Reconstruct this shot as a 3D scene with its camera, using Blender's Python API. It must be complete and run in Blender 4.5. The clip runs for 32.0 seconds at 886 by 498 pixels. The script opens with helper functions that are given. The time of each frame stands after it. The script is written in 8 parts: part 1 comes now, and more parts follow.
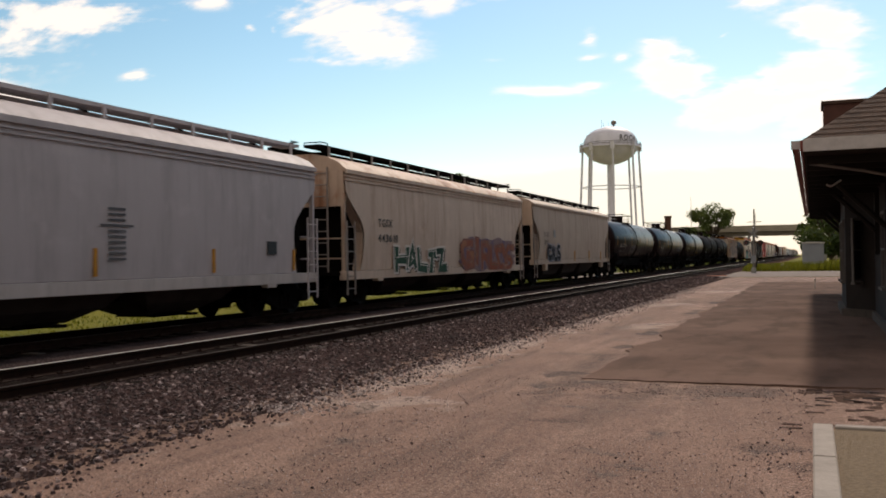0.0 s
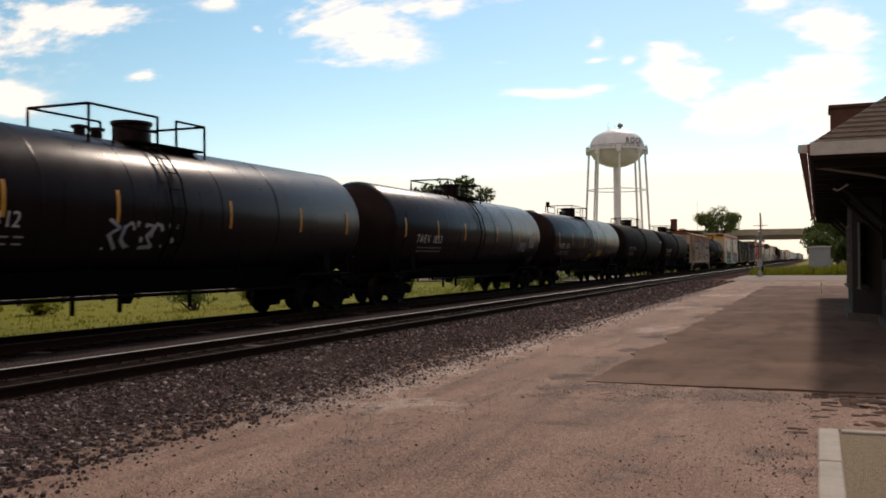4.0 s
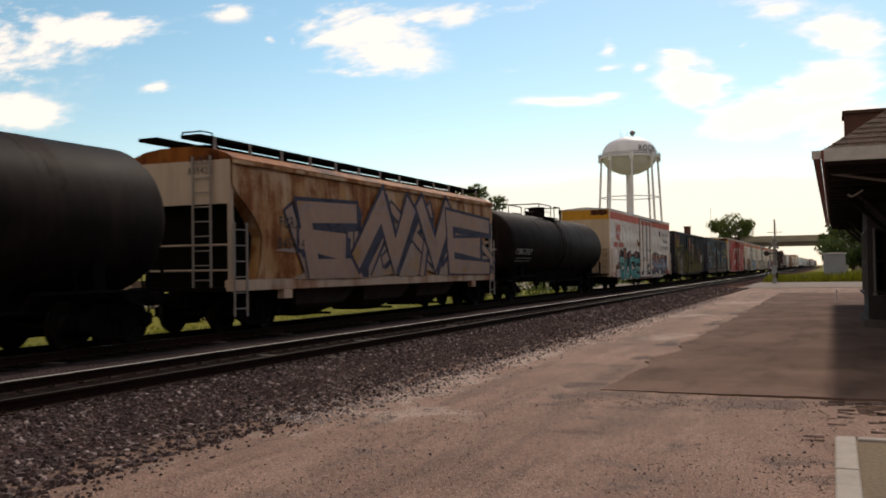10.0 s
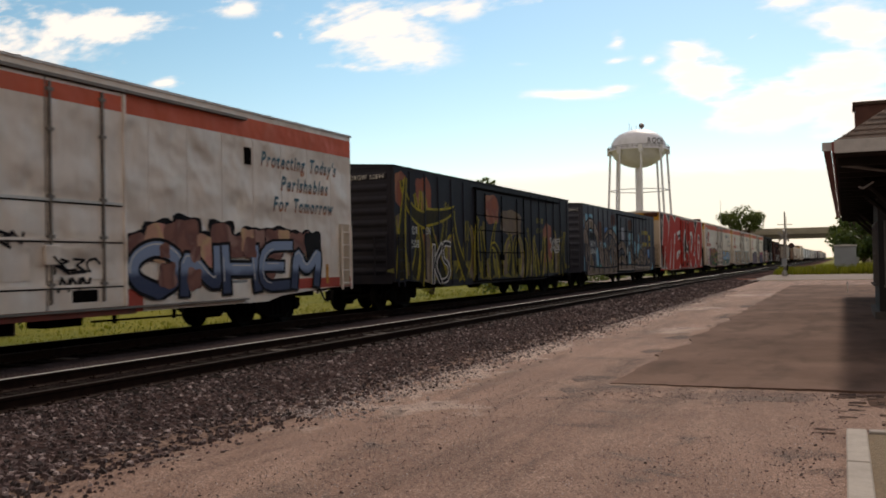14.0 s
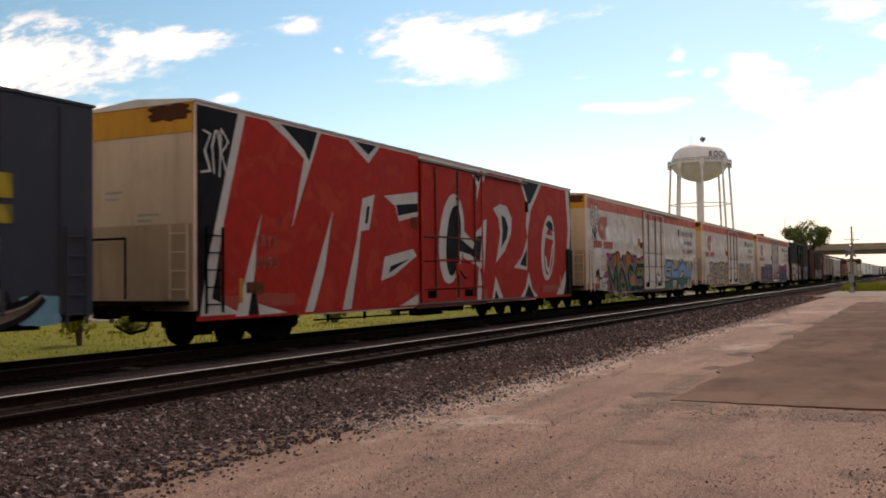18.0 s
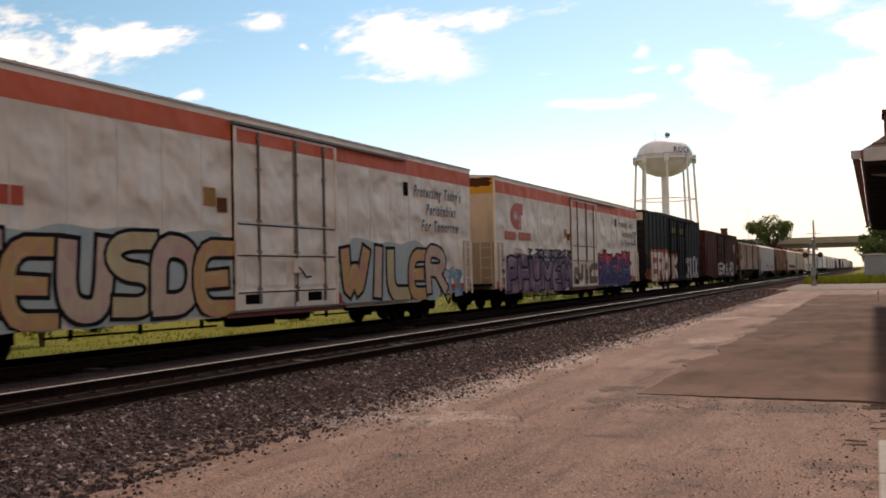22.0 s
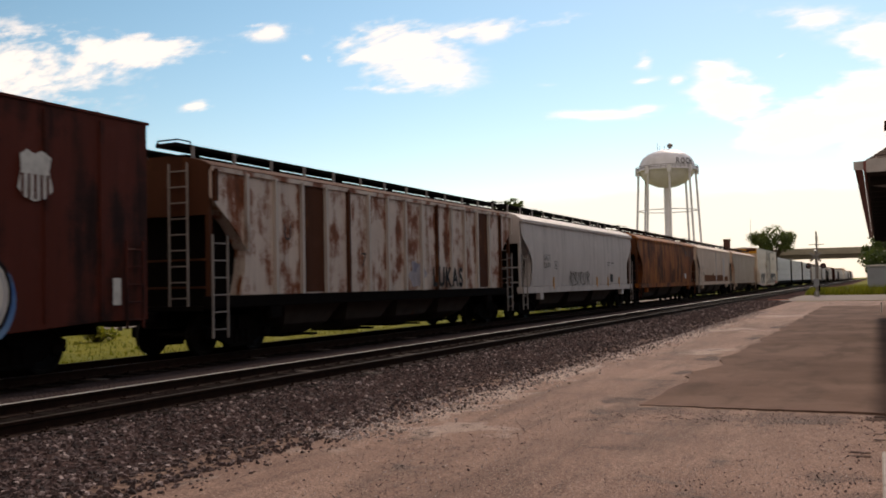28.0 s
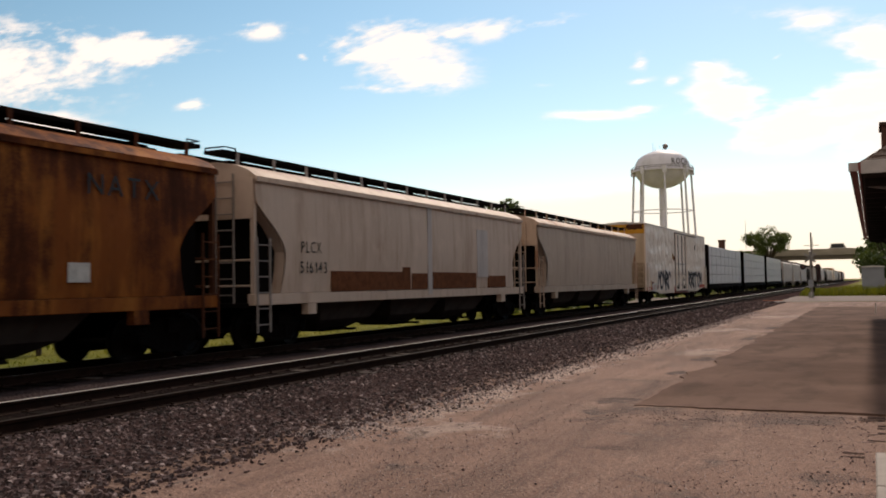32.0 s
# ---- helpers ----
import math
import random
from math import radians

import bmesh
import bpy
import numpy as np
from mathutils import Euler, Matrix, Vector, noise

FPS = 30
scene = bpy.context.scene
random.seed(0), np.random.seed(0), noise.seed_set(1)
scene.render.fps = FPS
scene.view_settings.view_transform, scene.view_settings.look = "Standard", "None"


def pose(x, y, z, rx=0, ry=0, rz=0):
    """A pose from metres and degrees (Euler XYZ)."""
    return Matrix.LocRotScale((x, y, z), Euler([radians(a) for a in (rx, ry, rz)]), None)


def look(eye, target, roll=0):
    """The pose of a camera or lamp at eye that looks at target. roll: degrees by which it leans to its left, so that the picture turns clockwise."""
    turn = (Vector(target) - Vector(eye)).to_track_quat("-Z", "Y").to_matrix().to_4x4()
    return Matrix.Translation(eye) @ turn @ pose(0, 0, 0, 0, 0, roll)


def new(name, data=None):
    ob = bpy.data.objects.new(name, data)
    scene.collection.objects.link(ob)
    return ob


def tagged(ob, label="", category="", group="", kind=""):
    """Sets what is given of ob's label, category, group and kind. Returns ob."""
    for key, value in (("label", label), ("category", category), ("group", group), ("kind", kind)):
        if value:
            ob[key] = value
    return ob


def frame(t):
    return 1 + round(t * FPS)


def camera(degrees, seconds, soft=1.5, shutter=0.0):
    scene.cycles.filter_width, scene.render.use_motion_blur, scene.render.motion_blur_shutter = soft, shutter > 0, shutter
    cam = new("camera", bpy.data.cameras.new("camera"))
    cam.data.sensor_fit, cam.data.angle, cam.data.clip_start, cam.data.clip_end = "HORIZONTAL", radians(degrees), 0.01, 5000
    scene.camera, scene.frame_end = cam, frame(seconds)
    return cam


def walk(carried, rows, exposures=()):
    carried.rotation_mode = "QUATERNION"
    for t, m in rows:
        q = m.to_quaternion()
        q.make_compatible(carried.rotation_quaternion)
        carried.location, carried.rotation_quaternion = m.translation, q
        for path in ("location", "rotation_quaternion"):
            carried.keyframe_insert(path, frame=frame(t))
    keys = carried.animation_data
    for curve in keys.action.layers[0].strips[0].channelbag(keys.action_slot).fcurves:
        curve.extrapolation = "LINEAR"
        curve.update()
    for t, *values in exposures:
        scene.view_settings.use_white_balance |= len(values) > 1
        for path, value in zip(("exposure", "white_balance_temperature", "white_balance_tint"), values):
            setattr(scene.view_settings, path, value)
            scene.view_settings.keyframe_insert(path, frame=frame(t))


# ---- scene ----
# exposure, white balance and tint drift a little, as on the clip's camera
EXPOSURES = ((0.0, -0.86, 7250, 15.0), (14.0, -0.90, 7250, 14.0), (17.0, -0.70, 7550, 19.0), (25.0, -0.72, 7550, 18.5), (28.0, -0.84, 7400, 17.5), (32.0, -0.86, 7400, 17.0))
SUN, SKY, HAZE, SATURATION = 5.0, 0.099, 0.08, 1.22
# clouds ahead: bearing and height as tangents, half widths, lean, weight
CUMULUS = [
    (-0.947, 0.338, 0.137, 0.024, -5.0, 1.00),
    (-1.030, 0.329, 0.094, 0.013, -9.2, 0.80),
    (-0.522, 0.288, 0.087, 0.035, -10.0, 1.00),
    (-0.485, 0.256, 0.070, 0.024, -8.6, 1.00),
    (-0.546, 0.242, 0.080, 0.008, -7.3, 0.90),
    (-0.411, 0.297, 0.096, 0.017, -1.4, 1.00),
    (-0.321, 0.296, 0.058, 0.010, -1.4, 1.00),
    (-0.593, 0.306, 0.040, 0.017, -6.7, 0.90),
    (-0.136, 0.214, 0.040, 0.015, -8.9, 1.00),
    (-0.125, 0.186, 0.051, 0.023, -9.3, 1.00),
    (-0.059, 0.160, 0.079, 0.024, -4.7, 1.00),
    (-0.001, 0.175, 0.065, 0.027, 1.3, 1.00),
    (-0.087, 0.139, 0.065, 0.014, -4.2, 0.90),
    (0.019, 0.139, 0.059, 0.024, -4.4, 1.00),
    (-0.041, 0.257, 0.089, 0.015, -12.3, 1.00),
    (0.016, 0.229, 0.049, 0.022, -19.3, 1.00),
]
WISPS = [
    (-0.715, 0.335, 0.065, 0.013, -7.0, 0.90),
    (-0.746, 0.348, 0.053, 0.007, -7.2, 0.80),
    (-0.846, 0.339, 0.029, 0.007, -6.8, 0.90),
    (-0.651, 0.294, 0.014, 0.006, -23.0, 1.00),
    (-0.620, 0.289, 0.012, 0.006, -6.3, 1.00),
    (-0.830, 0.249, 0.032, 0.010, 1.3, 1.00),
    (-1.108, 0.243, 0.119, 0.026, -9.1, 1.00),
    (-0.271, 0.184, 0.084, 0.007, -4.9, 0.90),
    (-0.220, 0.185, 0.036, 0.008, 1.0, 0.80),
    (-0.221, 0.236, 0.014, 0.013, 35.6, 0.90),
    (-0.223, 0.216, 0.022, 0.005, 2.3, 0.80),
    (-0.186, 0.213, 0.015, 0.006, 4.5, 0.80),
    (-0.153, 0.227, 0.020, 0.005, -11.1, 0.80),
    (-0.082, 0.226, 0.010, 0.004, 20.7, 0.70),
    (-0.259, 0.145, 0.025, 0.005, -4.1, 0.50),
    (-0.332, 0.224, 0.017, 0.004, -5.6, 0.30),
    (-1.236, 0.346, 0.292, 0.063, -5.8, 1.00),
]
SECONDS = 32.0
EYE = (0.0, 0.0, 1.45)
TURNS = [
    (0, 90.601, 0.800, 21.598),
    (0.5, 90.553, 0.658, 21.563),
    (1, 90.589, 0.637, 21.611),
    (1.5, 90.508, 0.633, 21.695),
    (2, 90.486, 0.572, 21.749),
    (2.5, 90.586, 0.481, 21.853),
    (3, 90.671, 0.419, 21.968),
    (3.5, 90.722, 0.435, 21.961),
    (5.5, 90.669, 0.538, 21.812),
    (6, 90.650, 0.611, 21.746),
    (6.5, 90.609, 0.631, 21.714),
    (7, 90.582, 0.612, 21.841),
    (7.5, 90.618, 0.501, 21.924),
    (8, 90.786, 0.442, 22.135),
    (8.5, 91.012, 0.533, 22.400),
    (9, 91.135, 0.689, 22.517),
    (9.5, 91.221, 0.786, 22.612),
    (10, 91.259, 0.772, 22.729),
    (10.5, 91.239, 0.706, 22.798),
    (11, 91.124, 0.597, 22.880),
    (11.5, 91.140, 0.504, 22.945),
    (12, 91.148, 0.520, 22.965),
    (12.5, 91.157, 0.680, 23.028),
    (13, 91.103, 0.886, 23.133),
    (13.5, 91.025, 0.990, 23.195),
    (14, 90.905, 1.047, 23.291),
    (14.5, 90.858, 1.146, 23.321),
    (16.5, 91.138, 1.178, 25.146),
    (17, 91.369, 1.064, 25.793),
    (17.5, 91.574, 0.854, 25.890),
    (17.6, 91.63, 0.815, 26.085),
    (17.8, 91.74, 0.745, 26.545),
    (18, 91.803, 0.690, 26.825),
    (18.2, 91.81, 0.685, 26.870),
    (18.4, 91.815, 0.688, 26.695),
    (18.5, 91.812, 0.697, 26.502),
    (19, 91.709, 1.233, 25.665),
    (19.5, 91.688, 1.464, 25.459),
    (20, 91.590, 1.519, 25.278),
    (20.5, 91.525, 1.447, 24.956),
    (21, 91.534, 1.360, 24.754),
    (21.5, 91.514, 1.293, 24.741),
    (22, 91.562, 1.186, 24.847),
    (22.5, 91.662, 1.149, 24.982),
    (23, 91.706, 1.169, 25.133),
    (23.5, 91.840, 1.123, 25.421),
    (24, 92.122, 1.001, 25.573),
    (24.5, 92.422, 0.894, 25.686),
    (25, 92.538, 0.944, 25.615),
    (25.5, 92.506, 1.061, 25.570),
    (27.5, 92.195, 1.136, 25.133),
    (28, 92.221, 1.128, 24.996),
    (28.5, 92.196, 1.080, 24.944),
    (29, 92.115, 1.019, 24.903),
    (29.5, 92.069, 0.945, 24.926),
    (30, 92.063, 0.919, 24.909),
    (30.5, 92.092, 0.916, 24.892),
    (31, 92.128, 0.893, 24.893),
    (31.5, 92.177, 0.903, 24.850),
    (32, 92.201, 0.952, 24.704),
]
cam = camera(50.84, SECONDS, soft=1.8, shutter=0.15)
walk(cam, [(t, pose(*EYE, rx, ry, rz)) for t, rx, ry, rz in TURNS],
     exposures=EXPOSURES)

# ---- light: open sky with sun ahead, above the far end of the line ----
SUN_AZ, SUN_EL = -3.0, 40.0
sun_data = bpy.data.lights.new("sun", "SUN")
sun_data.energy, sun_data.angle, sun_data.color = SUN, radians(3.0), (1.0, 0.93, 0.84)
sun = new("sun", sun_data)
sd = Vector((math.sin(radians(SUN_AZ)) * math.cos(radians(SUN_EL)), math.cos(radians(SUN_AZ)) * math.cos(radians(SUN_EL)), math.sin(radians(SUN_EL))))
sun.matrix_world = look(sd * 60, (0, 0, 0))


class Nodes:
    """Short way to write node trees."""

    def __init__(self, tree):
        self.tree = tree
        tree.nodes.clear()

    def n(self, kind, **props):
        node = self.tree.nodes.new(kind)
        for key, value in props.items():
            if key == "ops":
                node.operation = value
            elif key == "blend":
                node.blend_type = value
            elif key == "dtype":
                node.data_type = value
            elif key == "gtype":
                node.gradient_type = value
            elif key == "feature":
                node.feature = value
        return node

    def wire(self, a, b):
        self.tree.links.new(a, b)

    def put(self, socket, value):
        if isinstance(value, bpy.types.NodeSocket):
            self.wire(value, socket)
        elif isinstance(value, (tuple, list)) and len(value) == 3 and socket.type == "RGBA":
            socket.default_value = (*value, 1)
        else:
            socket.default_value = value

    def math(self, ops, a, b=0.0, c=0.0, clamp=False):
        node = self.n("ShaderNodeMath", ops=ops)
        node.use_clamp = clamp
        for i, v in enumerate((a, b, c)):
            self.put(node.inputs[i], v)
        return node.outputs[0]

    def mix(self, fac, a, b, blend="MIX"):
        node = self.n("ShaderNodeMix", dtype="RGBA", blend=blend)
        self.put(node.inputs[0], fac), self.put(node.inputs[6], a), self.put(node.inputs[7], b)
        return node.outputs[2]

    def step(self, v, lo, hi, to0=0.0, to1=1.0):
        node = self.n("ShaderNodeMapRange")
        node.interpolation_type = "SMOOTHSTEP"
        for i, q in enumerate((v, lo, hi, to0, to1)):
            self.put(node.inputs[i], q)
        return node.outputs[0]

    def noise(self, vec, scale, detail=4.0, rough=0.55, stretch=None, warp=0.0):
        if stretch:
            vec = self.mapped(vec, scale=stretch)
        node = self.n("ShaderNodeTexNoise")
        self.put(node.inputs["Vector"], vec)
        for key, v in (("Scale", scale), ("Detail", detail), ("Roughness", rough), ("Distortion", warp)):
            node.inputs[key].default_value = v
        return node.outputs[0]

    def voronoi(self, vec, scale, feature="F1", out="Distance"):
        node = self.n("ShaderNodeTexVoronoi", feature=feature)
        self.put(node.inputs["Vector"], vec)
        node.inputs["Scale"].default_value = scale
        return node.outputs[out]

    def mapped(self, vec, loc=(0, 0, 0), rot=(0, 0, 0), scale=(1, 1, 1)):
        node = self.n("ShaderNodeMapping")
        self.wire(vec, node.inputs[0])
        for i, q in enumerate((loc, rot, scale)):
            self.put(node.inputs[i + 1], q)
        return node.outputs[0]

    def bump(self, height, strength=0.3, distance=0.02):
        node = self.n("ShaderNodeBump")
        self.put(node.inputs["Height"], height)
        node.inputs["Strength"].default_value, node.inputs["Distance"].default_value = strength, distance
        return node.outputs[0]

    def surface(self, color, rough=0.6, metal=0.0, normal=None, spec=0.5):
        b = self.n("ShaderNodeBsdfPrincipled")
        self.put(b.inputs["Base Color"], color), self.put(b.inputs["Roughness"], rough), self.put(b.inputs["Metallic"], metal)
        b.inputs["Specular IOR Level"].default_value = spec
        if normal:
            self.wire(normal, b.inputs["Normal"])
        out = self.n("ShaderNodeOutputMaterial")
        self.wire(b.outputs[0], out.inputs[0])
        return b


def sky():
    world = bpy.data.worlds.new("sky")
    scene.world = world
    world.use_nodes = True
    N = Nodes(world.node_tree)
    tex = N.n("ShaderNodeTexSky")
    tex.sky_type, tex.sun_disc = "NISHITA", False
    tex.sun_elevation, tex.sun_rotation = radians(SUN_EL), radians(SUN_AZ)
    tex.air_density, tex.dust_density, tex.ozone_density = 1.0, 0.25, 1.2
    where = N.n("ShaderNodeTexCoord").outputs["Generated"]
    sep = N.n("ShaderNodeSeparateXYZ")
    N.wire(where, sep.inputs[0])
    x, y, z = sep.outputs
    ahead = N.math("MAXIMUM", y, 0.08)
    flat = N.n("ShaderNodeCombineXYZ")
    N.wire(N.math("DIVIDE", x, ahead), flat.inputs[0]), N.wire(N.math("DIVIDE", z, ahead), flat.inputs[1])
    uv = flat.outputs[0]
    billow = N.noise(uv, 7.5, 8.0, 0.58, stretch=(0.6, 1.9, 1), warp=0.7)
    fine = N.noise(uv, 46.0, 3.0, 0.55, stretch=(0.6, 1.7, 1))
    # the clouds of that hour: bearing and height as tangents, half widths, lean
    total = None
    for u, v, ru, rv, lean, power in CUMULUS + WISPS:
        m = N.mapped(uv, (u, v, 0), (0, 0, radians(lean)), (1, 1, 1))
        node = m.node
        node.vector_type = "TEXTURE"
        node.inputs["Scale"].default_value = (ru * 1.75, rv * 2.0, 1)
        g = N.n("ShaderNodeTexGradient", gtype="QUADRATIC_SPHERE")
        N.wire(m, g.inputs[0])
        b = N.math("MULTIPLY", g.outputs["Fac"], power * (0.5 if rv < 0.021 else 1.0))
        total = b if total is None else N.math("MAXIMUM", total, b)
    body = N.math("ADD", N.math("MULTIPLY", N.math("POWER", total, 0.5), 1.25), N.math("MULTIPLY", N.math("SUBTRACT", billow, 0.5), 2.4))
    body = N.math("ADD", body, N.math("MULTIPLY", N.math("SUBTRACT", fine, 0.5), 1.0))
    inside = N.step(total, 0.0, 0.32)
    cover = N.math("MULTIPLY", N.step(body, 0.42, 1.02), inside)
    # loose cumulus over the rest of the sky
    rest = N.noise(where, 3.2, 6.0, 0.6, stretch=(1, 1, 2.2))
    behind = N.step(y, 0.25, 0.05)
    cover = N.math("MAXIMUM", cover, N.math("MULTIPLY", N.step(rest, 0.44, 0.62), N.math("MULTIPLY", behind, N.step(z, 0.02, 0.2))))
    haze = N.math("POWER", N.math("SUBTRACT", 1.0, N.math("MAXIMUM", 0.0, z, clamp=True)), 8.0)
    clear = N.n("ShaderNodeHueSaturation")
    clear.inputs["Hue"].default_value, clear.inputs["Saturation"].default_value, clear.inputs["Value"].default_value = 0.483, SATURATION, 1.0
    N.wire(tex.outputs[0], clear.inputs["Color"])
    air = N.mix(N.math("MULTIPLY", haze, HAZE), clear.outputs[0], (9.8, 9.8, 8.9))
    # a pale bank lies along the horizon, and the air is brighter towards the sun
    edge = N.math("ADD", N.math("DIVIDE", z, N.math("MAXIMUM", 0.15, N.math("SQRT", N.math("SUBTRACT", 1.0, N.math("MULTIPLY", z, z))))), N.math("MULTIPLY", N.math("SUBTRACT", billow, 0.5), 0.05))
    bank = N.step(edge, 0.101, 0.084)
    sunward = N.step(y, -0.1, 0.95, 0.86, 2.38)
    lit = N.n("ShaderNodeVectorMath", ops="SCALE")
    N.wire(air, lit.inputs[0]), N.wire(sunward, lit.inputs["Scale"])
    air = N.mix(N.math("MULTIPLY", bank, 0.8), lit.outputs[0], (18.3, 18.1, 16.9))
    # away from the sun the sky is veiled by thin, even cloud
    air = N.mix(N.step(y, 0.5, 0.0, 0.0, 0.72), air, (6.6, 6.3, 6.1))
    color = N.mix(N.math("MULTIPLY", cover, 0.92), air, (21.6, 20.4, 19.2))
    bg = N.n("ShaderNodeBackground")
    N.wire(color, bg.inputs[0])
    bg.inputs[1].default_value = SKY
    out = N.n("ShaderNodeOutputWorld")
    N.wire(bg.outputs[0], out.inputs[0])


sky()

GROUND_Z, YARD_Z = -0.34, -0.25

# ---- materials ----
def material(name):
    m = bpy.data.materials.new(name)
    m.use_nodes = True
    return m, Nodes(m.node_tree)


def coords(N, own=True):
    """Object space, shifted for each object so that no two look alike."""
    tc = N.n("ShaderNodeTexCoord")
    if not own:
        return tc.outputs["Object"]
    info = N.n("ShaderNodeObjectInfo")
    add = N.n("ShaderNodeVectorMath", ops="ADD")
    mul = N.n("ShaderNodeVectorMath", ops="SCALE")
    mul.inputs[0].default_value = (0, 37, 0)
    N.wire(info.outputs["Random"], mul.inputs["Scale"])
    N.wire(tc.outputs["Object"], add.inputs[0]), N.wire(mul.outputs[0], add.inputs[1])
    return add.outputs[0]


def car_paint(name, color, rust=0.0, dirt=0.35, rough=0.55, dirt_color=(0.10, 0.085, 0.07), rust_color=(0.17, 0.065, 0.025), wave=0.0, spec=0.25, rust_scale=0.55, fade=None):
    """Sheet steel paint: sun-bleached, streaked with dirt from the top, rust in patches, sheets a little wavy."""
    m, N = material(name)
    v = coords(N)
    streak = N.noise(v, 2.2, 5, 0.6, stretch=(1, 1, 0.14))
    patch = N.noise(v, 0.55, 6, 0.62)
    grain = N.noise(v, 28, 3, 0.6)
    c = N.mix(N.math("MULTIPLY", grain, 0.25), color, tuple(q * 0.72 for q in color))
    c = N.mix(N.math("MULTIPLY", N.step(streak, 0.45, 0.75), dirt), c, dirt_color)
    c = N.mix(N.math("MULTIPLY", N.step(patch, 0.5, 0.68), dirt * 0.7), c, tuple(0.5 * (a + b) for a, b in zip(color, dirt_color)))
    runs = N.noise(v, 6.5, 6, 0.66, stretch=(1, 1, 0.07))
    c = N.mix(N.math("MULTIPLY", N.step(runs, 0.52, 0.72), dirt * 0.75), c, tuple(0.35 * a + 0.65 * b for a, b in zip(color, dirt_color)))
    bleach = N.noise(v, 1.3, 5, 0.6)
    c = N.mix(N.math("MULTIPLY", N.step(bleach, 0.52, 0.7), 0.22), c, tuple(min(1.0, q * 1.35 + 0.01) for q in color))
    if fade:
        c = N.mix(N.math("MULTIPLY", N.step(N.noise(v, 1.6, 4, 0.6, stretch=(1, 1, 0.3)), 0.42, 0.66), 0.8), c, fade)
    if rust:
        patch = N.noise(v, rust_scale, 6, 0.62)
        r = N.math("ADD", N.math("MULTIPLY", patch, 0.6), N.math("MULTIPLY", streak, 0.4))
        r = N.math("ADD", r, N.math("MULTIPLY", N.math("SUBTRACT", grain, 0.5), 0.12))
        c = N.mix(N.math("MULTIPLY", N.step(r, 0.66 - 0.28 * rust, 0.74 - 0.22 * rust), min(1, 0.35 + rust)), c, rust_color)
        c = N.mix(N.math("MULTIPLY", N.step(r, 0.74 - 0.28 * rust, 0.80 - 0.2 * rust), 0.75), c, tuple(q * 0.4 for q in rust_color))
    dent = N.noise(v, 1.1, 2, 0.4)
    if wave > 0.25:
        place = N.n("ShaderNodeSeparateXYZ")
        N.wire(coords(N, False), place.inputs[0])
        ply = N.math("ABSOLUTE", N.math("SINE", N.math("MULTIPLY", place.outputs[1], math.pi / 1.2)))
        rows = N.math("SINE", N.math("ADD", N.math("MULTIPLY", place.outputs[2], 5.2), N.math("MULTIPLY", N.noise(v, 0.9, 2, 0.5), 7.0)))
        dent = N.math("ADD", N.math("MULTIPLY", dent, 0.7), N.math("MULTIPLY", N.math("MULTIPLY", ply, rows), 0.11))
    h = N.math("ADD", N.math("MULTIPLY", grain, 0.002), N.math("MULTIPLY", dent, wave))
    N.surface(c, N.math("ADD", rough, N.math("MULTIPLY", streak, 0.2)), 0.0, N.bump(h, 1.0, 1.0), spec)
    return m


def plain(name, color, rough=0.6, metal=0.0, vary=0.3, scale=6.0, bump=0.0, spec=0.4):
    m, N = material(name)
    v = coords(N)
    a, b = N.noise(v, scale, 5, 0.6), N.noise(v, scale * 7, 3, 0.6)
    c = N.mix(N.step(a, 0.3, 0.75), color, tuple(q * (1 - vary) for q in color))
    c = N.mix(N.math("MULTIPLY", b, vary), c, tuple(q * (1 - vary) * 0.8 for q in color))
    N.surface(c, rough, metal, N.bump(b, 1.0, bump) if bump else None, spec)
    return m


def spray(name, *colors, scale=1.3):
    """Sprayed paint that fades between a few colours."""
    m, N = material(name)
    v = coords(N)
    a, b = N.noise(v, scale, 2, 0.5, warp=0.6), N.noise(v, 26, 3, 0.6)
    c = colors[0]
    for i, nxt in enumerate(colors[1:]):
        c = N.mix(N.step(a, 0.38 + 0.11 * i, 0.58 + 0.08 * i), c, nxt)
    c = N.mix(N.math("MULTIPLY", N.step(b, 0.45, 0.75), 0.12), c, tuple(0.6 * q + 0.02 for q in colors[0]))
    c = N.mix(N.math("MULTIPLY", N.noise(v, 4.0, 4, 0.6), 0.28), c, (0.0, 0.0, 0.0))
    runs = N.noise(v, 5.0, 6, 0.66, stretch=(1, 1, 0.1))
    c = N.mix(N.math("MULTIPLY", N.step(runs, 0.50, 0.74), 0.38), c, tuple(0.55 * q + 0.008 for q in colors[0]))
    N.surface(c, 0.6, 0.0, None, 0.06)
    return m


def spray_split(name, upper, lower, z):
    """Sprayed letters whose colour changes at one height."""
    m, N = material(name)
    v = coords(N, False)
    sep = N.n("ShaderNodeSeparateXYZ")
    N.wire(v, sep.inputs[0])
    soft = N.noise(v, 2.0, 3, 0.5)
    c = N.mix(N.step(N.math("ADD", sep.outputs[2], N.math("MULTIPLY", soft, 0.25)), z + 0.02, z + 0.24), lower, upper)
    c = N.mix(N.math("MULTIPLY", N.step(N.noise(v, 26, 3, 0.6), 0.45, 0.75), 0.12), c, (0.25, 0.22, 0.2))
    N.surface(c, 0.55, 0.0, None, 0.35)
    return m


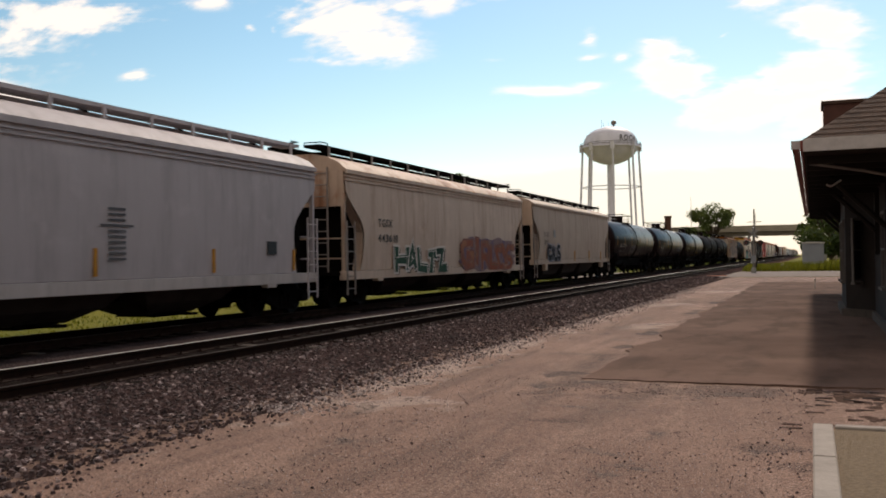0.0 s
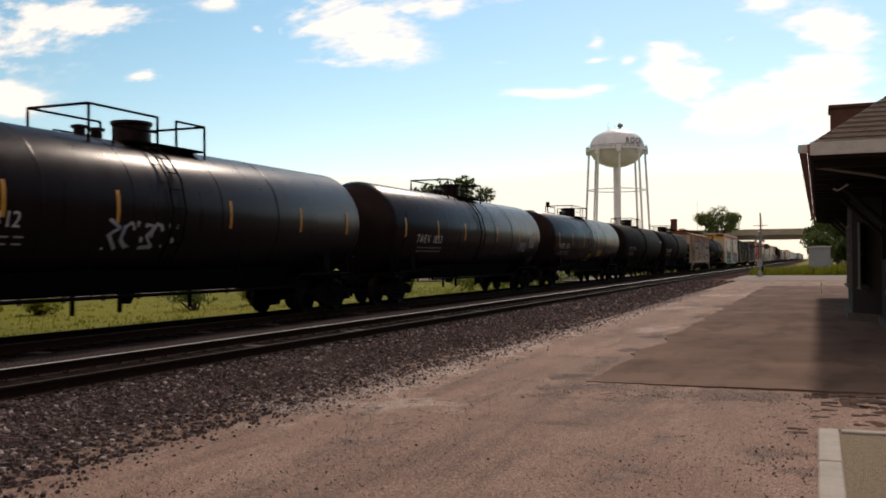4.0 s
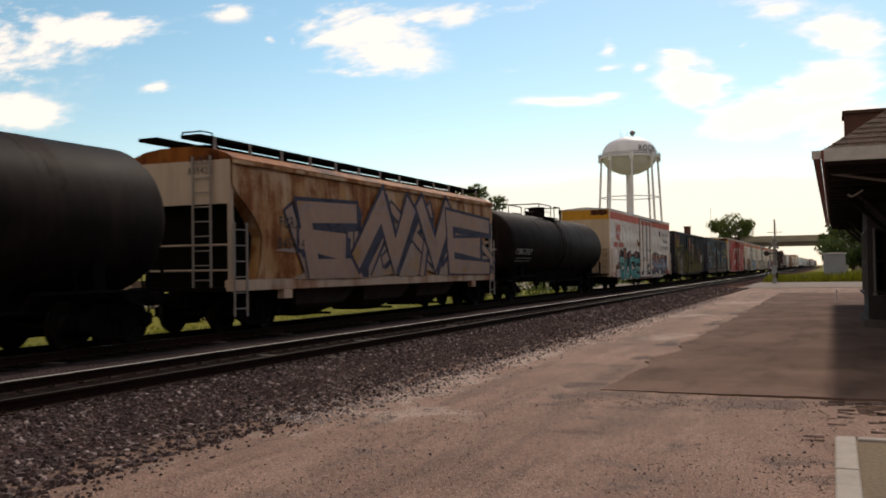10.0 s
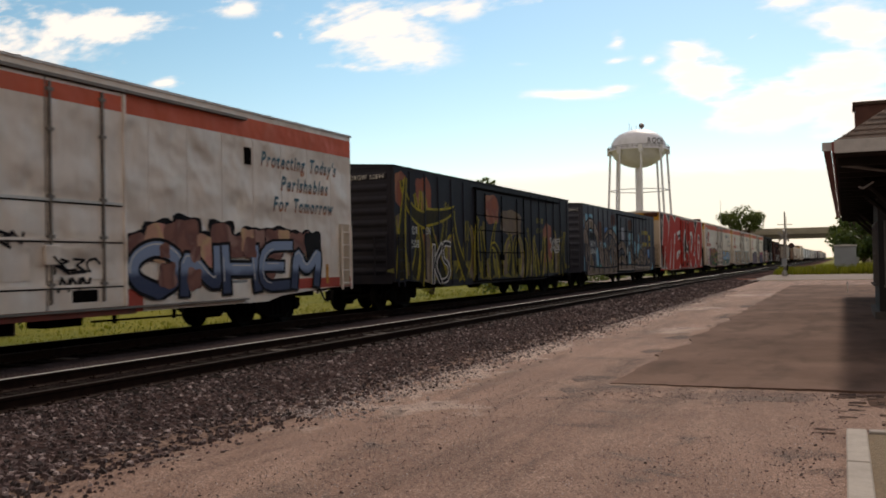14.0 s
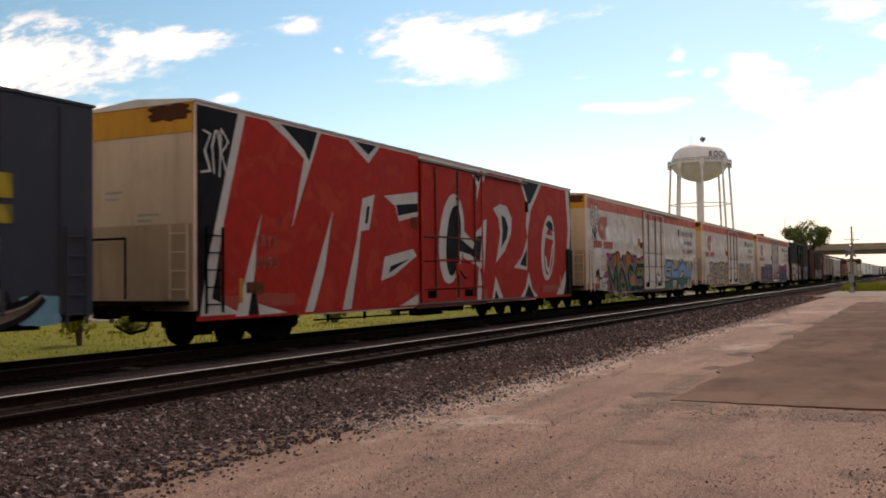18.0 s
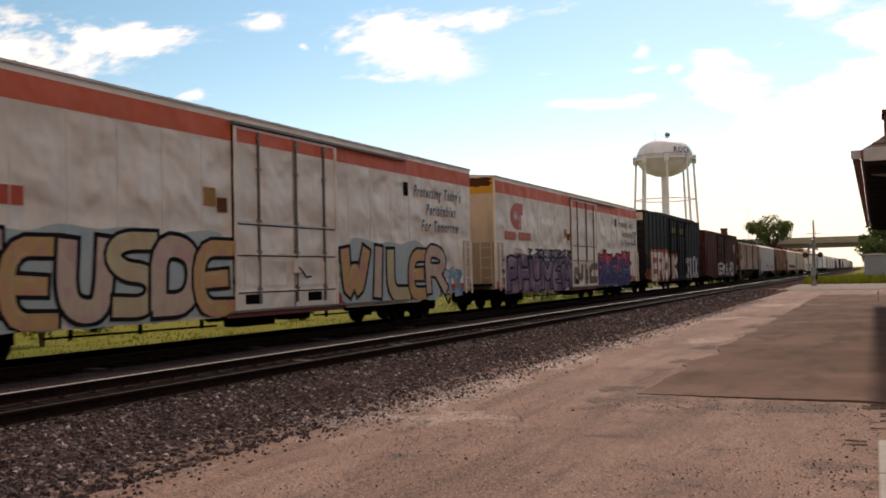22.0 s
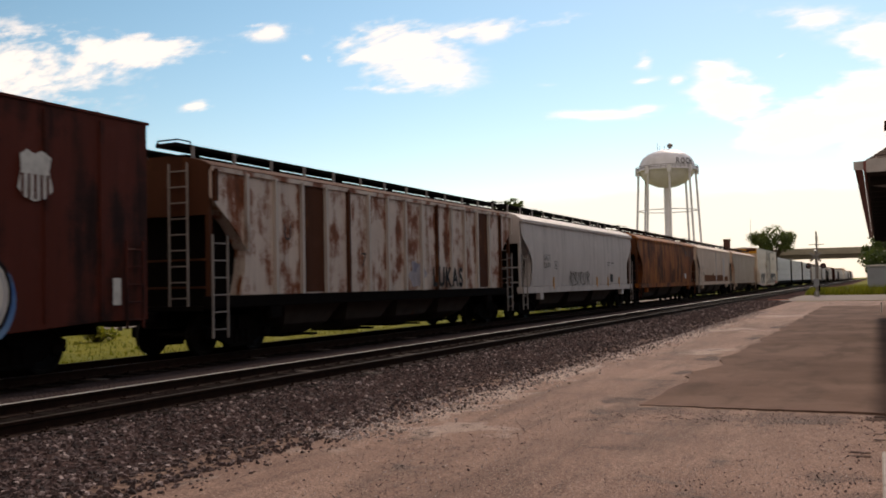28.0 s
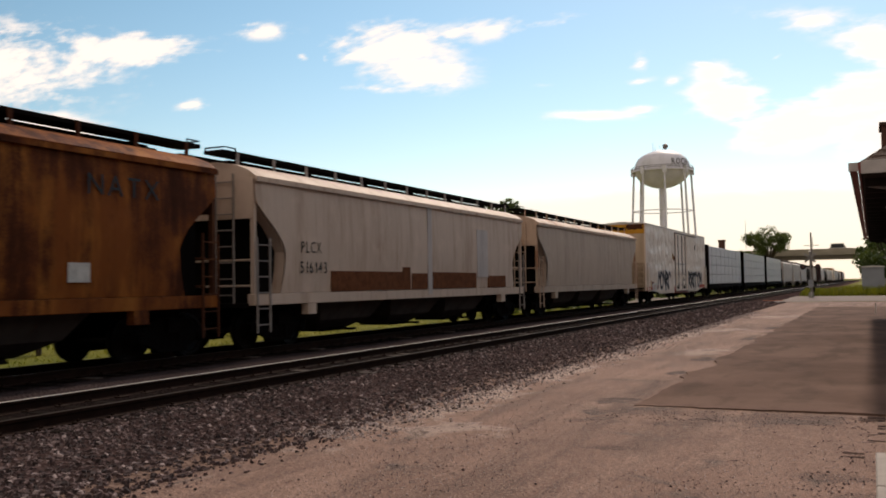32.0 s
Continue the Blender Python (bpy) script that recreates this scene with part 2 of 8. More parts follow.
def ground_mats():
    # worn chip-seal yard: pinkish grit, paler dust, dark and pale worn spots, small cracks
    m, N = material("yard_pavement")
    v = coords(N, False)
    big, mid = N.noise(v, 0.22, 5, 0.6), N.noise(v, 1.1, 6, 0.65, warp=0.5)
    streak = N.noise(v, 0.9, 5, 0.6, stretch=(1.3, 0.3, 1))
    grit, chip, speck = N.noise(v, 40, 5, 0.75), N.noise(v, 75, 2, 0.5), N.noise(v, 14, 4, 0.7)
    c = N.mix(N.step(big, 0.35, 0.65), (0.23, 0.132, 0.099), (0.325, 0.194, 0.147))
    c = N.mix(N.math("MULTIPLY", N.step(streak, 0.48, 0.66), 0.6), c, (0.408, 0.260, 0.200))
    worn = N.noise(v, 0.8, 6, 0.66, stretch=(1.9, 0.16, 1), warp=0.4)
    c = N.mix(N.math("MULTIPLY", N.step(worn, 0.50, 0.66), 0.62), c, (0.117, 0.070, 0.052))
    c = N.mix(N.math("MULTIPLY", N.step(mid, 0.52, 0.7), 0.6), c, (0.128, 0.074, 0.058))
    def spots(rows):
        total = None
        for x, y, rx, ry in rows:
            s = N.mapped(v, (x, y, YARD_Z), (0, 0, 0), (rx, ry, 1))
            s.node.vector_type = "TEXTURE"
            g = N.n("ShaderNodeTexGradient", gtype="QUADRATIC_SPHERE")
            N.wire(s, g.inputs[0])
            total = g.outputs["Fac"] if total is None else N.math("MAXIMUM", total, g.outputs["Fac"])
        return N.step(N.math("ADD", N.math("POWER", total, 0.5), N.math("MULTIPLY", N.math("SUBTRACT", mid, 0.5), 3.6)), 0.34, 0.72)
    pale = spots(((-4.4, 10.1, 1.1, 0.8), (-4.5, 32.8, 1.2, 2.2), (-3.7, 23.0, 0.8, 1.6), (-4.3, 45.0, 2.4, 2.4), (-5.35, 16.0, 0.7, 11.0), (-5.35, 32.0, 0.8, 12.0), (-5.5, 24.0, 0.5, 9.0)))
    c = N.mix(N.math("MULTIPLY", pale, 0.75), c, (0.510, 0.387, 0.326))
    dark = spots(((-1.3, 12.1, 2.4, 0.75), (-2.6, 11.3, 1.6, 0.5), (-3.3, 15.4, 0.5, 1.3), (-3.4, 21.5, 0.4, 1.2), (-2.4, 12.1, 1.1, 0.5), (-0.9, 12.2, 1.4, 0.45), (-4.3, 9.0, 0.9, 0.32), (-0.1, 7.9, 0.55, 0.35), (-3.2, 28.5, 0.4, 1.8), (-0.4, 8.7, 0.5, 0.3), (-2.5, 9.4, 0.6, 0.2)))
    c = N.mix(N.math("MULTIPLY", N.math("MULTIPLY", dark, N.step(grit, 0.36, 0.56)), 0.8), c, (0.046, 0.028, 0.022))
    holes = spots(((-3.25, 15.0, 0.45, 1.3), (-3.35, 17.6, 0.3, 0.8), (-3.3, 20.8, 0.4, 1.5), (-3.2, 24.6, 0.3, 1.0), (-3.3, 28.6, 0.4, 2.0), (-3.2, 34.0, 0.4, 2.4), (-3.4, 13.2, 0.5, 0.5)))
    c = N.mix(N.math("MULTIPLY", holes, 0.85), c, (0.046, 0.028, 0.023))
    c = N.mix(N.math("MULTIPLY", N.step(speck, 0.5, 0.72), 0.5), c, (0.122, 0.076, 0.061))
    c = N.mix(N.math("MULTIPLY", N.step(grit, 0.44, 0.62), 0.85), c, (0.076, 0.049, 0.042))
    c = N.mix(N.math("MULTIPLY", N.step(chip, 0.58, 0.68), 0.8), c, (0.510, 0.369, 0.298))
    c = N.mix(N.math("MULTIPLY", N.step(chip, 0.42, 0.34), 0.85), c, (0.061, 0.036, 0.028))
    crack = N.voronoi(N.mapped(v, scale=(0.32, 0.22, 1)), 1.0, "DISTANCE_TO_EDGE")
    line = N.math("MULTIPLY", N.step(N.math("ADD", crack, N.math("MULTIPLY", N.math("SUBTRACT", mid, 0.5), 0.06)), 0.012, 0.002), N.step(big, 0.45, 0.6))
    c = N.mix(N.math("MULTIPLY", line, 0.3), c, (0.051, 0.035, 0.028))
    h = N.math("ADD", N.math("MULTIPLY", grit, 0.012), N.math("MULTIPLY", mid, 0.03))
    N.surface(c, 0.93, 0, N.bump(h, 1.0, 1.0), 0.2)
    yard = m
    # newer asphalt
    m, N = material("asphalt")
    v = coords(N, False)
    big, mid, grit = N.noise(v, 0.3, 5, 0.6), N.noise(v, 1.6, 5, 0.6, stretch=(1, 0.35, 1)), N.noise(v, 60, 4, 0.7)
    c = N.mix(N.step(big, 0.3, 0.7), (0.115, 0.071, 0.055), (0.174, 0.110, 0.086))
    c = N.mix(N.math("MULTIPLY", N.step(mid, 0.46, 0.68), 0.6), c, (0.066, 0.045, 0.036))
    c = N.mix(N.math("MULTIPLY", N.step(N.noise(v, 0.5, 6, 0.66), 0.52, 0.7), 0.5), c, (0.175, 0.113, 0.090))
    c = N.mix(N.math("MULTIPLY", N.step(grit, 0.5, 0.75), 0.5), c, (0.065, 0.047, 0.04))
    N.surface(c, 0.95, 0, N.bump(grit, 1.0, 0.004), 0.04)
    asphalt = m
    m, N = material("ballast")
    v = coords(N, False)
    big, mid, grit = N.noise(v, 0.5, 5, 0.6), N.noise(v, 3, 6, 0.65), N.voronoi(v, 16, out="Color")
    c = N.mix(N.step(big, 0.4, 0.66), (0.042, 0.027, 0.026), (0.085, 0.056, 0.052))
    c = N.mix(N.math("MULTIPLY", N.step(mid, 0.45, 0.7), 0.6), c, (0.05, 0.037, 0.035))
    grey = N.n("ShaderNodeRGBToBW")
    N.wire(grit, grey.inputs[0])
    c = N.mix(0.45, c, grey.outputs[0], "OVERLAY")
    sep = N.n("ShaderNodeSeparateXYZ")
    N.wire(v, sep.inputs[0])
    # oily grime along both tracks; its dark also stands in for the train's shade
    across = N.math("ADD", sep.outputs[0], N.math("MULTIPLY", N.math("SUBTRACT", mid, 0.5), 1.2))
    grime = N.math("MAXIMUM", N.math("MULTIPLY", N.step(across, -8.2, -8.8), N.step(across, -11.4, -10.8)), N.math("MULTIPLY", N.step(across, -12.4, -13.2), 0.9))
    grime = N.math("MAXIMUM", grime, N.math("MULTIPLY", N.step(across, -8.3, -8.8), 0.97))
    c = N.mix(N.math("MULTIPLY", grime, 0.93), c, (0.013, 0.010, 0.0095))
    between = N.math("MULTIPLY", N.step(across, -10.7, -11.1), N.step(across, -13.2, -12.6))
    c = N.mix(N.math("MULTIPLY", between, 0.8), c, N.mix(mid, (0.045, 0.034, 0.034), (0.085, 0.064, 0.064)))
    toe = N.math("MULTIPLY", N.step(across, -6.7, -6.1), N.step(mid, 0.62, 0.45))
    c = N.mix(N.math("MULTIPLY", toe, 0.8), c, (0.23, 0.155, 0.125))
    N.surface(c, 0.97, 0, N.bump(N.voronoi(v, 16), 1.0, 0.05), 0.0)
    bal = m
    m, N = material("grass_ground")
    v = coords(N, False)
    big, mid, f = N.noise(v, 0.05, 4, 0.6), N.noise(v, 0.9, 6, 0.65), N.noise(v, 22, 4, 0.7)
    c = N.mix(N.step(big, 0.35, 0.65), (0.175, 0.155, 0.005), (0.112, 0.119, 0.005))
    c = N.mix(N.math("MULTIPLY", N.step(mid, 0.45, 0.7), 0.6), c, (0.23, 0.18, 0.012))
    c = N.mix(N.math("MULTIPLY", f, 0.35), c, (0.10, 0.12, 0.006))
    N.surface(c, 0.95, 0, N.bump(f, 1.0, 0.06), 0.15)
    return yard, asphalt, bal, m


YARD, ASPHALT, BALLAST, GRASS = ground_mats()


def stone_mat():
    m, N = material("crushed_stone")
    isl = N.n("ShaderNodeNewGeometry").outputs["Random Per Island"]
    v = coords(N, False)
    c = N.mix(isl, (0.022, 0.0145, 0.0155), (0.155, 0.098, 0.096))
    c = N.mix(N.step(isl, 0.88, 0.97), c, (0.40, 0.31, 0.30))
    c = N.mix(N.math("MULTIPLY", N.noise(v, 30, 3), 0.5), c, (0.05, 0.04, 0.038))
    N.surface(c, 0.92, 0, None, 0.25)
    return m


STONE = stone_mat()


def leaf_mat(name, a, b, through_light=0.25):
    m, N = material(name)
    isl = N.n("ShaderNodeNewGeometry").outputs["Random Per Island"]
    c = N.mix(isl, a, b)
    bs = N.surface(c, 0.6, 0, None, 0.3)
    thin = N.n("ShaderNodeBsdfTranslucent")
    N.wire(N.mix(0.5, c, (0.22, 0.26, 0.03)), thin.inputs[0])
    both = N.n("ShaderNodeMixShader")
    both.inputs[0].default_value = through_light
    N.wire(bs.outputs[0], both.inputs[1]), N.wire(thin.outputs[0], both.inputs[2])
    N.wire(both.outputs[0], [n for n in m.node_tree.nodes if n.type == "OUTPUT_MATERIAL"][0].inputs[0])
    return m


LEAF = leaf_mat("leaves", (0.035, 0.06, 0.014), (0.085, 0.115, 0.03))
LEAF_DARK = leaf_mat("dark_leaves", (0.02, 0.042, 0.014), (0.05, 0.085, 0.024))
WEED = leaf_mat("weeds", (0.075, 0.082, 0.005), (0.19, 0.165, 0.008), 0.35)
BARK = plain("bark", (0.085, 0.062, 0.045), 0.9, bump=0.03)
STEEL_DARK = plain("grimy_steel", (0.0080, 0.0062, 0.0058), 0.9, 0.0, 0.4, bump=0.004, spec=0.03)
WHEEL_STEEL = plain("wheel_steel", (0.012, 0.009, 0.008), 0.6, 0.1, 0.4, spec=0.1)
RAIL_SIDE = plain("rail_rust", (0.026, 0.013, 0.009), 0.9, 0.0, 0.4, bump=0.003, spec=0.08)
# worn head, coloured pale to stand in for the sun's glint on one rail
RAIL_GLINT = plain("rail_head", (0.72, 0.68, 0.64), 0.38, 0.25, 0.15, spec=0.9)
RAIL_DULL = plain("dull_rail_head", (0.035, 0.022, 0.017), 0.7, 0.0, 0.3, spec=0.15)
TIE_WOOD = plain("creosoted_wood", (0.016, 0.011, 0.009), 0.95, 0.0, 0.5, bump=0.02, spec=0.03)
TIE_PALE = plain("weathered_wood", (0.07, 0.05, 0.04), 0.92, 0.0, 0.4, bump=0.02)
CONCRETE = plain("concrete", (0.36, 0.31, 0.27), 0.9, 0.0, 0.3, 3.0, bump=0.006)
PALE_PATCH = plain("pale_patch", (0.20, 0.148, 0.118), 0.92, 0.0, 0.35, 2.0, bump=0.01)
YELLOW = plain("reflector_yellow", (0.62, 0.27, 0.02), 0.5)
WHITE = plain("white_marking", (0.68, 0.66, 0.62), 0.6)
GREY_MARK = plain("grey_marking", (0.34, 0.33, 0.32), 0.6)
BLACK_MARK = plain("black_marking", (0.02, 0.02, 0.021), 0.6)
RED_MARK = plain("red_marking", (0.58, 0.075, 0.028), 0.5)
BROWN_MARK = plain("primer_brown", (0.20, 0.072, 0.030), 0.85, 0.0, 0.45, spec=0.08)
GREY_STEEL = plain("galvanised_steel", (0.42, 0.42, 0.42), 0.45, 0.5, 0.25)


# ---- mesh building ----
class Geo:
    """Collects simple solids into one mesh."""

    def __init__(self):
        self.v, self.f = [], []

    def add(self, verts, faces):
        o = len(self.v)
        self.v += [tuple(q) for q in verts]
        self.f += [tuple(i + o for i in q) for q in faces]
        return self

    def box(self, x0, x1, y0, y1, z0, z1):
        v = [(x, y, z) for z in (z0, z1) for y in (y0, y1) for x in (x0, x1)]
        return self.add(v, [(0, 2, 3, 1), (4, 5, 7, 6), (0, 1, 5, 4), (2, 6, 7, 3), (0, 4, 6, 2), (1, 3, 7, 5)])

    def prism(self, poly, axis, a, b):
        """A polygon extruded along x, y or z; poly holds the other two coordinates in order, counterclockwise seen from +axis for x and z."""
        n = len(poly)

        def at(p, k):
            return {"x": (k, p[0], p[1]), "y": (p[0], k, p[1]), "z": (p[0], p[1], k)}[axis]

        v = [at(p, a) for p in poly] + [at(p, b) for p in poly]
        f = [tuple(range(n))[::-1], tuple(range(n, 2 * n))] + [(i, (i + 1) % n, n + (i + 1) % n, n + i) for i in range(n)]
        if axis == "y":
            f = [q[::-1] for q in f]
        return self.add(v, f)

    def turned(self, y):
        """Turn a flat shape made for a side (at x) to lie on an end wall at this y."""
        self.v = [(b, y, c) for a, b, c in self.v]
        return self

    def tube(self, p, q, r, n=8, r2=None):
        p, q = Vector(p), Vector(q)
        d = (q - p).normalized()
        u = d.orthogonal().normalized()
        w = d.cross(u)
        r2 = r if r2 is None else r2
        v = []
        for c, k in ((p, r), (q, r2)):
            v += [c + k * (u * math.cos(2 * math.pi * i / n) + w * math.sin(2 * math.pi * i / n)) for i in range(n)]
        f = [(i, (i + 1) % n, n + (i + 1) % n, n + i) for i in range(n)] + [tuple(range(n))[::-1], tuple(range(n, 2 * n))]
        return self.add(v, f)

    def path(self, pts, r, n=6):
        for a, b in zip(pts, pts[1:]):
            self.tube(a, b, r, n)
        return self

    def lathe(self, profile, axis="y", n=32, center=(0, 0, 0)):
        """profile: (along, radius) from one end to the other."""
        v, f = [], []
        for s, r in profile:
            for i in range(n):
                a = 2 * math.pi * i / n
                c, t = r * math.cos(a), r * math.sin(a)
                p = {"y": (c, s, t), "z": (c, t, s), "x": (s, c, t)}[axis]
                v.append(tuple(p[k] + center[k] for k in range(3)))
        for j in range(len(profile) - 1):
            for i in range(n):
                f.append((j * n + i, j * n + (i + 1) % n, (j + 1) * n + (i + 1) % n, (j + 1) * n + i))
        f += [tuple(range(n))[::-1], tuple(range((len(profile) - 1) * n, len(profile) * n))]
        if axis == "y":
            f = [q[::-1] for q in f]
        return self.add(v, f)

    def mesh(self, name, mat, smooth=False, bevel=0.0):
        me = bpy.data.meshes.new(name)
        me.from_pydata(self.v, [], self.f)
        if bevel:
            bm = bmesh.new()
            bm.from_mesh(me)
            bmesh.ops.bevel(bm, geom=[e for e in bm.edges if e.calc_face_angle(0) > 0.6], offset=bevel, segments=1, affect="EDGES", clamp_overlap=True)
            bm.to_mesh(me)
            bm.free()
        me.materials.append(mat)
        if smooth:
            for p in me.polygons:
                p.use_smooth = True
            me.set_sharp_from_angle(angle=radians(40))
        me.update()
        return me


def part(name, geo, mat, parent, label="", smooth=False, bevel=0.0):
    """One mesh object under a thing or under a part."""
    ob = new(name, geo if isinstance(geo, bpy.types.Mesh) else geo.mesh(name, mat, smooth, bevel))
    ob.parent = parent
    if label:
        ob["label"] = label
    return ob


def thing(name, label, category, group="", kind="", m=None):
    ob = tagged(new(name), label, category, group, kind)
    ob.empty_display_size = 0.2
    if m is not None:
        ob.matrix_basis = m
    return ob


def solid(name, geo, mat, label, category="", group="", kind="", smooth=False, bevel=0.0):
    return tagged(new(name, geo.mesh(name, mat, smooth, bevel)), label, category, group, kind)


GLYPHS = {}


def glyph(ch, fat=0.0):
    """Outline of a letter, one unit high, filled."""
    key = ch, fat
    if key not in GLYPHS:
        cu = bpy.data.curves.new("letter", "FONT")
        cu.body, cu.size, cu.offset, cu.resolution_u = ch, 1.38, fat, 3
        ob = new("letter", cu)
        me = bpy.data.meshes.new_from_object(ob.evaluated_get(bpy.context.evaluated_depsgraph_get()))
        bpy.data.objects.remove(ob), bpy.data.curves.remove(cu)
        v = [(p.co.x, p.co.y) for p in me.vertices]
        GLYPHS[key] = v, [tuple(p.vertices) for p in me.polygons], max((p[0] for p in v), default=0.4)
        bpy.data.meshes.remove(me)
    return GLYPHS[key]


def lettering(geo, text, y0, z0, high, wide, x, fat=0.0, wild=0.0, rng=None, slope=0.0, end=False, only=None):
    """Words on a side: read along +y on the face towards +x, or, with end, along +x on the face towards -y."""
    adv, at = [], 0.0
    for ch in text:
        w = 0.45 if ch == " " else glyph(ch)[2]
        adv.append((ch, at, w))
        at += w + 0.22
    k = wide / max(at - 0.22, 0.1)
    for i, (ch, a, w) in enumerate(adv):
        if ch == " ":
            continue
        v, f, _ = glyph(ch, fat)
        turn, up, grow = (rng.uniform(-wild, wild) * 0.35, rng.uniform(-wild, wild) * 0.25, 1 + rng.uniform(-wild, wild) * 0.3) if rng else (0, 0, 1)
        if only is not None and i != only:
            continue
        out = []
        for px, pz in v:
            qx, qz = (px - w / 2) * grow, (pz - 0.5) * grow
            qx, qz = qx * math.cos(turn) - qz * math.sin(turn) + w / 2 + a, qx * math.sin(turn) + qz * math.cos(turn) + 0.5 + up
            qx += slope * qz
            out.append((y0 + qx * k, x, z0 + qz * high) if end else (x, y0 + qx * k, z0 + qz * high))
        geo.add(out, f)
    return geo


def bars(geo, y0, z0, rows, x, end=False):
    """Small unreadable writing as plain bars: (from, to, height, thickness)."""
    for a, b, z, t in rows:
        q = [(a, z), (b, z), (b, z + t), (a, z + t)]
        geo.add([(y0 + p, x, z0 + s) if end else (x, y0 + p, z0 + s) for p, s in q], [(0, 1, 2, 3)])
    return geo

# ---- the place: ground, yard, tracks ----
TRAIN_X, TRACK_X = -14.33, -9.7
SPEED = 14.264


def sheet(nx, ny, x0, x1, y0, y1, z, rough=0.0, seed=0):
    """A ground sheet with slight unevenness."""
    g = Geo()
    for j in range(ny + 1):
        for i in range(nx + 1):
            x, y = x0 + (x1 - x0) * i / nx, y0 + (y1 - y0) * j / ny
            edge = i in (0, nx) or j in (0, ny)
            g.v.append((x, y, z + (0 if edge else rough * noise.noise((x * 0.6 + seed, y * 0.35, 0.0)))))
    for j in range(ny):
        for i in range(nx):
            a = j * (nx + 1) + i
            g.f.append((a, a + 1, a + nx + 2, a + nx + 1))
    return g


solid("ground", Geo().add([(-3000, -3000, GROUND_Z), (3000, -3000, GROUND_Z), (3000, 3000, GROUND_Z), (-3000, 3000, GROUND_Z)], [(0, 1, 2, 3)]),
      GRASS, "yellow-green mown grass plain reaching to the horizon", kind="structure")
solid("yard", sheet(48, 150, -5.75, 22, -40, 73, YARD_Z, 0.022), YARD, "worn pinkish gravelled yard beside the railway tracks", kind="structure", smooth=True)
def asphalt_lane():
    """A thin overlay of asphalt with crumbled front and side edges that stand proud of the yard."""
    g = Geo()
    nx, ny = 60, 130
    for j in range(ny + 1):
        for i in range(nx + 1):
            x, y = -3.0 + 9.0 * i / nx, 12.75 + 47.25 * (j / ny) ** 1.5
            ragged = 0.22 * noise.noise((x * 0.9, 4.0, 0)) + 0.10 * noise.noise((x * 4.0, 2.0, 0))
            y += ragged * max(0.0, 1 - j / 6)
            x += (0.22 * noise.noise((y * 0.55, 9.0, 0)) + 0.10 * noise.noise((y * 2.3, 5.0, 0))) * max(0.0, 1 - i / 4)
            g.v.append((x, y, YARD_Z + 0.018 + 0.005 * noise.noise((x * 0.5, y * 0.3, 7))))
    for j in range(ny):
        for i in range(nx):
            a = j * (nx + 1) + i
            g.f.append((a, a + 1, a + nx + 2, a + nx + 1))
    rim = [j * (nx + 1) for j in range(ny, -1, -1)] + list(range(1, nx + 1))
    o = len(g.v)
    g.v += [(g.v[k][0], g.v[k][1], YARD_Z - 0.06) for k in rim]
    for i in range(len(rim) - 1):
        g.f.append((rim[i], o + i, o + i + 1, rim[i + 1]))
    return g


solid("pavement_asphalt", asphalt_lane(), ASPHALT, "smooth dark asphalt lane along the station", kind="structure", smooth=True)
solid("road_crossing", sheet(40, 12, -60, 60, 73, 96, YARD_Z + 0.03, 0.01), PALE_PATCH, "pale worn road crossing the railway tracks", kind="structure", smooth=True)


def ballast_bed():
    """One cross-section of crushed stone under both tracks, drawn out along the line."""
    section = [(-5.6, -0.27), (-6.3, -0.235), (-7.2, -0.20), (-8.2, -0.178), (-8.6, -0.164), (-10.8, -0.164), (-11.2, -0.185), (-12.0, -0.23), (-12.8, -0.185), (-15.9, -0.185), (-16.9, -0.26), (-17.6, -0.36)]
    g = Geo()
    ys = [-520, -300, -150, -60, -20] + [i * 1.0 - 19 for i in range(92)] + [73, 96.5, 110, 140, 200, 300, 500, 760]
    for y in ys:
        for x, z in section:
            g.v.append((x, y, z + (0.02 * noise.noise((x * 1.7, y * 1.3, 3)) if -20 < y < 74 else 0)))
    n = len(section)
    for j in range(len(ys) - 1):
        for i in range(n - 1):
            a = j * n + i
            g.f.append((a, a + n, a + n + 1, a + 1))
    return g


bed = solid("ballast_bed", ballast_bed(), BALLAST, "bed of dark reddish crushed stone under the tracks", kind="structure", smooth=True)


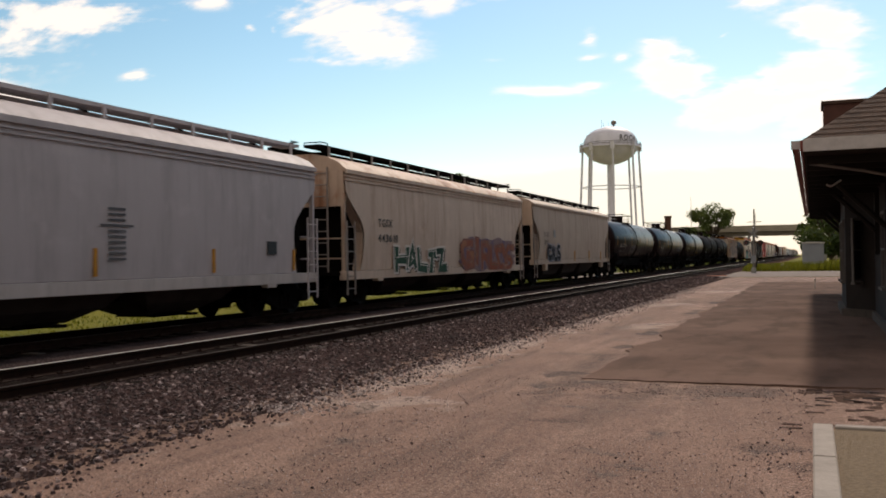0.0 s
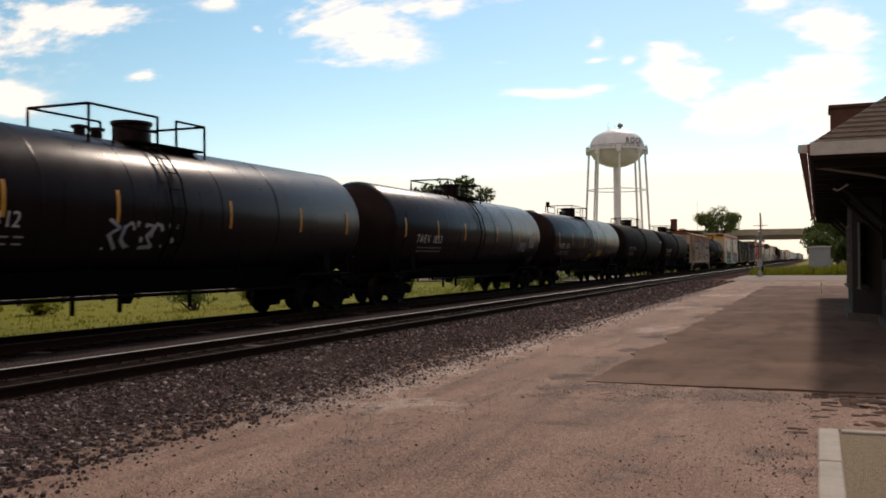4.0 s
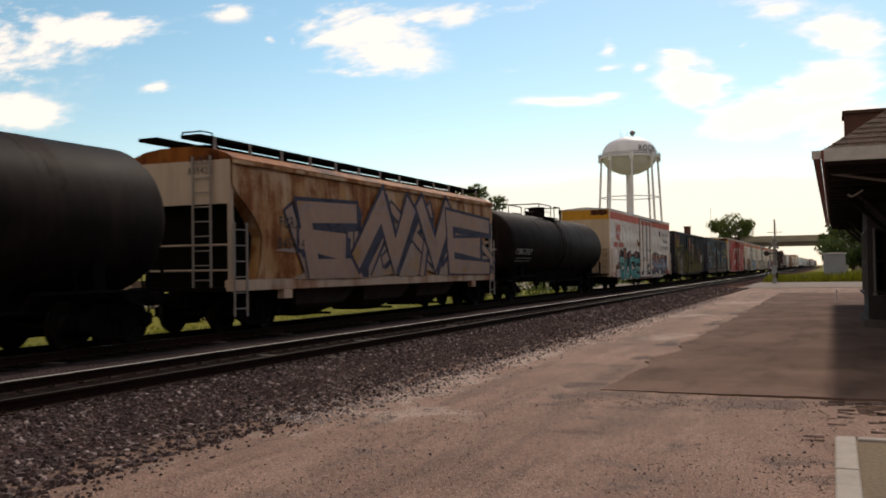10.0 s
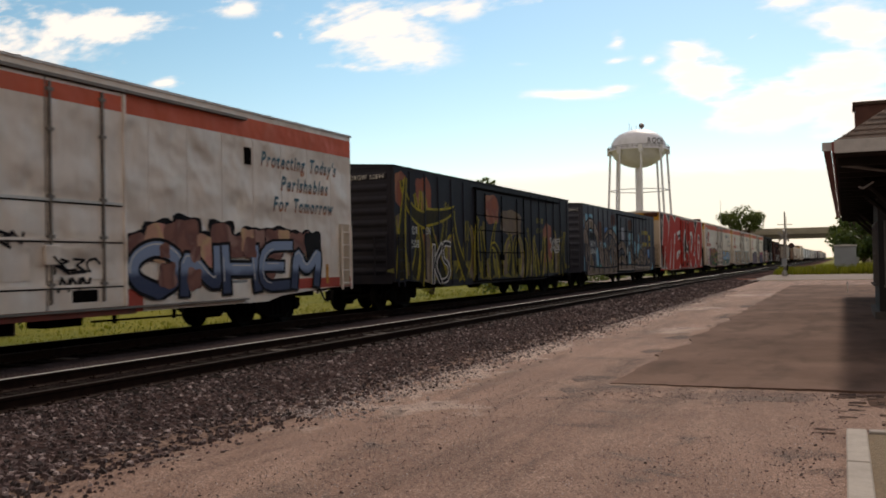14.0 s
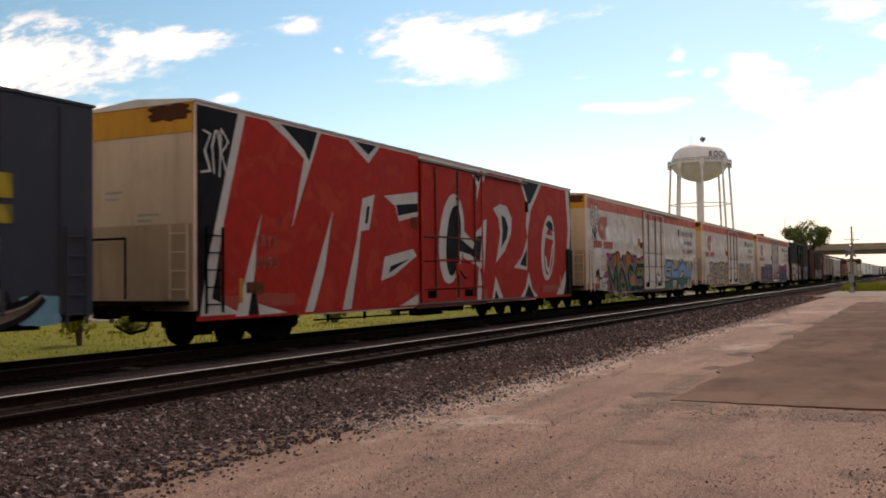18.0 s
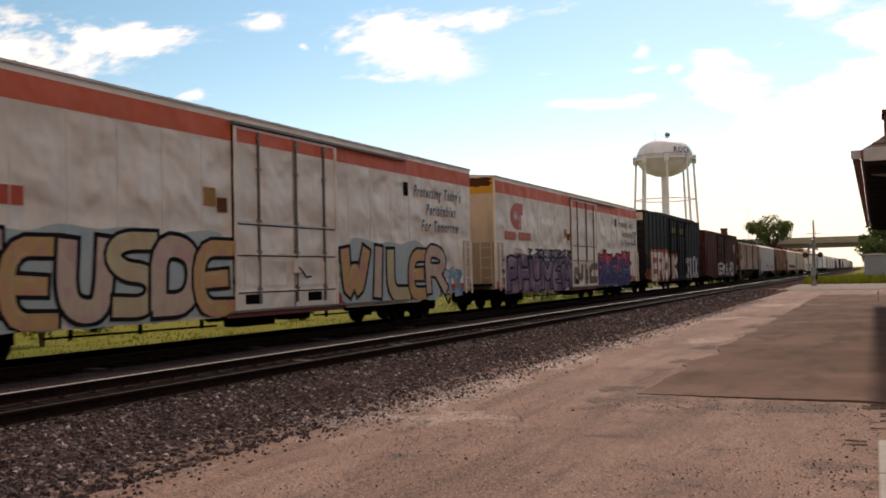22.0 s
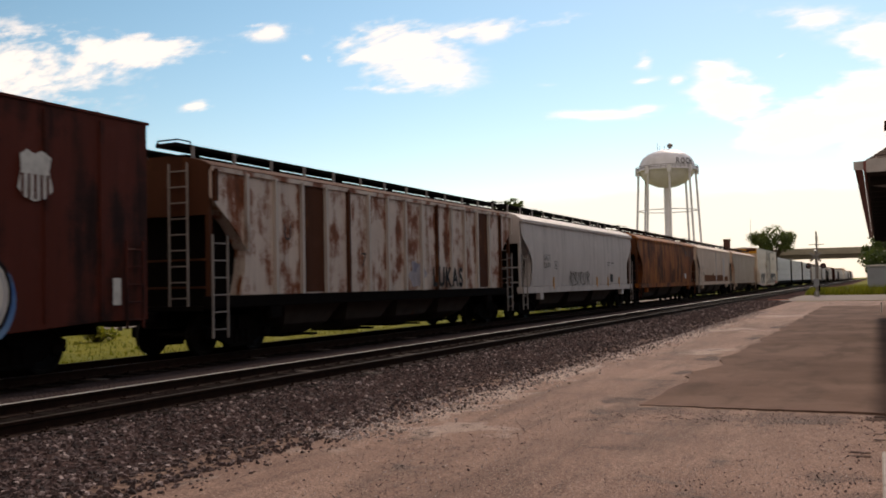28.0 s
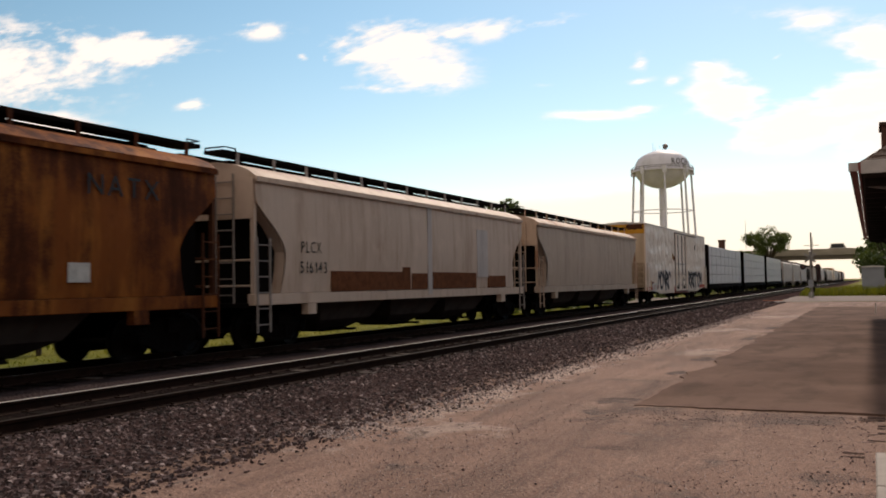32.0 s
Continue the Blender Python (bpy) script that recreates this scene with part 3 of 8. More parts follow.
def stones():
    """Loose stones on the shoulder next to the yard."""
    rng = np.random.default_rng(4)
    base = np.array([(-1, -.7, -.5), (.9, -.8, -.5), (1, .7, -.5), (-.8, .9, -.5), (-.6, -.5, .6), (.6, -.45, .7), (.5, .6, .55), (-.55, .5, .65)])
    faces = [(0, 3, 2, 1), (4, 5, 6, 7), (0, 1, 5, 4), (1, 2, 6, 5), (2, 3, 7, 6), (3, 0, 4, 7)]
    v, f = [], []
    def scatter(count, x0, x1, y0, y1, s0, s1, edge=False):
        for _ in range(count):
            y = y0 + (y1 - y0) * rng.random() ** 1.7
            x = x0 + (x1 - x0) * (rng.random() ** 2.2 if edge else rng.random())
            s = rng.uniform(s0, s1)
            a = rng.uniform(0, 6.28)
            q = base * (rng.uniform(.6, 1.2, (8, 3))) * s
            c, t = math.cos(a), math.sin(a)
            tilt = rng.uniform(-.6, .6)
            q = np.stack([q[:, 0] * c - q[:, 1] * t, q[:, 0] * t + q[:, 1] * c, q[:, 2] + tilt * q[:, 0]], 1)
            ground = -0.185 if x < -8.2 else -0.185 + (x + 8.2) * -0.033 if x < -5.75 else YARD_Z
            o = len(v)
            v.extend((q + (x, y, ground + s * 0.35)).tolist())
            f.extend([tuple(i + o for i in p) for p in faces])
    scatter(21000, -8.85, -6.2, 3.5, 34, 0.012, 0.042)
    scatter(3500, -6.5, -5.7, 3.5, 34, 0.010, 0.042)
    scatter(4500, -8.95, -5.75, 30, 73, 0.03, 0.06)
    scatter(1500, -5.8, -5.2, 4, 40, 0.008, 0.026, True)
    scatter(4200, -5.6, -0.1, 3.8, 13, 0.003, 0.008)
    scatter(70, -5.6, -0.1, 3.8, 13, 0.008, 0.016)
    scatter(250, -3.2, -0.1, 11.6, 12.75, 0.004, 0.011)
    scatter(300, -0.6, 0.0, 4, 12, 0.004, 0.013)
    g = Geo()
    g.v, g.f = v, f
    return g


def pale_gravel():
    """Fine pale gravel spread along the foot of the shoulder."""
    rng = np.random.default_rng(14)
    g = Geo()
    cube = np.array([(-1, -.8, -.5), (.9, -.7, -.5), (.8, .8, -.5), (-.9, .7, -.5), (-.5, -.4, .5), (.5, -.5, .6), (.4, .5, .5), (-.5, .5, .6)])
    faces = [(4, 5, 6, 7), (0, 1, 5, 4), (1, 2, 6, 5), (2, 3, 7, 6), (3, 0, 4, 7)]
    for k in range(11000):
        y = 9 + 42 * rng.random() ** 1.3
        x = -5.85 + 0.42 * rng.normal()
        s, a = rng.uniform(.010, .026), rng.uniform(0, 6.28)
        if k > 7000:
            x, y, s = rng.uniform(-5.4, -0.1), 3.8 + 8.8 * rng.random() ** 1.4, rng.uniform(.003, .0075)
        elif not -7.0 < x < -4.6:
            continue
        q = cube * rng.uniform(.6, 1.2, (8, 3)) * s
        base = -0.185 + (x + 8.2) * -0.033 if x < -5.75 else YARD_Z
        g.add([(p[0] * math.cos(a) - p[1] * math.sin(a) + x, p[0] * math.sin(a) + p[1] * math.cos(a) + y, p[2] + base + s * .4) for p in q], faces)
    return g


def pale_stone():
    m, N = material("pale_stone")
    isl = N.n("ShaderNodeNewGeometry").outputs["Random Per Island"]
    N.surface(N.mix(isl, (0.15, 0.115, 0.11), (0.52, 0.44, 0.42)), 0.9, 0, None, 0.2)
    return m


tagged(solid("pale_gravel", pale_gravel(), pale_stone(), "pale grey gravel scattered along the foot of the ballast", "gravel"), kind="stuff")
tagged(solid("ballast_stones", stones(), STONE, "loose crushed ballast stones in dull red, grey and brown", "gravel"), kind="stuff")


def railway(cx, name, label, far):
    """Ties, plates and two rails. The rail tops are the level z = 0."""
    track = tagged(new(name), label, kind="structure")
    head = [(-0.036, 0), (0.036, 0), (0.036, -0.035), (0.010, -0.05), (0.010, -0.13), (0.07, -0.155), (0.07, -0.17), (-0.07, -0.17), (-0.07, -0.155), (-0.010, -0.13), (-0.010, -0.05), (-0.036, -0.035)][::-1]
    for sx in (-0.7525, 0.7525):
        g = Geo()
        g.prism([(cx + sx + a, b - 0.003) for a, b in head], "y", -520, 760)
        rail = part("rail", g, RAIL_SIDE, track, "rusty steel rail with a worn head")
        part("rail_head", Geo().box(cx + sx - 0.03, cx + sx + 0.03, -520, 760, -0.004, 0.0), RAIL_GLINT if sx < 0 and not far else RAIL_DULL, rail, "worn running surface")
    rng = random.Random(5 if far else 3)
    shared = [Geo().box(-1.28, 1.28, -0.115, 0.115, -0.18, 0.0).mesh("sleeper", m, bevel=0.012) for m in (TIE_WOOD, TIE_WOOD, TIE_WOOD, TIE_PALE)]
    step, first, last = 0.56, (-6, 74)[0], 72
    y = first
    while y < (30 if far else last):
        ob = new("sleeper", shared[rng.choice((0, 1, 2, 0, 1, 2, 0, 1, 3))])
        ob.parent = track
        ob.matrix_basis = pose(cx + rng.uniform(-.05, .05), y + rng.uniform(-.02, .02), -0.158 + rng.uniform(-.012, .004), 0, 0, rng.uniform(-1.5, 1.5))
        y += step
    g = Geo()
    while y < 240:
        if not 72 < y < 97:
            g.box(cx - 1.28, cx + 1.28, y - 0.115, y + 0.115, -0.26, -0.16)
        y += step
    tagged(part("sleepers_distant", g, TIE_WOOD, track), kind="stuff")
    plates = Geo()
    y = first
    while y < 45:
        for sx in (-0.7525, 0.7525):
            plates.box(cx + sx - 0.18, cx + sx + 0.18, y - 0.09, y + 0.09, -0.168, -0.145)
            for a in (-0.1, 0.1):
                plates.box(cx + sx + a - 0.015, cx + sx + a + 0.015, y - 0.05, y - 0.02, -0.15, -0.115)
        y += step
    tagged(part("tie_plates", plates, RAIL_SIDE, track), kind="stuff")
    return track


railway(TRACK_X, "track_near", "empty railway track of rusty rails on wooden sleepers", False)
railway(TRAIN_X, "track_far", "railway track carrying the freight train", True)

# ---- rolling stock: shared running gear ----
def truck_meshes():
    side = [(-1.15, 0.40), (-1.15, 0.62), (-0.75, 0.70), (-0.45, 0.86), (0.45, 0.86), (0.75, 0.70), (1.15, 0.62), (1.15, 0.40), (0.8, 0.38), (0.42, 0.20), (-0.42, 0.20), (-0.8, 0.38)][::-1]
    frames = []
    for sx in (-1, 1):
        g = Geo().prism(side, "x", sx * 1.02 - 0.07, sx * 1.02 + 0.07).box(sx * 1.02 - 0.1, sx * 1.02 + 0.1, -0.44, 0.44, 0.16, 0.24)
        for dy in (-0.9, 0.9):
            g.lathe([(sx * 1.03, 0.13), (sx * 1.15, 0.12), (sx * 1.17, 0.06)][:: sx], "x", 12, (0, dy, 0.457))
        frames.append(g.mesh("side_frame", STEEL_DARK, bevel=0.01))
    bolster = Geo().box(-1.2, 1.2, -0.2, 0.2, 0.55, 0.86).box(-0.35, 0.35, -0.35, 0.35, 0.80, 0.93)
    spring = Geo().tube((0, 0, 0.24), (0, 0, 0.56), 0.075, 10)
    shoe = Geo().box(-0.05, 0.05, -0.06, 0.06, 0.3, 0.62)
    wheels = Geo()
    r = 0.457
    prof = [(0.62, 0.10), (0.64, 0.16), (0.665, 0.30), (0.66, 0.38), (0.66, 0.487), (0.69, 0.487), (0.70, r), (0.79, r - 0.004), (0.79, 0.385), (0.75, 0.37), (0.735, 0.22), (0.80, 0.14), (0.80, 0.11)]
    wheels.lathe(prof, "x", 28)
    wheels.lathe([(-a, b) for a, b in prof][::-1], "x", 28)
    wheels.tube((-1.05, 0, 0), (1.05, 0, 0), 0.085, 10)
    return bolster.mesh("bolster", STEEL_DARK), frames[0], frames[1], spring.mesh("spring", STEEL_DARK, True), wheels.mesh("wheelset", WHEEL_STEEL, True), shoe.mesh("brake_shoe", STEEL_DARK)


GEAR = truck_meshes()
coupler_geo = Geo().box(-0.12, 0.12, -0.62, 0.5, 0.76, 0.98).box(-0.17, 0.17, -0.95, -0.58, 0.72, 1.02).box(-0.2, 0.02, -1.02, -0.9, 0.74, 1.0)
COUPLER = coupler_geo.mesh("coupler", STEEL_DARK, bevel=0.02)
WHEELSETS = []
CARS = []


def running_gear(car, length, offset, rear=None):
    """Two trucks with their wheelsets, and a coupler at either end."""
    for y in (offset, length - (rear or offset)):
        truck = part("truck", GEAR[0], None, car, "cast steel truck, black with grime")
        truck.location = (0, y, 0)
        for me in GEAR[1:3]:
            part("side_frame", me, None, truck)
        for dy in (-0.22, 0, 0.22):
            part("spring", GEAR[3], None, truck).location = (1.06, dy, 0)
        for dy in (-0.36, 0.36):
            part("brake_shoe", GEAR[5], None, truck).location = (0.75, dy, 0)
        for dy in (-0.9, 0.9):
            ws = part("wheelset", GEAR[4], None, truck, "solid steel wheels on an axle")
            ws.location = (0, dy, 0.457)
            WHEELSETS.append((ws, dy, car))
    for y, turn in ((0, 0), (length, 180)):
        c = part("coupler", COUPLER, None, car)
        c.matrix_basis = pose(0, y, 0, 0, 0, turn)


def ladder(geo, y, x, z0, z1, wide=0.42, rungs=None, along=True, r=0.016):
    """Two stiles and rungs, on the side of a car or across its end."""
    n = rungs or max(2, round((z1 - z0) / 0.36))
    def at(a, z):
        return (x, y + a, z) if along else (x + a, y, z)
    for a in (-wide / 2, wide / 2):
        p, q = at(a, z0), at(a, z1)
        geo.box(min(p[0], q[0]) - 0.02, max(p[0], q[0]) + 0.02, min(p[1], q[1]) - 0.02, max(p[1], q[1]) + 0.02, z0, z1)
    for i in range(n):
        z = z0 + (i + 0.5) * (z1 - z0) / n
        geo.tube(at(-wide / 2, z), at(wide / 2, z), r, 6)
    return geo


def new_car(name, label, category, at, group="cars of the freight train"):
    car = thing(name, label, category, group)
    CARS.append((car, at))
    return car


def underframe(car, length, half=1.45):
    g = Geo().box(-0.35, 0.35, 0.1, length - 0.1, 0.62, 1.0)
    for k in range(1, int(length / 2.6)):
        y = k * 2.6
        g.box(-half, half, y - 0.06, y + 0.06, 0.82, 1.0)
    part("centre_sill", g, STEEL_DARK, car)
    b = Geo().lathe([(length * 0.42, 0.02), (length * 0.42 + 0.04, 0.2), (length * 0.42 + 0.75, 0.2), (length * 0.42 + 0.8, 0.02)], "y", 14, (0.75, 0, 0.68))
    b.box(0.62, 0.95, length * 0.56, length * 0.56 + 0.5, 0.5, 0.84)
    b.path([(0.8, 2.9, 0.62), (0.8, length * 0.42, 0.62)], 0.025)
    b.path([(0.8, length * 0.56, 0.62), (0.8, length - 3.0, 0.62)], 0.025)
    part("brake_gear", b, STEEL_DARK, car)


def box_body(car, length, sill, top, paint, roof_paint, ribs=(), rib_w=0.09, rib_d=0.035, roof_rise=0.12, half=1.57, sill_cut=True, end_ribs=0, end_paint=None):
    """Side walls, roof and ends of a boxcar."""
    side = [(0.02, sill + 0.25), (1.2, sill + 0.25), (3.6, sill + 0.12), (4.2, sill), (length - 4.2, sill), (length - 3.6, sill + 0.12), (length - 1.2, sill + 0.25), (length - 0.02, sill + 0.25), (length - 0.02, top), (0.02, top)] if sill_cut else [(0.02, sill), (length - 0.02, sill), (length - 0.02, top), (0.02, top)]
    for sx in (-1, 1):
        part("side_wall", Geo().prism(side, "x", min(sx * half, sx * (half - 0.08)), max(sx * half, sx * (half - 0.08))), paint, car)
    for k, y in enumerate((0.0, length - 0.06)):
        e = part("end_wall", Geo().box(-half + 0.081, half - 0.081, y, y + 0.06, 0.85, top), end_paint or paint, car)
        if end_ribs:
            for i in range(end_ribs):
                g = Geo()
                z = 1.25 + (top - 1.55) * i / (end_ribs - 1)
                yo = y - 0.05 if k == 0 else y + 0.06
                g.prism([(yo + (0.05 if k == 0 else 0), z - 0.12), (yo + (0 if k == 0 else 0.05), z - 0.03), (yo + (0 if k == 0 else 0.05), z + 0.03), (yo + (0.05 if k == 0 else 0), z + 0.12)][:: 1 if k else -1], "x", -half + 0.2, half - 0.2)
                part("end_rib", g, end_paint or paint, e)
    roof = [(-half - 0.03, top - 0.02), (half + 0.03, top - 0.02), (half + 0.03, top + 0.03), (0, top + roof_rise), (-half - 0.03, top + 0.03)][::-1]
    r = part("roof", Geo().prism(roof, "y", -0.03, length + 0.03), roof_paint, car)
    seams = Geo()
    for k in range(1, int(length / 1.25)):
        y = k * 1.25
        seams.prism([(-half, top + 0.03), (half, top + 0.03), (half, top + 0.05), (0, top + roof_rise + 0.03), (-half, top + 0.05)][::-1], "y", y - 0.03, y + 0.03)
    part("roof_seam", seams, roof_paint, r)
    for y in ribs:
        g = Geo().box(half, half + rib_d, y - rib_w / 2, y + rib_w / 2, sill + (0.28 if y < 3.2 or y > length - 3.2 else 0.06), top - 0.1)
        part("side_post", g, paint, car)
    part("floor", Geo().box(-half + 0.09, half - 0.09, 0.08, length - 0.08, 1.0, 1.1), STEEL_DARK, car)


P_RAILS = car_paint("grimy_rail_paint", (0.22, 0.19, 0.17), 0.1, 0.5)


def plug_door(car, y0, y1, sill, top, paint, x=1.57, split=True, rods=None):
    """A sliding plug door with its gaps, locking rods, brackets, cranks and rails."""
    rods = rods or P_RAILS
    door = part("door", Geo().box(x + 0.004, x + 0.055, y0, y1, sill, top), paint, car)
    wide = y1 - y0
    if split:
        for y in (y0, y1):
            part("door_gap", Geo().box(x + 0.001, x + 0.02, y - 0.05 if y == y0 else y, y if y == y0 else y + 0.05, sill - 0.05, top + 0.02), STEEL_DARK, car, "dark gap beside the door")
        for f in (0.2, 0.56, 0.86):
            y = y0 + wide * f
            rod = part("locking_rod", Geo().tube((x + 0.095, y, sill + 0.12), (x + 0.095, y, top - 0.06), 0.024, 6), rods, door, "grimy vertical locking rod")
            part("rod_shade", Geo().box(x + 0.055, x + 0.06, y - 0.02, y + 0.02, sill + 0.1, top - 0.06), STEEL_DARK, rod)
            for z in (sill + 0.45, sill + 1.3, sill + 2.0, top - 0.9, top - 0.2):
                part("rod_bracket", Geo().box(x + 0.05, x + 0.115, y - 0.07, y + 0.07, z - 0.03, z + 0.03), rods, rod)
        for z, mat in ((sill + 1.25, paint), (sill + 1.95, WHITE if rods is P_RAILS else rods), (sill + 0.42, paint)):
            bar = part("door_bar", Geo().box(x + 0.055, x + 0.082, y0 + 0.06, y1 - 0.06, z - 0.025, z + 0.025), mat, door)
            part("bar_shade", Geo().box(x + 0.055, x + 0.062, y0 + 0.06, y1 - 0.06, z - 0.055, z - 0.026), STEEL_DARK, bar)
        part("door_seam", Geo().box(x + 0.05, x + 0.066, y0 + wide * 0.56 - 0.09, y0 + wide * 0.56 - 0.06, sill, top), P_RAILS, door)
        part("door_crank", Geo().box(x + 0.06, x + 0.14, y0 + 0.52 * wide, y0 + 0.60 * wide, sill + 0.8, sill + 1.15), paint, door, bevel=0.015)
        part("crank_handle", Geo().path([(x + 0.14, y0 + 0.56 * wide, sill + 0.95), (x + 0.15, y0 + 0.63 * wide, sill + 0.7), (x + 0.15, y0 + 0.68 * wide, sill + 0.72)], 0.022), STEEL_DARK, door)
        for f in (0.08, 0.68):
            part("lock_recess", Geo().box(x + 0.055, x + 0.06, y0 + f * wide, y0 + f * wide + 0.62, sill + 0.12, sill + 0.34), STEEL_DARK, door, "dark recess in the foot of the door")
        part("sill_plate", Geo().box(x, x + 0.05, y0 - 0.3, y1 + 0.3, sill - 0.16, sill - 0.06), P_SKIRT_RUST, car, "rusty red sill under the door")
    else:
        for i in range(3):
            y = y0 + wide * (i + 0.5) / 3
            rod = part("locking_rod", Geo().tube((x + 0.085, y, sill + 0.15), (x + 0.085, y, top - 0.1), 0.022, 6), STEEL_DARK, door)
            for z in (sill + 0.5, sill + 1.5, top - 0.9):
                part("rod_bracket", Geo().box(x + 0.05, x + 0.1, y - 0.06, y + 0.06, z - 0.03, z + 0.03), STEEL_DARK, rod)
        for z in (sill + 1.05, sill + 1.9, top - 0.95):
            part("door_bar", Geo().box(x + 0.055, x + 0.075, y0 + 0.06, y1 - 0.06, z - 0.02, z + 0.02), STEEL_DARK, door)
        part("door_crank", Geo().box(x + 0.06, x + 0.12, y0 + 0.46 * wide, y0 + 0.53 * wide, sill + 0.75, sill + 1.0), STEEL_DARK, door)
    for y in (y0, y1):
        part("door_edge", Geo().box(x + 0.05, x + 0.09, y - 0.035, y + 0.035, sill, top), paint if split else STEEL_DARK, door)
    part("door_rail", Geo().box(x, x + 0.12, y0 - 0.1, y1 + wide * 0.95, top + 0.03, top + 0.09), P_RAILS if split else STEEL_DARK, car, "grimy rail on which the door slides")
    part("door_rail", Geo().box(x, x + 0.1, y0 - 0.2, y1 + wide * 0.95, sill - 0.05, sill - 0.01), P_RAILS if split else STEEL_DARK, car)


P_SKIRT_RUST = car_paint("rusty_sill_paint", (0.20, 0.045, 0.03), 0.5, 0.5, rust_color=(0.09, 0.03, 0.02))


def corner_ladders(car, length, mat, top, half=1.57, high=None):
    for y in (0.42, length - 0.42):
        part("ladder", ladder(Geo(), y, half + 0.07, 0.75, high or top - 0.2), mat, car)
    part("end_ladder", ladder(Geo(), -0.12, half - 0.4, 1.1, high or top - 0.3, along=False), mat, car)
    g = Geo()
    for y0 in (-0.12, length + 0.12):
        g.path([(-1.35, y0, 1.15), (-1.35, y0, 1.75), (-0.2, y0, 1.75), (-0.2, y0, 1.15)], 0.02)
    part("grab_iron", g, mat, car)
    w = Geo().lathe([(-0.16, 0.24), (-0.13, 0.27), (-0.10, 0.24)], "y", 16, (-0.7, 0, top - 1.1))
    part("brake_wheel", w, STEEL_DARK, car)


# ---- painting on the cars ----
def blob_patch(geo, rng, y0, y1, z0, z1, x, bumps=14, ragged=0.22):
    """A sprayed area with a lobed outline."""
    cy, cz, ry, rz = (y0 + y1) / 2, (z0 + z1) / 2, (y1 - y0) / 2, (z1 - z0) / 2
    n = bumps * 6
    phases = [rng.uniform(0, 6.28) for _ in range(3)]
    pts = []
    for i in range(n):
        a = 2 * math.pi * i / n
        s = 1 + ragged * (0.5 * math.sin(bumps * a + phases[0]) + 0.35 * math.sin((bumps // 2 + 1) * a + phases[1])) * 0.6
        c, t = math.cos(a), math.sin(a)
        sq = (abs(c) ** 6 + abs(t) ** 6) ** (-1 / 6)
        pts.append((x, cy + ry * s * sq * c, max(z0 - 0.05, cz + rz * s * sq * t)))
    o = len(geo.v)
    geo.v.append((x, cy, cz))
    geo.v += pts
    geo.f += [(o, o + 1 + i, o + 1 + (i + 1) % n) for i in range(n)]
    return geo


def strokes(geo, rng, y0, y1, z0, z1, x, count, thick, lean=0.2):
    """Interlocking arrows, bars and hooks of wild-style lettering."""
    for i in range(count):
        cy = y0 + (y1 - y0) * (i + 0.5 + rng.uniform(-.25, .25)) / count
        w = (y1 - y0) / count
        pts = []
        kind = rng.randrange(4)
        h = z1 - z0
        if kind == 0:
            pts = [(cy - w * .5, z0 + h * .1), (cy - w * .2, z0 + h * .95), (cy + w * .45, z0 + h * .3), (cy + w * .6, z0 + h * .9)]
        elif kind == 1:
            pts = [(cy + w * .5 * math.cos(a), z0 + h * .5 + h * .45 * math.sin(a)) for a in [k * 0.7 + rng.uniform(0, 1) for k in range(7)]]
        elif kind == 2:
            pts = [(cy - w * .4, z0 + h * .9), (cy + w * .4, z0 + h * .85), (cy - w * .2, z0 + h * .5), (cy + w * .5, z0 + h * .1), (cy - w * .5, z0 + h * .05)]
        else:
            pts = [(cy - w * .4, z0), (cy - w * .4, z0 + h), (cy + w * .5, z0 + h * .75), (cy - w * .3, z0 + h * .5), (cy + w * .6, z0)]
        for a, b in zip(pts, pts[1:]):
            d = Vector((b[0] - a[0], b[1] - a[1]))
            if d.length < 1e-4:
                continue
            d.normalize()
            t = thick * rng.uniform(.75, 1.25)
            m = Vector((-d.y, d.x)) * t / 2
            a2, b2 = Vector(a) - d * t * .3, Vector(b) + d * t * .3
            q = [a2 - m, b2 - m, b2 + m, a2 + m]
            q = [(x, p.x + lean * (p.y - z0) * .3, min(max(p.y, z0 - .1), z1 + .15)) for p in q]
            geo.add(q, [(0, 1, 2, 3)])
    return geo


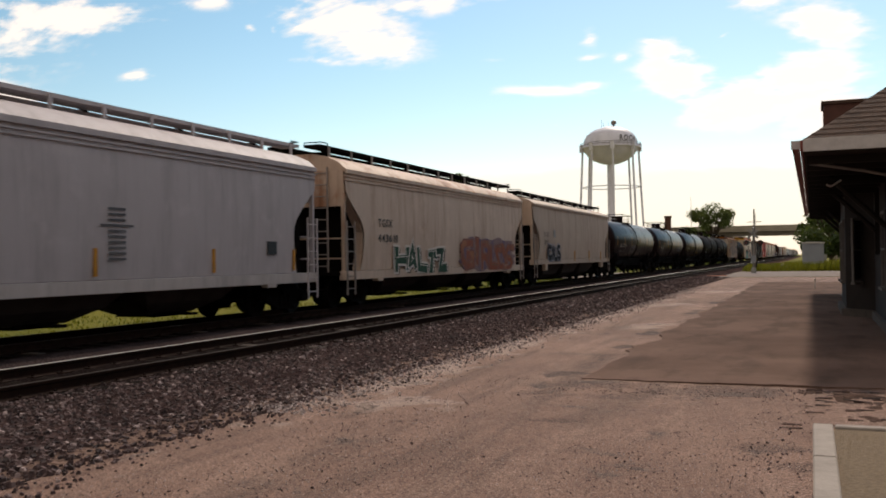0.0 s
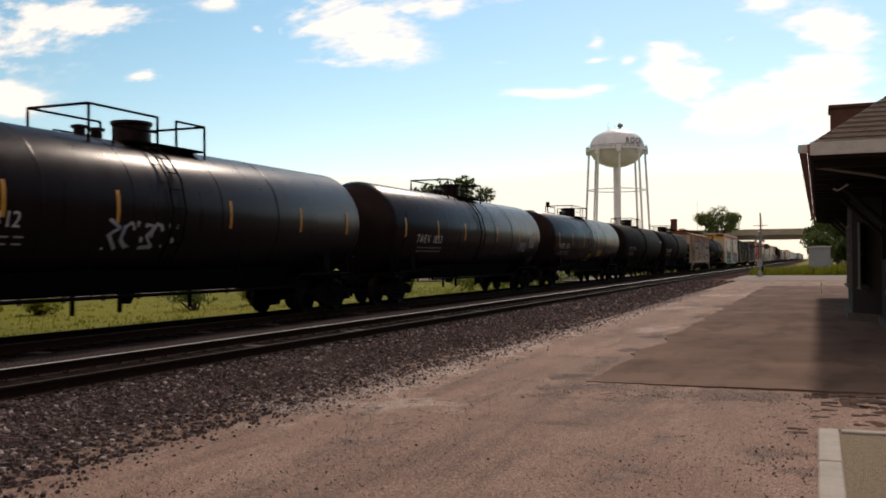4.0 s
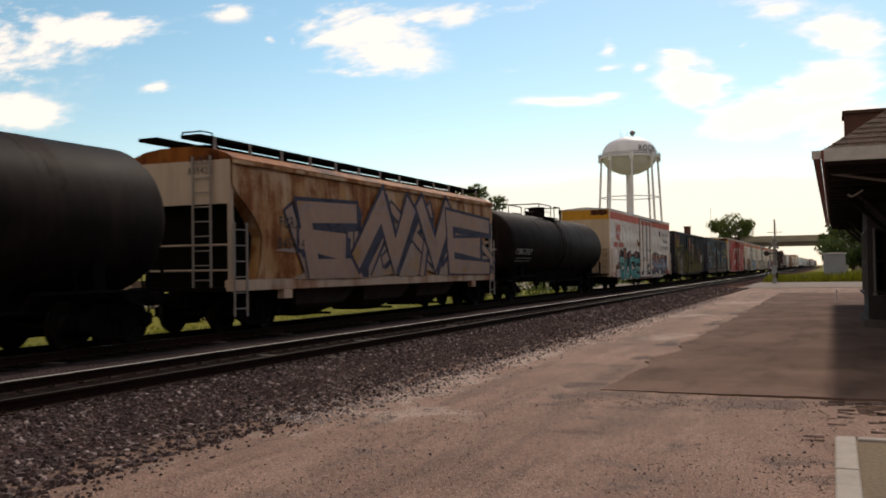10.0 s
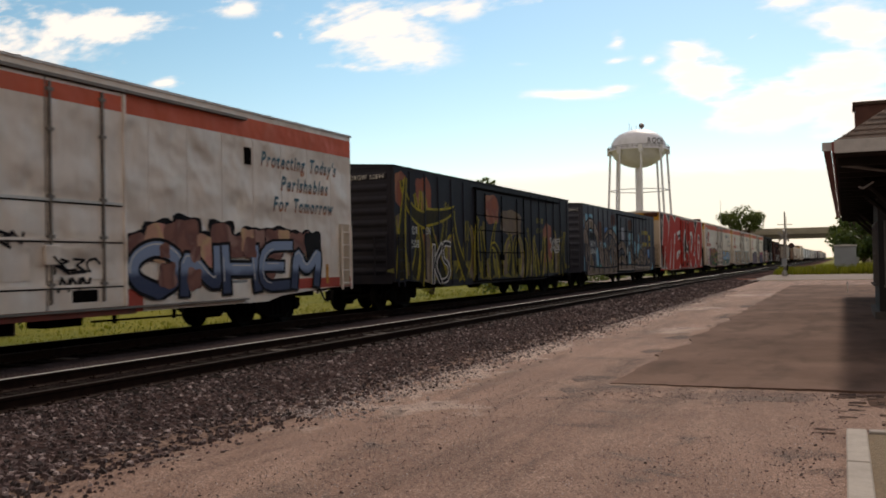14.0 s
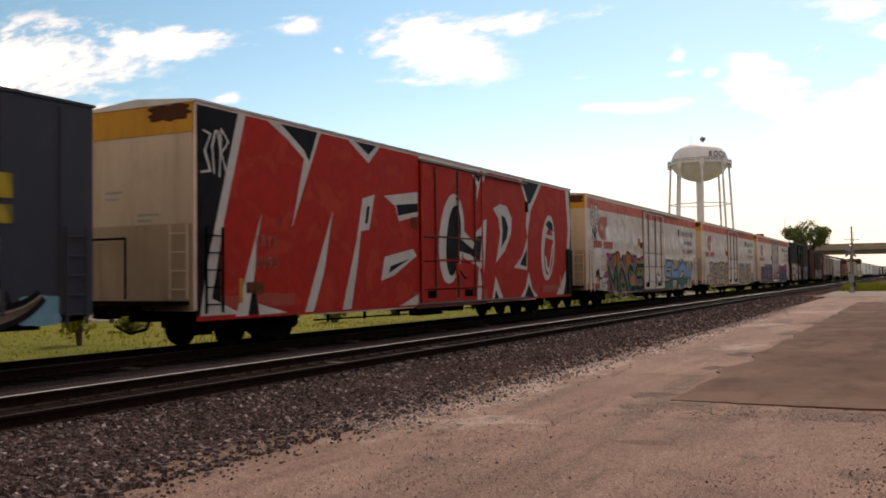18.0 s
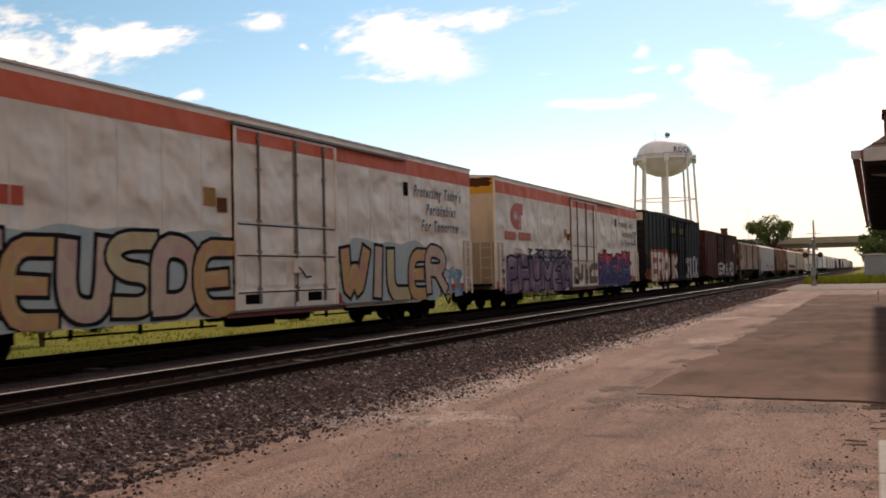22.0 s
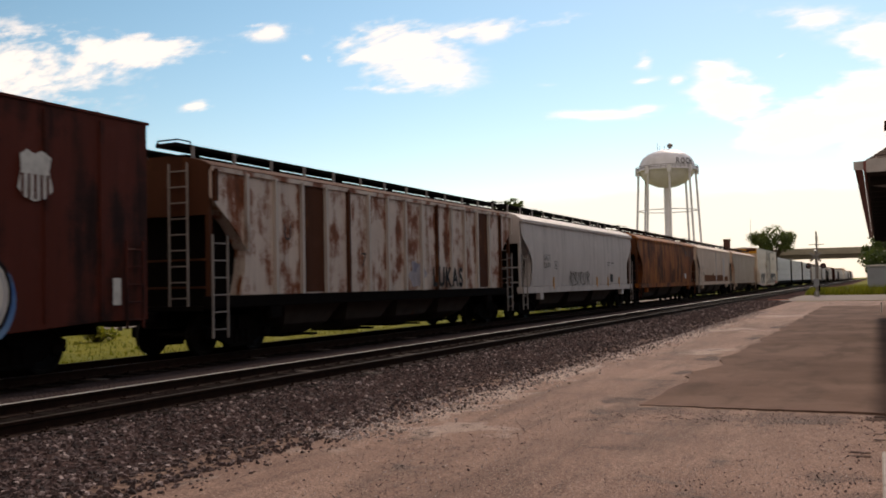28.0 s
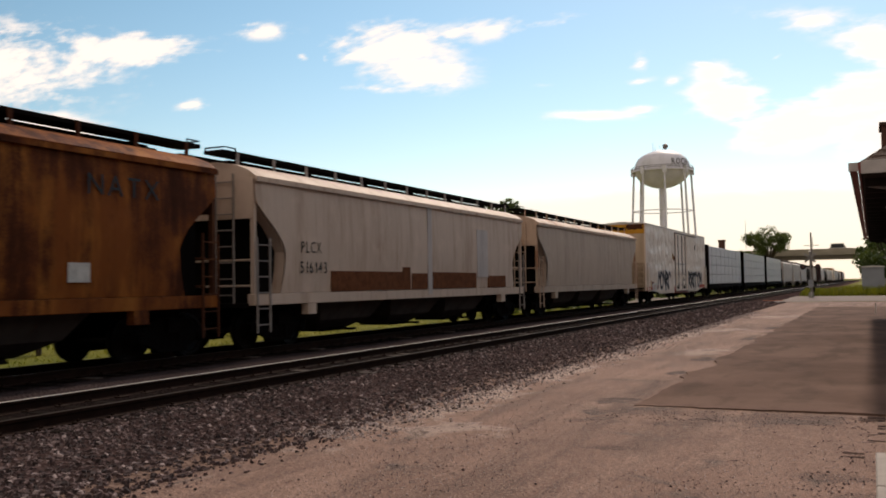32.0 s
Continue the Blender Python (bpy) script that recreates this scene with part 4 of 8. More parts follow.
SPRAY = dict(
    teal=spray("spray_teal", (0.05, 0.24, 0.23), (0.10, 0.36, 0.33), (0.20, 0.46, 0.43)),
    dark=spray("spray_dark", (0.012, 0.010, 0.011), (0.022, 0.018, 0.019)),
    soot=spray("spray_soot", (0.030, 0.024, 0.012), (0.055, 0.042, 0.014), (0.02, 0.017, 0.014)),
    acid=spray("spray_acid_yellow", (0.52, 0.40, 0.03), (0.40, 0.30, 0.03), (0.30, 0.25, 0.04)),
    forest=spray("spray_forest", (0.03, 0.075, 0.05), (0.05, 0.11, 0.075), (0.02, 0.05, 0.035)),
    mud=spray("spray_mud", (0.075, 0.052, 0.038), (0.12, 0.085, 0.06), (0.05, 0.036, 0.028)),
    brown=spray("spray_brown", (0.30, 0.14, 0.11), (0.20, 0.09, 0.08), (0.42, 0.24, 0.20)),
    blue=spray("spray_blue", (0.07, 0.17, 0.42), (0.16, 0.30, 0.52), (0.30, 0.42, 0.58)),
    purple=spray("spray_purple", (0.17, 0.105, 0.18), (0.26, 0.16, 0.22), (0.36, 0.25, 0.29)),
    violet=spray("spray_violet", (0.09, 0.06, 0.30), (0.15, 0.08, 0.36), (0.24, 0.12, 0.34)),
    pink=spray("spray_pink", (0.62, 0.34, 0.24), (0.70, 0.48, 0.26), (0.66, 0.30, 0.25)),
    red=spray("spray_red", (0.60, 0.038, 0.024), (0.50, 0.034, 0.024), (0.62, 0.06, 0.034)),
    white=spray("spray_white", (0.80, 0.74, 0.68), (0.74, 0.68, 0.63)),
    orange=spray("spray_orange", (0.55, 0.17, 0.03), (0.60, 0.25, 0.05), (0.40, 0.09, 0.03)),
    yellow=spray("spray_yellow", (0.60, 0.42, 0.05), (0.42, 0.30, 0.05), (0.20, 0.17, 0.06)),
    olive=spray("spray_olive", (0.16, 0.13, 0.04), (0.30, 0.24, 0.05), (0.07, 0.07, 0.04)),
    grey=spray("spray_grey", (0.34, 0.32, 0.36), (0.45, 0.42, 0.46), (0.24, 0.24, 0.32)),
    tan=spray("spray_tan", (0.24, 0.17, 0.11), (0.15, 0.10, 0.08), (0.34, 0.26, 0.18)),
    slate=spray("spray_slate", (0.06, 0.055, 0.085), (0.085, 0.08, 0.12), (0.045, 0.042, 0.065)),
    lilac=spray("spray_lilac", (0.43, 0.285, 0.235), (0.45, 0.285, 0.20), (0.37, 0.27, 0.26), (0.42, 0.23, 0.10), scale=0.8),
    wash=spray("washed_lilac_paint", (0.42, 0.31, 0.25), (0.36, 0.27, 0.25), (0.44, 0.28, 0.17), scale=0.9),
    sky=spray("spray_sky", (0.22, 0.44, 0.56), (0.32, 0.54, 0.62), (0.12, 0.30, 0.48)),
    green=spray("spray_green", (0.10, 0.22, 0.13), (0.06, 0.15, 0.10), (0.16, 0.26, 0.20)),
    magenta=spray("spray_magenta", (0.50, 0.10, 0.22), (0.35, 0.08, 0.30), (0.62, 0.25, 0.12)),
    navy=spray_split("spray_navy", (0.24, 0.30, 0.44), (0.035, 0.045, 0.10), 1.35),
    skygreen=spray_split("spray_sky_over_green", (0.22, 0.36, 0.58), (0.03, 0.12, 0.085), 1.35),
    faded_violet=spray("spray_faded_violet", (0.20, 0.14, 0.22), (0.36, 0.24, 0.20), (0.15, 0.11, 0.22)),
    dusty=spray("spray_dusty", (0.46, 0.34, 0.29), (0.52, 0.40, 0.35), (0.40, 0.30, 0.28)),
    lime=spray("spray_lime", (0.16, 0.36, 0.05), (0.24, 0.46, 0.08)),
    peach=spray("spray_peach", (0.68, 0.36, 0.20), (0.62, 0.42, 0.16), (0.66, 0.30, 0.24)),
    palepink=spray("spray_pale_pink", (0.66, 0.46, 0.40), (0.68, 0.54, 0.38), (0.64, 0.40, 0.36)),
    cream=spray("spray_cream", (0.66, 0.54, 0.34), (0.60, 0.46, 0.28)),
    palesky=spray("spray_pale_sky", (0.46, 0.54, 0.56), (0.52, 0.56, 0.55)),
    plum=spray("spray_plum", (0.026, 0.016, 0.045), (0.04, 0.024, 0.065), (0.02, 0.014, 0.034)),
    indigo=spray("spray_indigo", (0.06, 0.05, 0.17), (0.10, 0.075, 0.21), (0.075, 0.07, 0.15)),
    oxide=spray("spray_oxide", (0.095, 0.033, 0.022), (0.13, 0.05, 0.032)),
    bark=spray("spray_bark", (0.23, 0.165, 0.13), (0.30, 0.22, 0.175), (0.14, 0.10, 0.055)),
    rustred=spray("spray_rustred", (0.36, 0.11, 0.06), (0.27, 0.10, 0.08), (0.42, 0.18, 0.10)),
)


def sprayed_limb(car, q, x, rim="dark", fill="bark", streak="dusty", rim_w=0.10):
    """A bent, tapered sprayed shape with a dark outline and a pale streak along one edge."""
    ay, az, by, bz, cy, cz, w0, w1 = q
    def ribbon(grow, shift, dx):
        g, n = Geo(), 14
        pts = []
        for i in range(n + 1):
            t = i / n
            py = (1 - t) ** 2 * ay + 2 * t * (1 - t) * by + t * t * cy
            pz = (1 - t) ** 2 * az + 2 * t * (1 - t) * bz + t * t * cz
            ty, tz = 2 * (1 - t) * (by - ay) + 2 * t * (cy - by), 2 * (1 - t) * (bz - az) + 2 * t * (cz - bz)
            d = math.hypot(ty, tz) or 1
            ny, nz = -tz / d, ty / d
            w = w0 + (w1 - w0) * t
            h = w / 2 + grow if not shift else max(0.012, w * 0.07)
            o = shift * w * 0.36
            pts += [(x + dx, py + ny * (o - h), max(0.69, pz + nz * (o - h))), (x + dx, py + ny * (o + h), max(0.69, pz + nz * (o + h)))]
        g.add(pts, [(2 * i, 2 * i + 1, 2 * i + 3, 2 * i + 2)[::-1] for i in range(n)])
        return g
    part("painted_outline", ribbon(rim_w, 0, 0.0), SPRAY[rim], car)
    part("painted_limb", ribbon(0.0, 0, 0.0004), SPRAY[fill], car)
    if streak:
        part("painted_streak", ribbon(0.0, 1 if cz > az else -1, 0.0008), SPRAY[streak], car)


# letters as a sprayer draws them: strokes on a grid of five by five, each pair of digits one point
STROKES = dict(A="00-13-24-33-40 11-31", B="00-04-33-22-02 22-41-30-00", C="44-14-03-01-10-40", D="00-04-34-42-30-00", E="44-04-00-40 02-32", G="44-14-03-01-10-40-42-22",
               H="00-04 40-44 02-42", I="20-24", K="00-04 44-02-40", L="04-00-40", M="00-04-21-44-40", N="00-04-40-44", O="20-01-03-24-43-41-20", P="00-04-34-43-32-02",
               R="00-04-34-43-32-02 22-40", S="44-14-03-12-32-41-30-00", T="04-44 24-20", U="04-01-10-30-41-44", V="04-20-44", W="04-10-23-30-44", X="00-44 04-40", Y="04-22-44 22-20")
STROKES["Z"] = "04-44-00-40"
STROKES["2"] = "03-14-34-43-00-40"


def stroke_letter(ch, at, wide, z0, high, thick, rng, wild, sharp, shift=(0, 0), tilt=0.0):
    """The strokes of one letter as ribbons: lists of left and right points in the plane of a side."""
    lean, drop, swell = tilt + rng.uniform(-wild, wild) * 0.3, rng.uniform(-wild, wild) * 0.16, 1 + rng.uniform(-wild, wild) * 0.25
    ribbons = []
    for run in STROKES[ch].split(" "):
        pts = [(int(q[0]) / 4 + rng.uniform(-.07, .07) * wild, int(q[1]) / 4 + rng.uniform(-.05, .05) * wild) for q in run.split("-")]
        pts = [Vector((at + wide * (0.5 + (a - 0.5) * swell + lean * (b - 0.5)) + shift[0], z0 + high * (b + drop) + shift[1])) for a, b in pts]
        if not sharp:
            for _ in range(2):
                cut = [pts[0]]
                for p, q in zip(pts, pts[1:]):
                    cut += [p.lerp(q, 0.25), p.lerp(q, 0.75)]
                pts = cut + [pts[-1]]
        d0, d1 = (pts[0] - pts[1]).normalized(), (pts[-1] - pts[-2]).normalized()
        pts = [pts[0] + d0 * thick * 0.35] + pts[1:-1] + [pts[-1] + d1 * thick * 0.35]
        grow = (rng.uniform(.75, 1.0), rng.uniform(1.0, 1.45)) if sharp else (1.0, rng.uniform(.9, 1.15))
        sides = []
        for i, p in enumerate(pts):
            a = (p - pts[i - 1]).normalized() if i else (pts[1] - p).normalized()
            b = (pts[i + 1] - p).normalized() if i + 1 < len(pts) else a
            n = Vector((-a.y - b.y, a.x + b.x))
            n = n / max(n.length, 1e-6) / max(0.62, math.sqrt(max(0.0, (1 + a.dot(b)) / 2)))
            k = grow[0] + (grow[1] - grow[0]) * i / (len(pts) - 1)
            sides.append((p, n, thick * k / 2))
        ribbons.append(sides)
    return ribbons


def ribbon_geo(ribbons, x, grow, floor, inset=0.0, slim=0.0, first=0.0, last=1.0):
    """Mesh of ribbons grown by that much; slim and inset give a narrow streak along one edge."""
    g = Geo()
    for k, sides in enumerate(ribbons):
        n = len(sides)
        sides = sides[int(n * first):max(int(n * first) + 2, int(math.ceil(n * last)))]
        if len(sides) < 2:
            continue
        v = []
        for i, (p, m, h) in enumerate(sides):
            end = Vector((0, 0))
            if grow and i in (0, len(sides) - 1):
                other = sides[1][0] if i == 0 else sides[-2][0]
                end = (p - other).normalized() * grow
            lo, hi = (-h - grow, h + grow) if not slim else (h * inset - slim, h * inset + slim)
            v += [(x + 0.00016 * k, q.x, max(floor, q.y)) for q in (p + end + m * lo, p + end + m * hi)]
        g.add(v, [(2 * i, 2 * i + 1, 2 * i + 3, 2 * i + 2)[::-1] for i in range(len(sides) - 1)])
    return g


def graffiti(car, seed, y0, y1, z0, z1, fill, line, ground=None, text="", x=1.575, wild=0.5, halo=None, count=0, thick=0.28, spot=None, shine_col="white", puffs=(), lines=True, sharp=False, block=None, pen=0.23, tilt=0.0):
    """Layers of sprayed paint on a side: ground, outline, letters."""
    rng = random.Random(seed)
    if ground:
        part("painted_ground", blob_patch(Geo(), rng, y0 - 0.2, y1 + 0.2, z0 - 0.02, z1 + 0.12, x), SPRAY[ground], car)
    h = z1 - z0
    if puffs:
        dark_g, inner = Geo(), {}
        n = max(5, round((y1 - y0) / (h * 0.42)))
        for i in range(n):
            cy = y0 + (y1 - y0) * (i + rng.uniform(.25, .75)) / n
            cz, r = z1 - h * rng.uniform(-.05, .22), h * rng.uniform(.2, .34)
            blob_patch(dark_g, rng, cy - r * 1.18, cy + r * 1.18, cz - r, cz + r * 1.2, x - 0.0005 + 0.00035 * i, 4, 0.25)
            blob_patch(inner.setdefault(puffs[i % len(puffs)], Geo()), rng, cy - r, cy + r * .95, cz - r, cz + r, x + 0.0027 + 0.0001 * i, 4, 0.25)
        tagged(part("painted_shadow", dark_g, SPRAY["dark"], car), kind="stuff")
        for colour, g in inner.items():
            tagged(part("painted_cloud", g, SPRAY[colour], car), kind="stuff")
    if text:
        ink = random.Random(seed + 1)
        slot = (y1 - y0) / len(text)
        pen_w = pen * min(h, slot * 1.25)
        for i, ch in enumerate(text):
            wide = slot * (0.5 if ch == "I" else 0.86)
            thick = pen_w * (0.78 if ch in "EASBGR2" else 1.0)
            state = ink.getstate()
            bands = stroke_letter(ch, y0 + slot * i + (slot - wide) / 2, wide, z0 + thick * 0.55, h - thick * 1.1, thick, ink, wild, sharp, tilt=tilt)
            lift, low = x + 0.006 + 0.0024 * i, z0 - 0.03
            if halo:
                part("letter_halo", ribbon_geo(bands, x + 0.0045, thick * 0.42, low), SPRAY[halo], car)
            if block:
                ink.setstate(state)
                deep = stroke_letter(ch, y0 + slot * i + (slot - wide) / 2, wide, z0 + thick * 0.55, h - thick * 1.1, thick, ink, wild, sharp, (thick * 0.38, -thick * 0.3), tilt)
                part("letter_block", ribbon_geo(deep, lift - 0.0012, thick * 0.1, low), SPRAY[block], car)
            part("letter_outline", ribbon_geo(bands, lift, 0.035 + thick * 0.13, low), SPRAY[line], car)
            part("painted_letter", ribbon_geo(bands, lift + 0.0007, 0.0, low), SPRAY[fill if isinstance(fill, str) else fill[i % len(fill)]], car)
            if lines:
                tagged(part("letter_shine", ribbon_geo(bands, lift + 0.0013, 0.0, low, 0.62, thick * 0.05, 0.25, 0.7), SPRAY[shine_col], car), kind="stuff")
    n = count or (0 if text else max(4, round((y1 - y0) / (h * 0.62))))
    if n:
        tagged(part("painted_outline", strokes(Geo(), random.Random(seed + 2), y0, y1, z0, z1, x + 0.004, n, thick * 1.55), SPRAY[line], car), kind="stuff")
        tagged(part("painted_scrawl", strokes(Geo(), random.Random(seed + 2), y0, y1, z0, z1, x + 0.007, n, thick), SPRAY[fill], car), kind="stuff")
    if spot:
        g = Geo()
        for _ in range(7):
            cy, cz, r = rng.uniform(y0, y1), rng.uniform(z0 + h * .2, z1), rng.uniform(.1, .26) * h
            blob_patch(g, rng, cy - r, cy + r, cz - r, cz + r, x + 0.0125, 5, 0.3)
        tagged(part("painted_speckle", g, SPRAY[spot], car), kind="stuff")

# ---- the cars of the train ----
P_GREY = car_paint("grey_car_paint", (0.50, 0.455, 0.465), 0.05, 0.22)
P_LIGHT = car_paint("light_grey_car_paint", (0.53, 0.475, 0.455), 0.05, 0.28)
P_BEIGE = car_paint("beige_car_paint", (0.60, 0.47, 0.38), 0.22, 0.42, dirt_color=(0.27, 0.15, 0.085), rust_color=(0.30, 0.15, 0.075))
P_BEIGE_RUST = car_paint("rust_streaked_beige_paint", (0.52, 0.38, 0.29), 0.62, 0.4, rust_color=(0.36, 0.17, 0.095))
P_CREAM = car_paint("cream_car_paint", (0.48, 0.372, 0.295), 0.05, 0.3, dirt_color=(0.16, 0.10, 0.07))
P_ORANGE = car_paint("faded_orange_paint", (0.44, 0.22, 0.085), 0.72, 0.45, dirt_color=(0.12, 0.05, 0.025), rust_color=(0.225, 0.075, 0.022), rust_scale=0.8, fade=(0.52, 0.36, 0.24), spec=0.12)
P_RUST = car_paint("rust_brown_paint", (0.22, 0.066, 0.016), 0.70, 0.26, rust_color=(0.085, 0.025, 0.010), dirt_color=(0.10, 0.036, 0.014), spec=0.06, fade=(0.34, 0.125, 0.026))
P_RIBBED = car_paint("rusting_white_paint", (0.58, 0.485, 0.43), 0.70, 0.35, rust_color=(0.20, 0.062, 0.024), rust_scale=1.25)
P_POST = car_paint("pale_post_paint", (0.50, 0.44, 0.40), 0.35, 0.35)
# ladder paint darkened to stand in for the shade on pale cars' ladders
P_LADDER = car_paint("shaded_ladder_paint", (0.27, 0.235, 0.22), 0.2, 0.4)
# rust and soot stains; as end_paint it stands in for shade on car ends
P_STAIN_SHADE = car_paint("dark_rust_and_shade", (0.075, 0.026, 0.012), 0.4, 0.5, 0.75, (0.03, 0.013, 0.008), spec=0.15)
P_TANK = car_paint("gloss_black_tank_paint", (0.014, 0.0086, 0.0092), 0.0, 0.35, 0.20, (0.022, 0.0135, 0.013), spec=0.085)
for node in P_TANK.node_tree.nodes:
    if node.type == "BSDF_PRINCIPLED":
        node.inputs["Specular Tint"].default_value = (1.0, 0.75, 0.74, 1)
P_TANK_DULL = car_paint("dull_black_tank_paint", (0.0115, 0.0076, 0.0070), 0.0, 0.7, 0.5, (0.031, 0.0205, 0.0175), spec=0.02)
P_TANK_DUST = car_paint("dust_stained_tank_paint", (0.026, 0.0175, 0.0150), 0.0, 0.6, 0.5, (0.012, 0.008, 0.007), spec=0.02)
P_REEFER = car_paint("white_reefer_paint", (0.80, 0.685, 0.595), 0.0, 0.14, 0.42, (0.40, 0.30, 0.22), wave=0.32, spec=0.5)
P_END_DIRTY = car_paint("grimy_end_paint", (0.38, 0.28, 0.195), 0.1, 0.6, 0.6, (0.17, 0.115, 0.07))
P_REEFER_END = car_paint("yellowed_end_paint", (0.54, 0.42, 0.31), 0.05, 0.4, 0.55, (0.25, 0.17, 0.10))
P_ROOF = car_paint("pale_roof_paint", (0.60, 0.56, 0.54), 0.05, 0.3)
P_STRIPE = car_paint("red_stripe_paint", (0.66, 0.13, 0.065), 0.0, 0.25, 0.5, (0.50, 0.18, 0.11), wave=0.2)
P_YELLOW = car_paint("yellow_band_paint", (0.56, 0.265, 0.022), 0.0, 0.35, 0.55, (0.14, 0.07, 0.03))
P_DARKBLUE = car_paint("dark_blue_box_paint", (0.026, 0.025, 0.033), 0.0, 0.35, 0.5, (0.042, 0.036, 0.034), spec=0.08)
P_SLATE = car_paint("slate_box_paint", (0.052, 0.052, 0.068), 0.0, 0.35, 0.5, (0.085, 0.072, 0.068), spec=0.2)
P_CHARCOAL = car_paint("charcoal_box_paint", (0.019, 0.0165, 0.0175), 0.0, 0.4, 0.5, (0.033, 0.027, 0.025), spec=0.06)
P_MAROON = car_paint("maroon_box_paint", (0.095, 0.022, 0.014), 0.66, 0.5, 0.6, (0.03, 0.014, 0.01), (0.028, 0.011, 0.009), spec=0.12)
P_SKIRT = car_paint("red_sill_paint", (0.46, 0.07, 0.045), 0.25, 0.4)
WRAP = car_paint("white_wrapped_lumber", (0.66, 0.66, 0.68), 0.0, 0.15, 0.45, (0.4, 0.4, 0.42), wave=0.02)


# dark grey of the bays stands in for body paint in shade
BAY_STEEL = car_paint("shaded_bay_steel", (0.075, 0.062, 0.056), 0.3, 0.5, 0.8, (0.03, 0.023, 0.02), spec=0.08)


def hopper(name, label, at, length, paint, roof_paint, bays=3, ribs=0, eave=4.0, arch=0.42, shell=True, sill_paint=None, slope=1.3, low=1.32, end_paint=None, board_paint=None, ladder_paint=None):
    """Covered hopper car: a body with sloped ends under a curved roof, hatches and running boards on top, outlets below."""
    car = new_car(name, label, "hopper car", at)
    W = 1.56
    ladder_paint = ladder_paint or roof_paint
    inset = [(low, slope * 0.85), (low + 0.5, slope * 0.96), (2.3, slope), (2.6, slope * 0.86), (2.9, slope * 0.6), (3.4, 0.12), (eave, 0.12)]
    side = [(q, z) for z, q in inset[::-1]] + [(length - q, z) for z, q in inset]
    side = side[len(inset):] + side[:len(inset)]
    part("body", Geo().prism(side, "x", -W + 0.05, W - 0.05), STEEL_DARK if not shell else paint, car)
    # side sheets bulge a little
    for sx in (-1, 1):
        g = Geo()
        n, rows = len(side), 14
        if ribs:
            g.prism(side, "x", min(sx * (W - 0.05), sx * W), max(sx * (W - 0.05), sx * W))
        else:
            zs = [low + (eave - low) * k / rows for k in range(rows + 1)]
            def reach(z):
                for (a, p), (b, q) in zip(inset, inset[1:]):
                    if z <= b:
                        return p + (q - p) * (z - a) / (b - a)
                return inset[-1][1]
            for z in zs:
                bulge = W - 0.03 + 0.05 * max(0.0, math.sin(math.pi * (z - low) / (eave - low))) ** 0.8
                g.v += [(sx * bulge, reach(z), z), (sx * bulge, length - reach(z), z)]
            for k in range(rows):
                a = 2 * k
                g.f.append((a, a + 1, a + 3, a + 2) if sx > 0 else (a, a + 2, a + 3, a + 1))
        part("side_sheet", g, paint, car, smooth=not ribs)
    roof = [(W + 0.015, eave - 0.05), (W + 0.015, eave + 0.03), (W * 0.88, eave + arch * 0.42), (W * 0.62, eave + arch * 0.78), (W * 0.3, eave + arch * 0.97), (-W * 0.3, eave + arch * 0.97), (-W * 0.62, eave + arch * 0.78), (-W * 0.88, eave + arch * 0.42), (-W - 0.015, eave + 0.03), (-W - 0.015, eave - 0.05)]
    part("roof", Geo().prism(roof, "y", 0.1, length - 0.1), roof_paint, car, smooth=True)
    rim = Geo()
    for sx in (-1, 1):
        rim.box(min(sx * W, sx * (W + 0.06)), max(sx * W, sx * (W + 0.06)), 0.1, length - 0.1, eave - 0.10, eave + 0.0)
    part("eave_rim", rim, paint, car)
    if low < 1.2:
        for dz in (0.17, 0.27):
            part("moulding", Geo().box(W - 0.03, W + 0.035, 0.12, length - 0.12, eave - dz - 0.035, eave - dz), paint, car)
    # near-black block fills each end recess, standing in for the shade there
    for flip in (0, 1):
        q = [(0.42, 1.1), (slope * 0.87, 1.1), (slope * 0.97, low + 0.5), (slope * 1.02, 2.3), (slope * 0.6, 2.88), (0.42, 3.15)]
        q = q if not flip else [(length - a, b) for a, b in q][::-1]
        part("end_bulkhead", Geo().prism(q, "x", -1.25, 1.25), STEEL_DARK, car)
    # hood over the ends and corner posts
    for y in (0.08, length - 0.14):
        part("end_hood", Geo().box(-W + 0.06, W - 0.06, y, y + 0.06, 3.05, eave), end_paint or roof_paint, car)
    for y in (0.14, length - 0.14):
        for sx in (-1, 1):
            part("corner_post", Geo().box(sx * (W - 0.09) - 0.05, sx * (W - 0.09) + 0.05, y - 0.05, y + 0.05, 1.1, 3.45), end_paint or roof_paint, car)
    for sx in (-1, 1):
        part("side_sill", Geo().box(min(sx * 1.36, sx * (W + 0.02)), max(sx * 1.36, sx * (W + 0.02)), 0.05, length - 0.05, low - 0.27, low - 0.01), sill_paint or paint, car, bevel=0.01)
        for y in (2.4, length - 2.4):
            part("jacking_pad", Geo().box(min(sx * 1.4, sx * (W + 0.03)), max(sx * 1.4, sx * (W + 0.03)), y - 0.2, y + 0.2, 0.78, low - 0.27), sill_paint or paint, car)
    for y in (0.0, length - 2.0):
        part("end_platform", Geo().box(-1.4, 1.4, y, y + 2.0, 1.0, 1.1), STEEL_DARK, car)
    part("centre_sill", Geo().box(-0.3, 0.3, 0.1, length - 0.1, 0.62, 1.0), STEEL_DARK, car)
    # outlets
    span = (length - 6.2) / bays
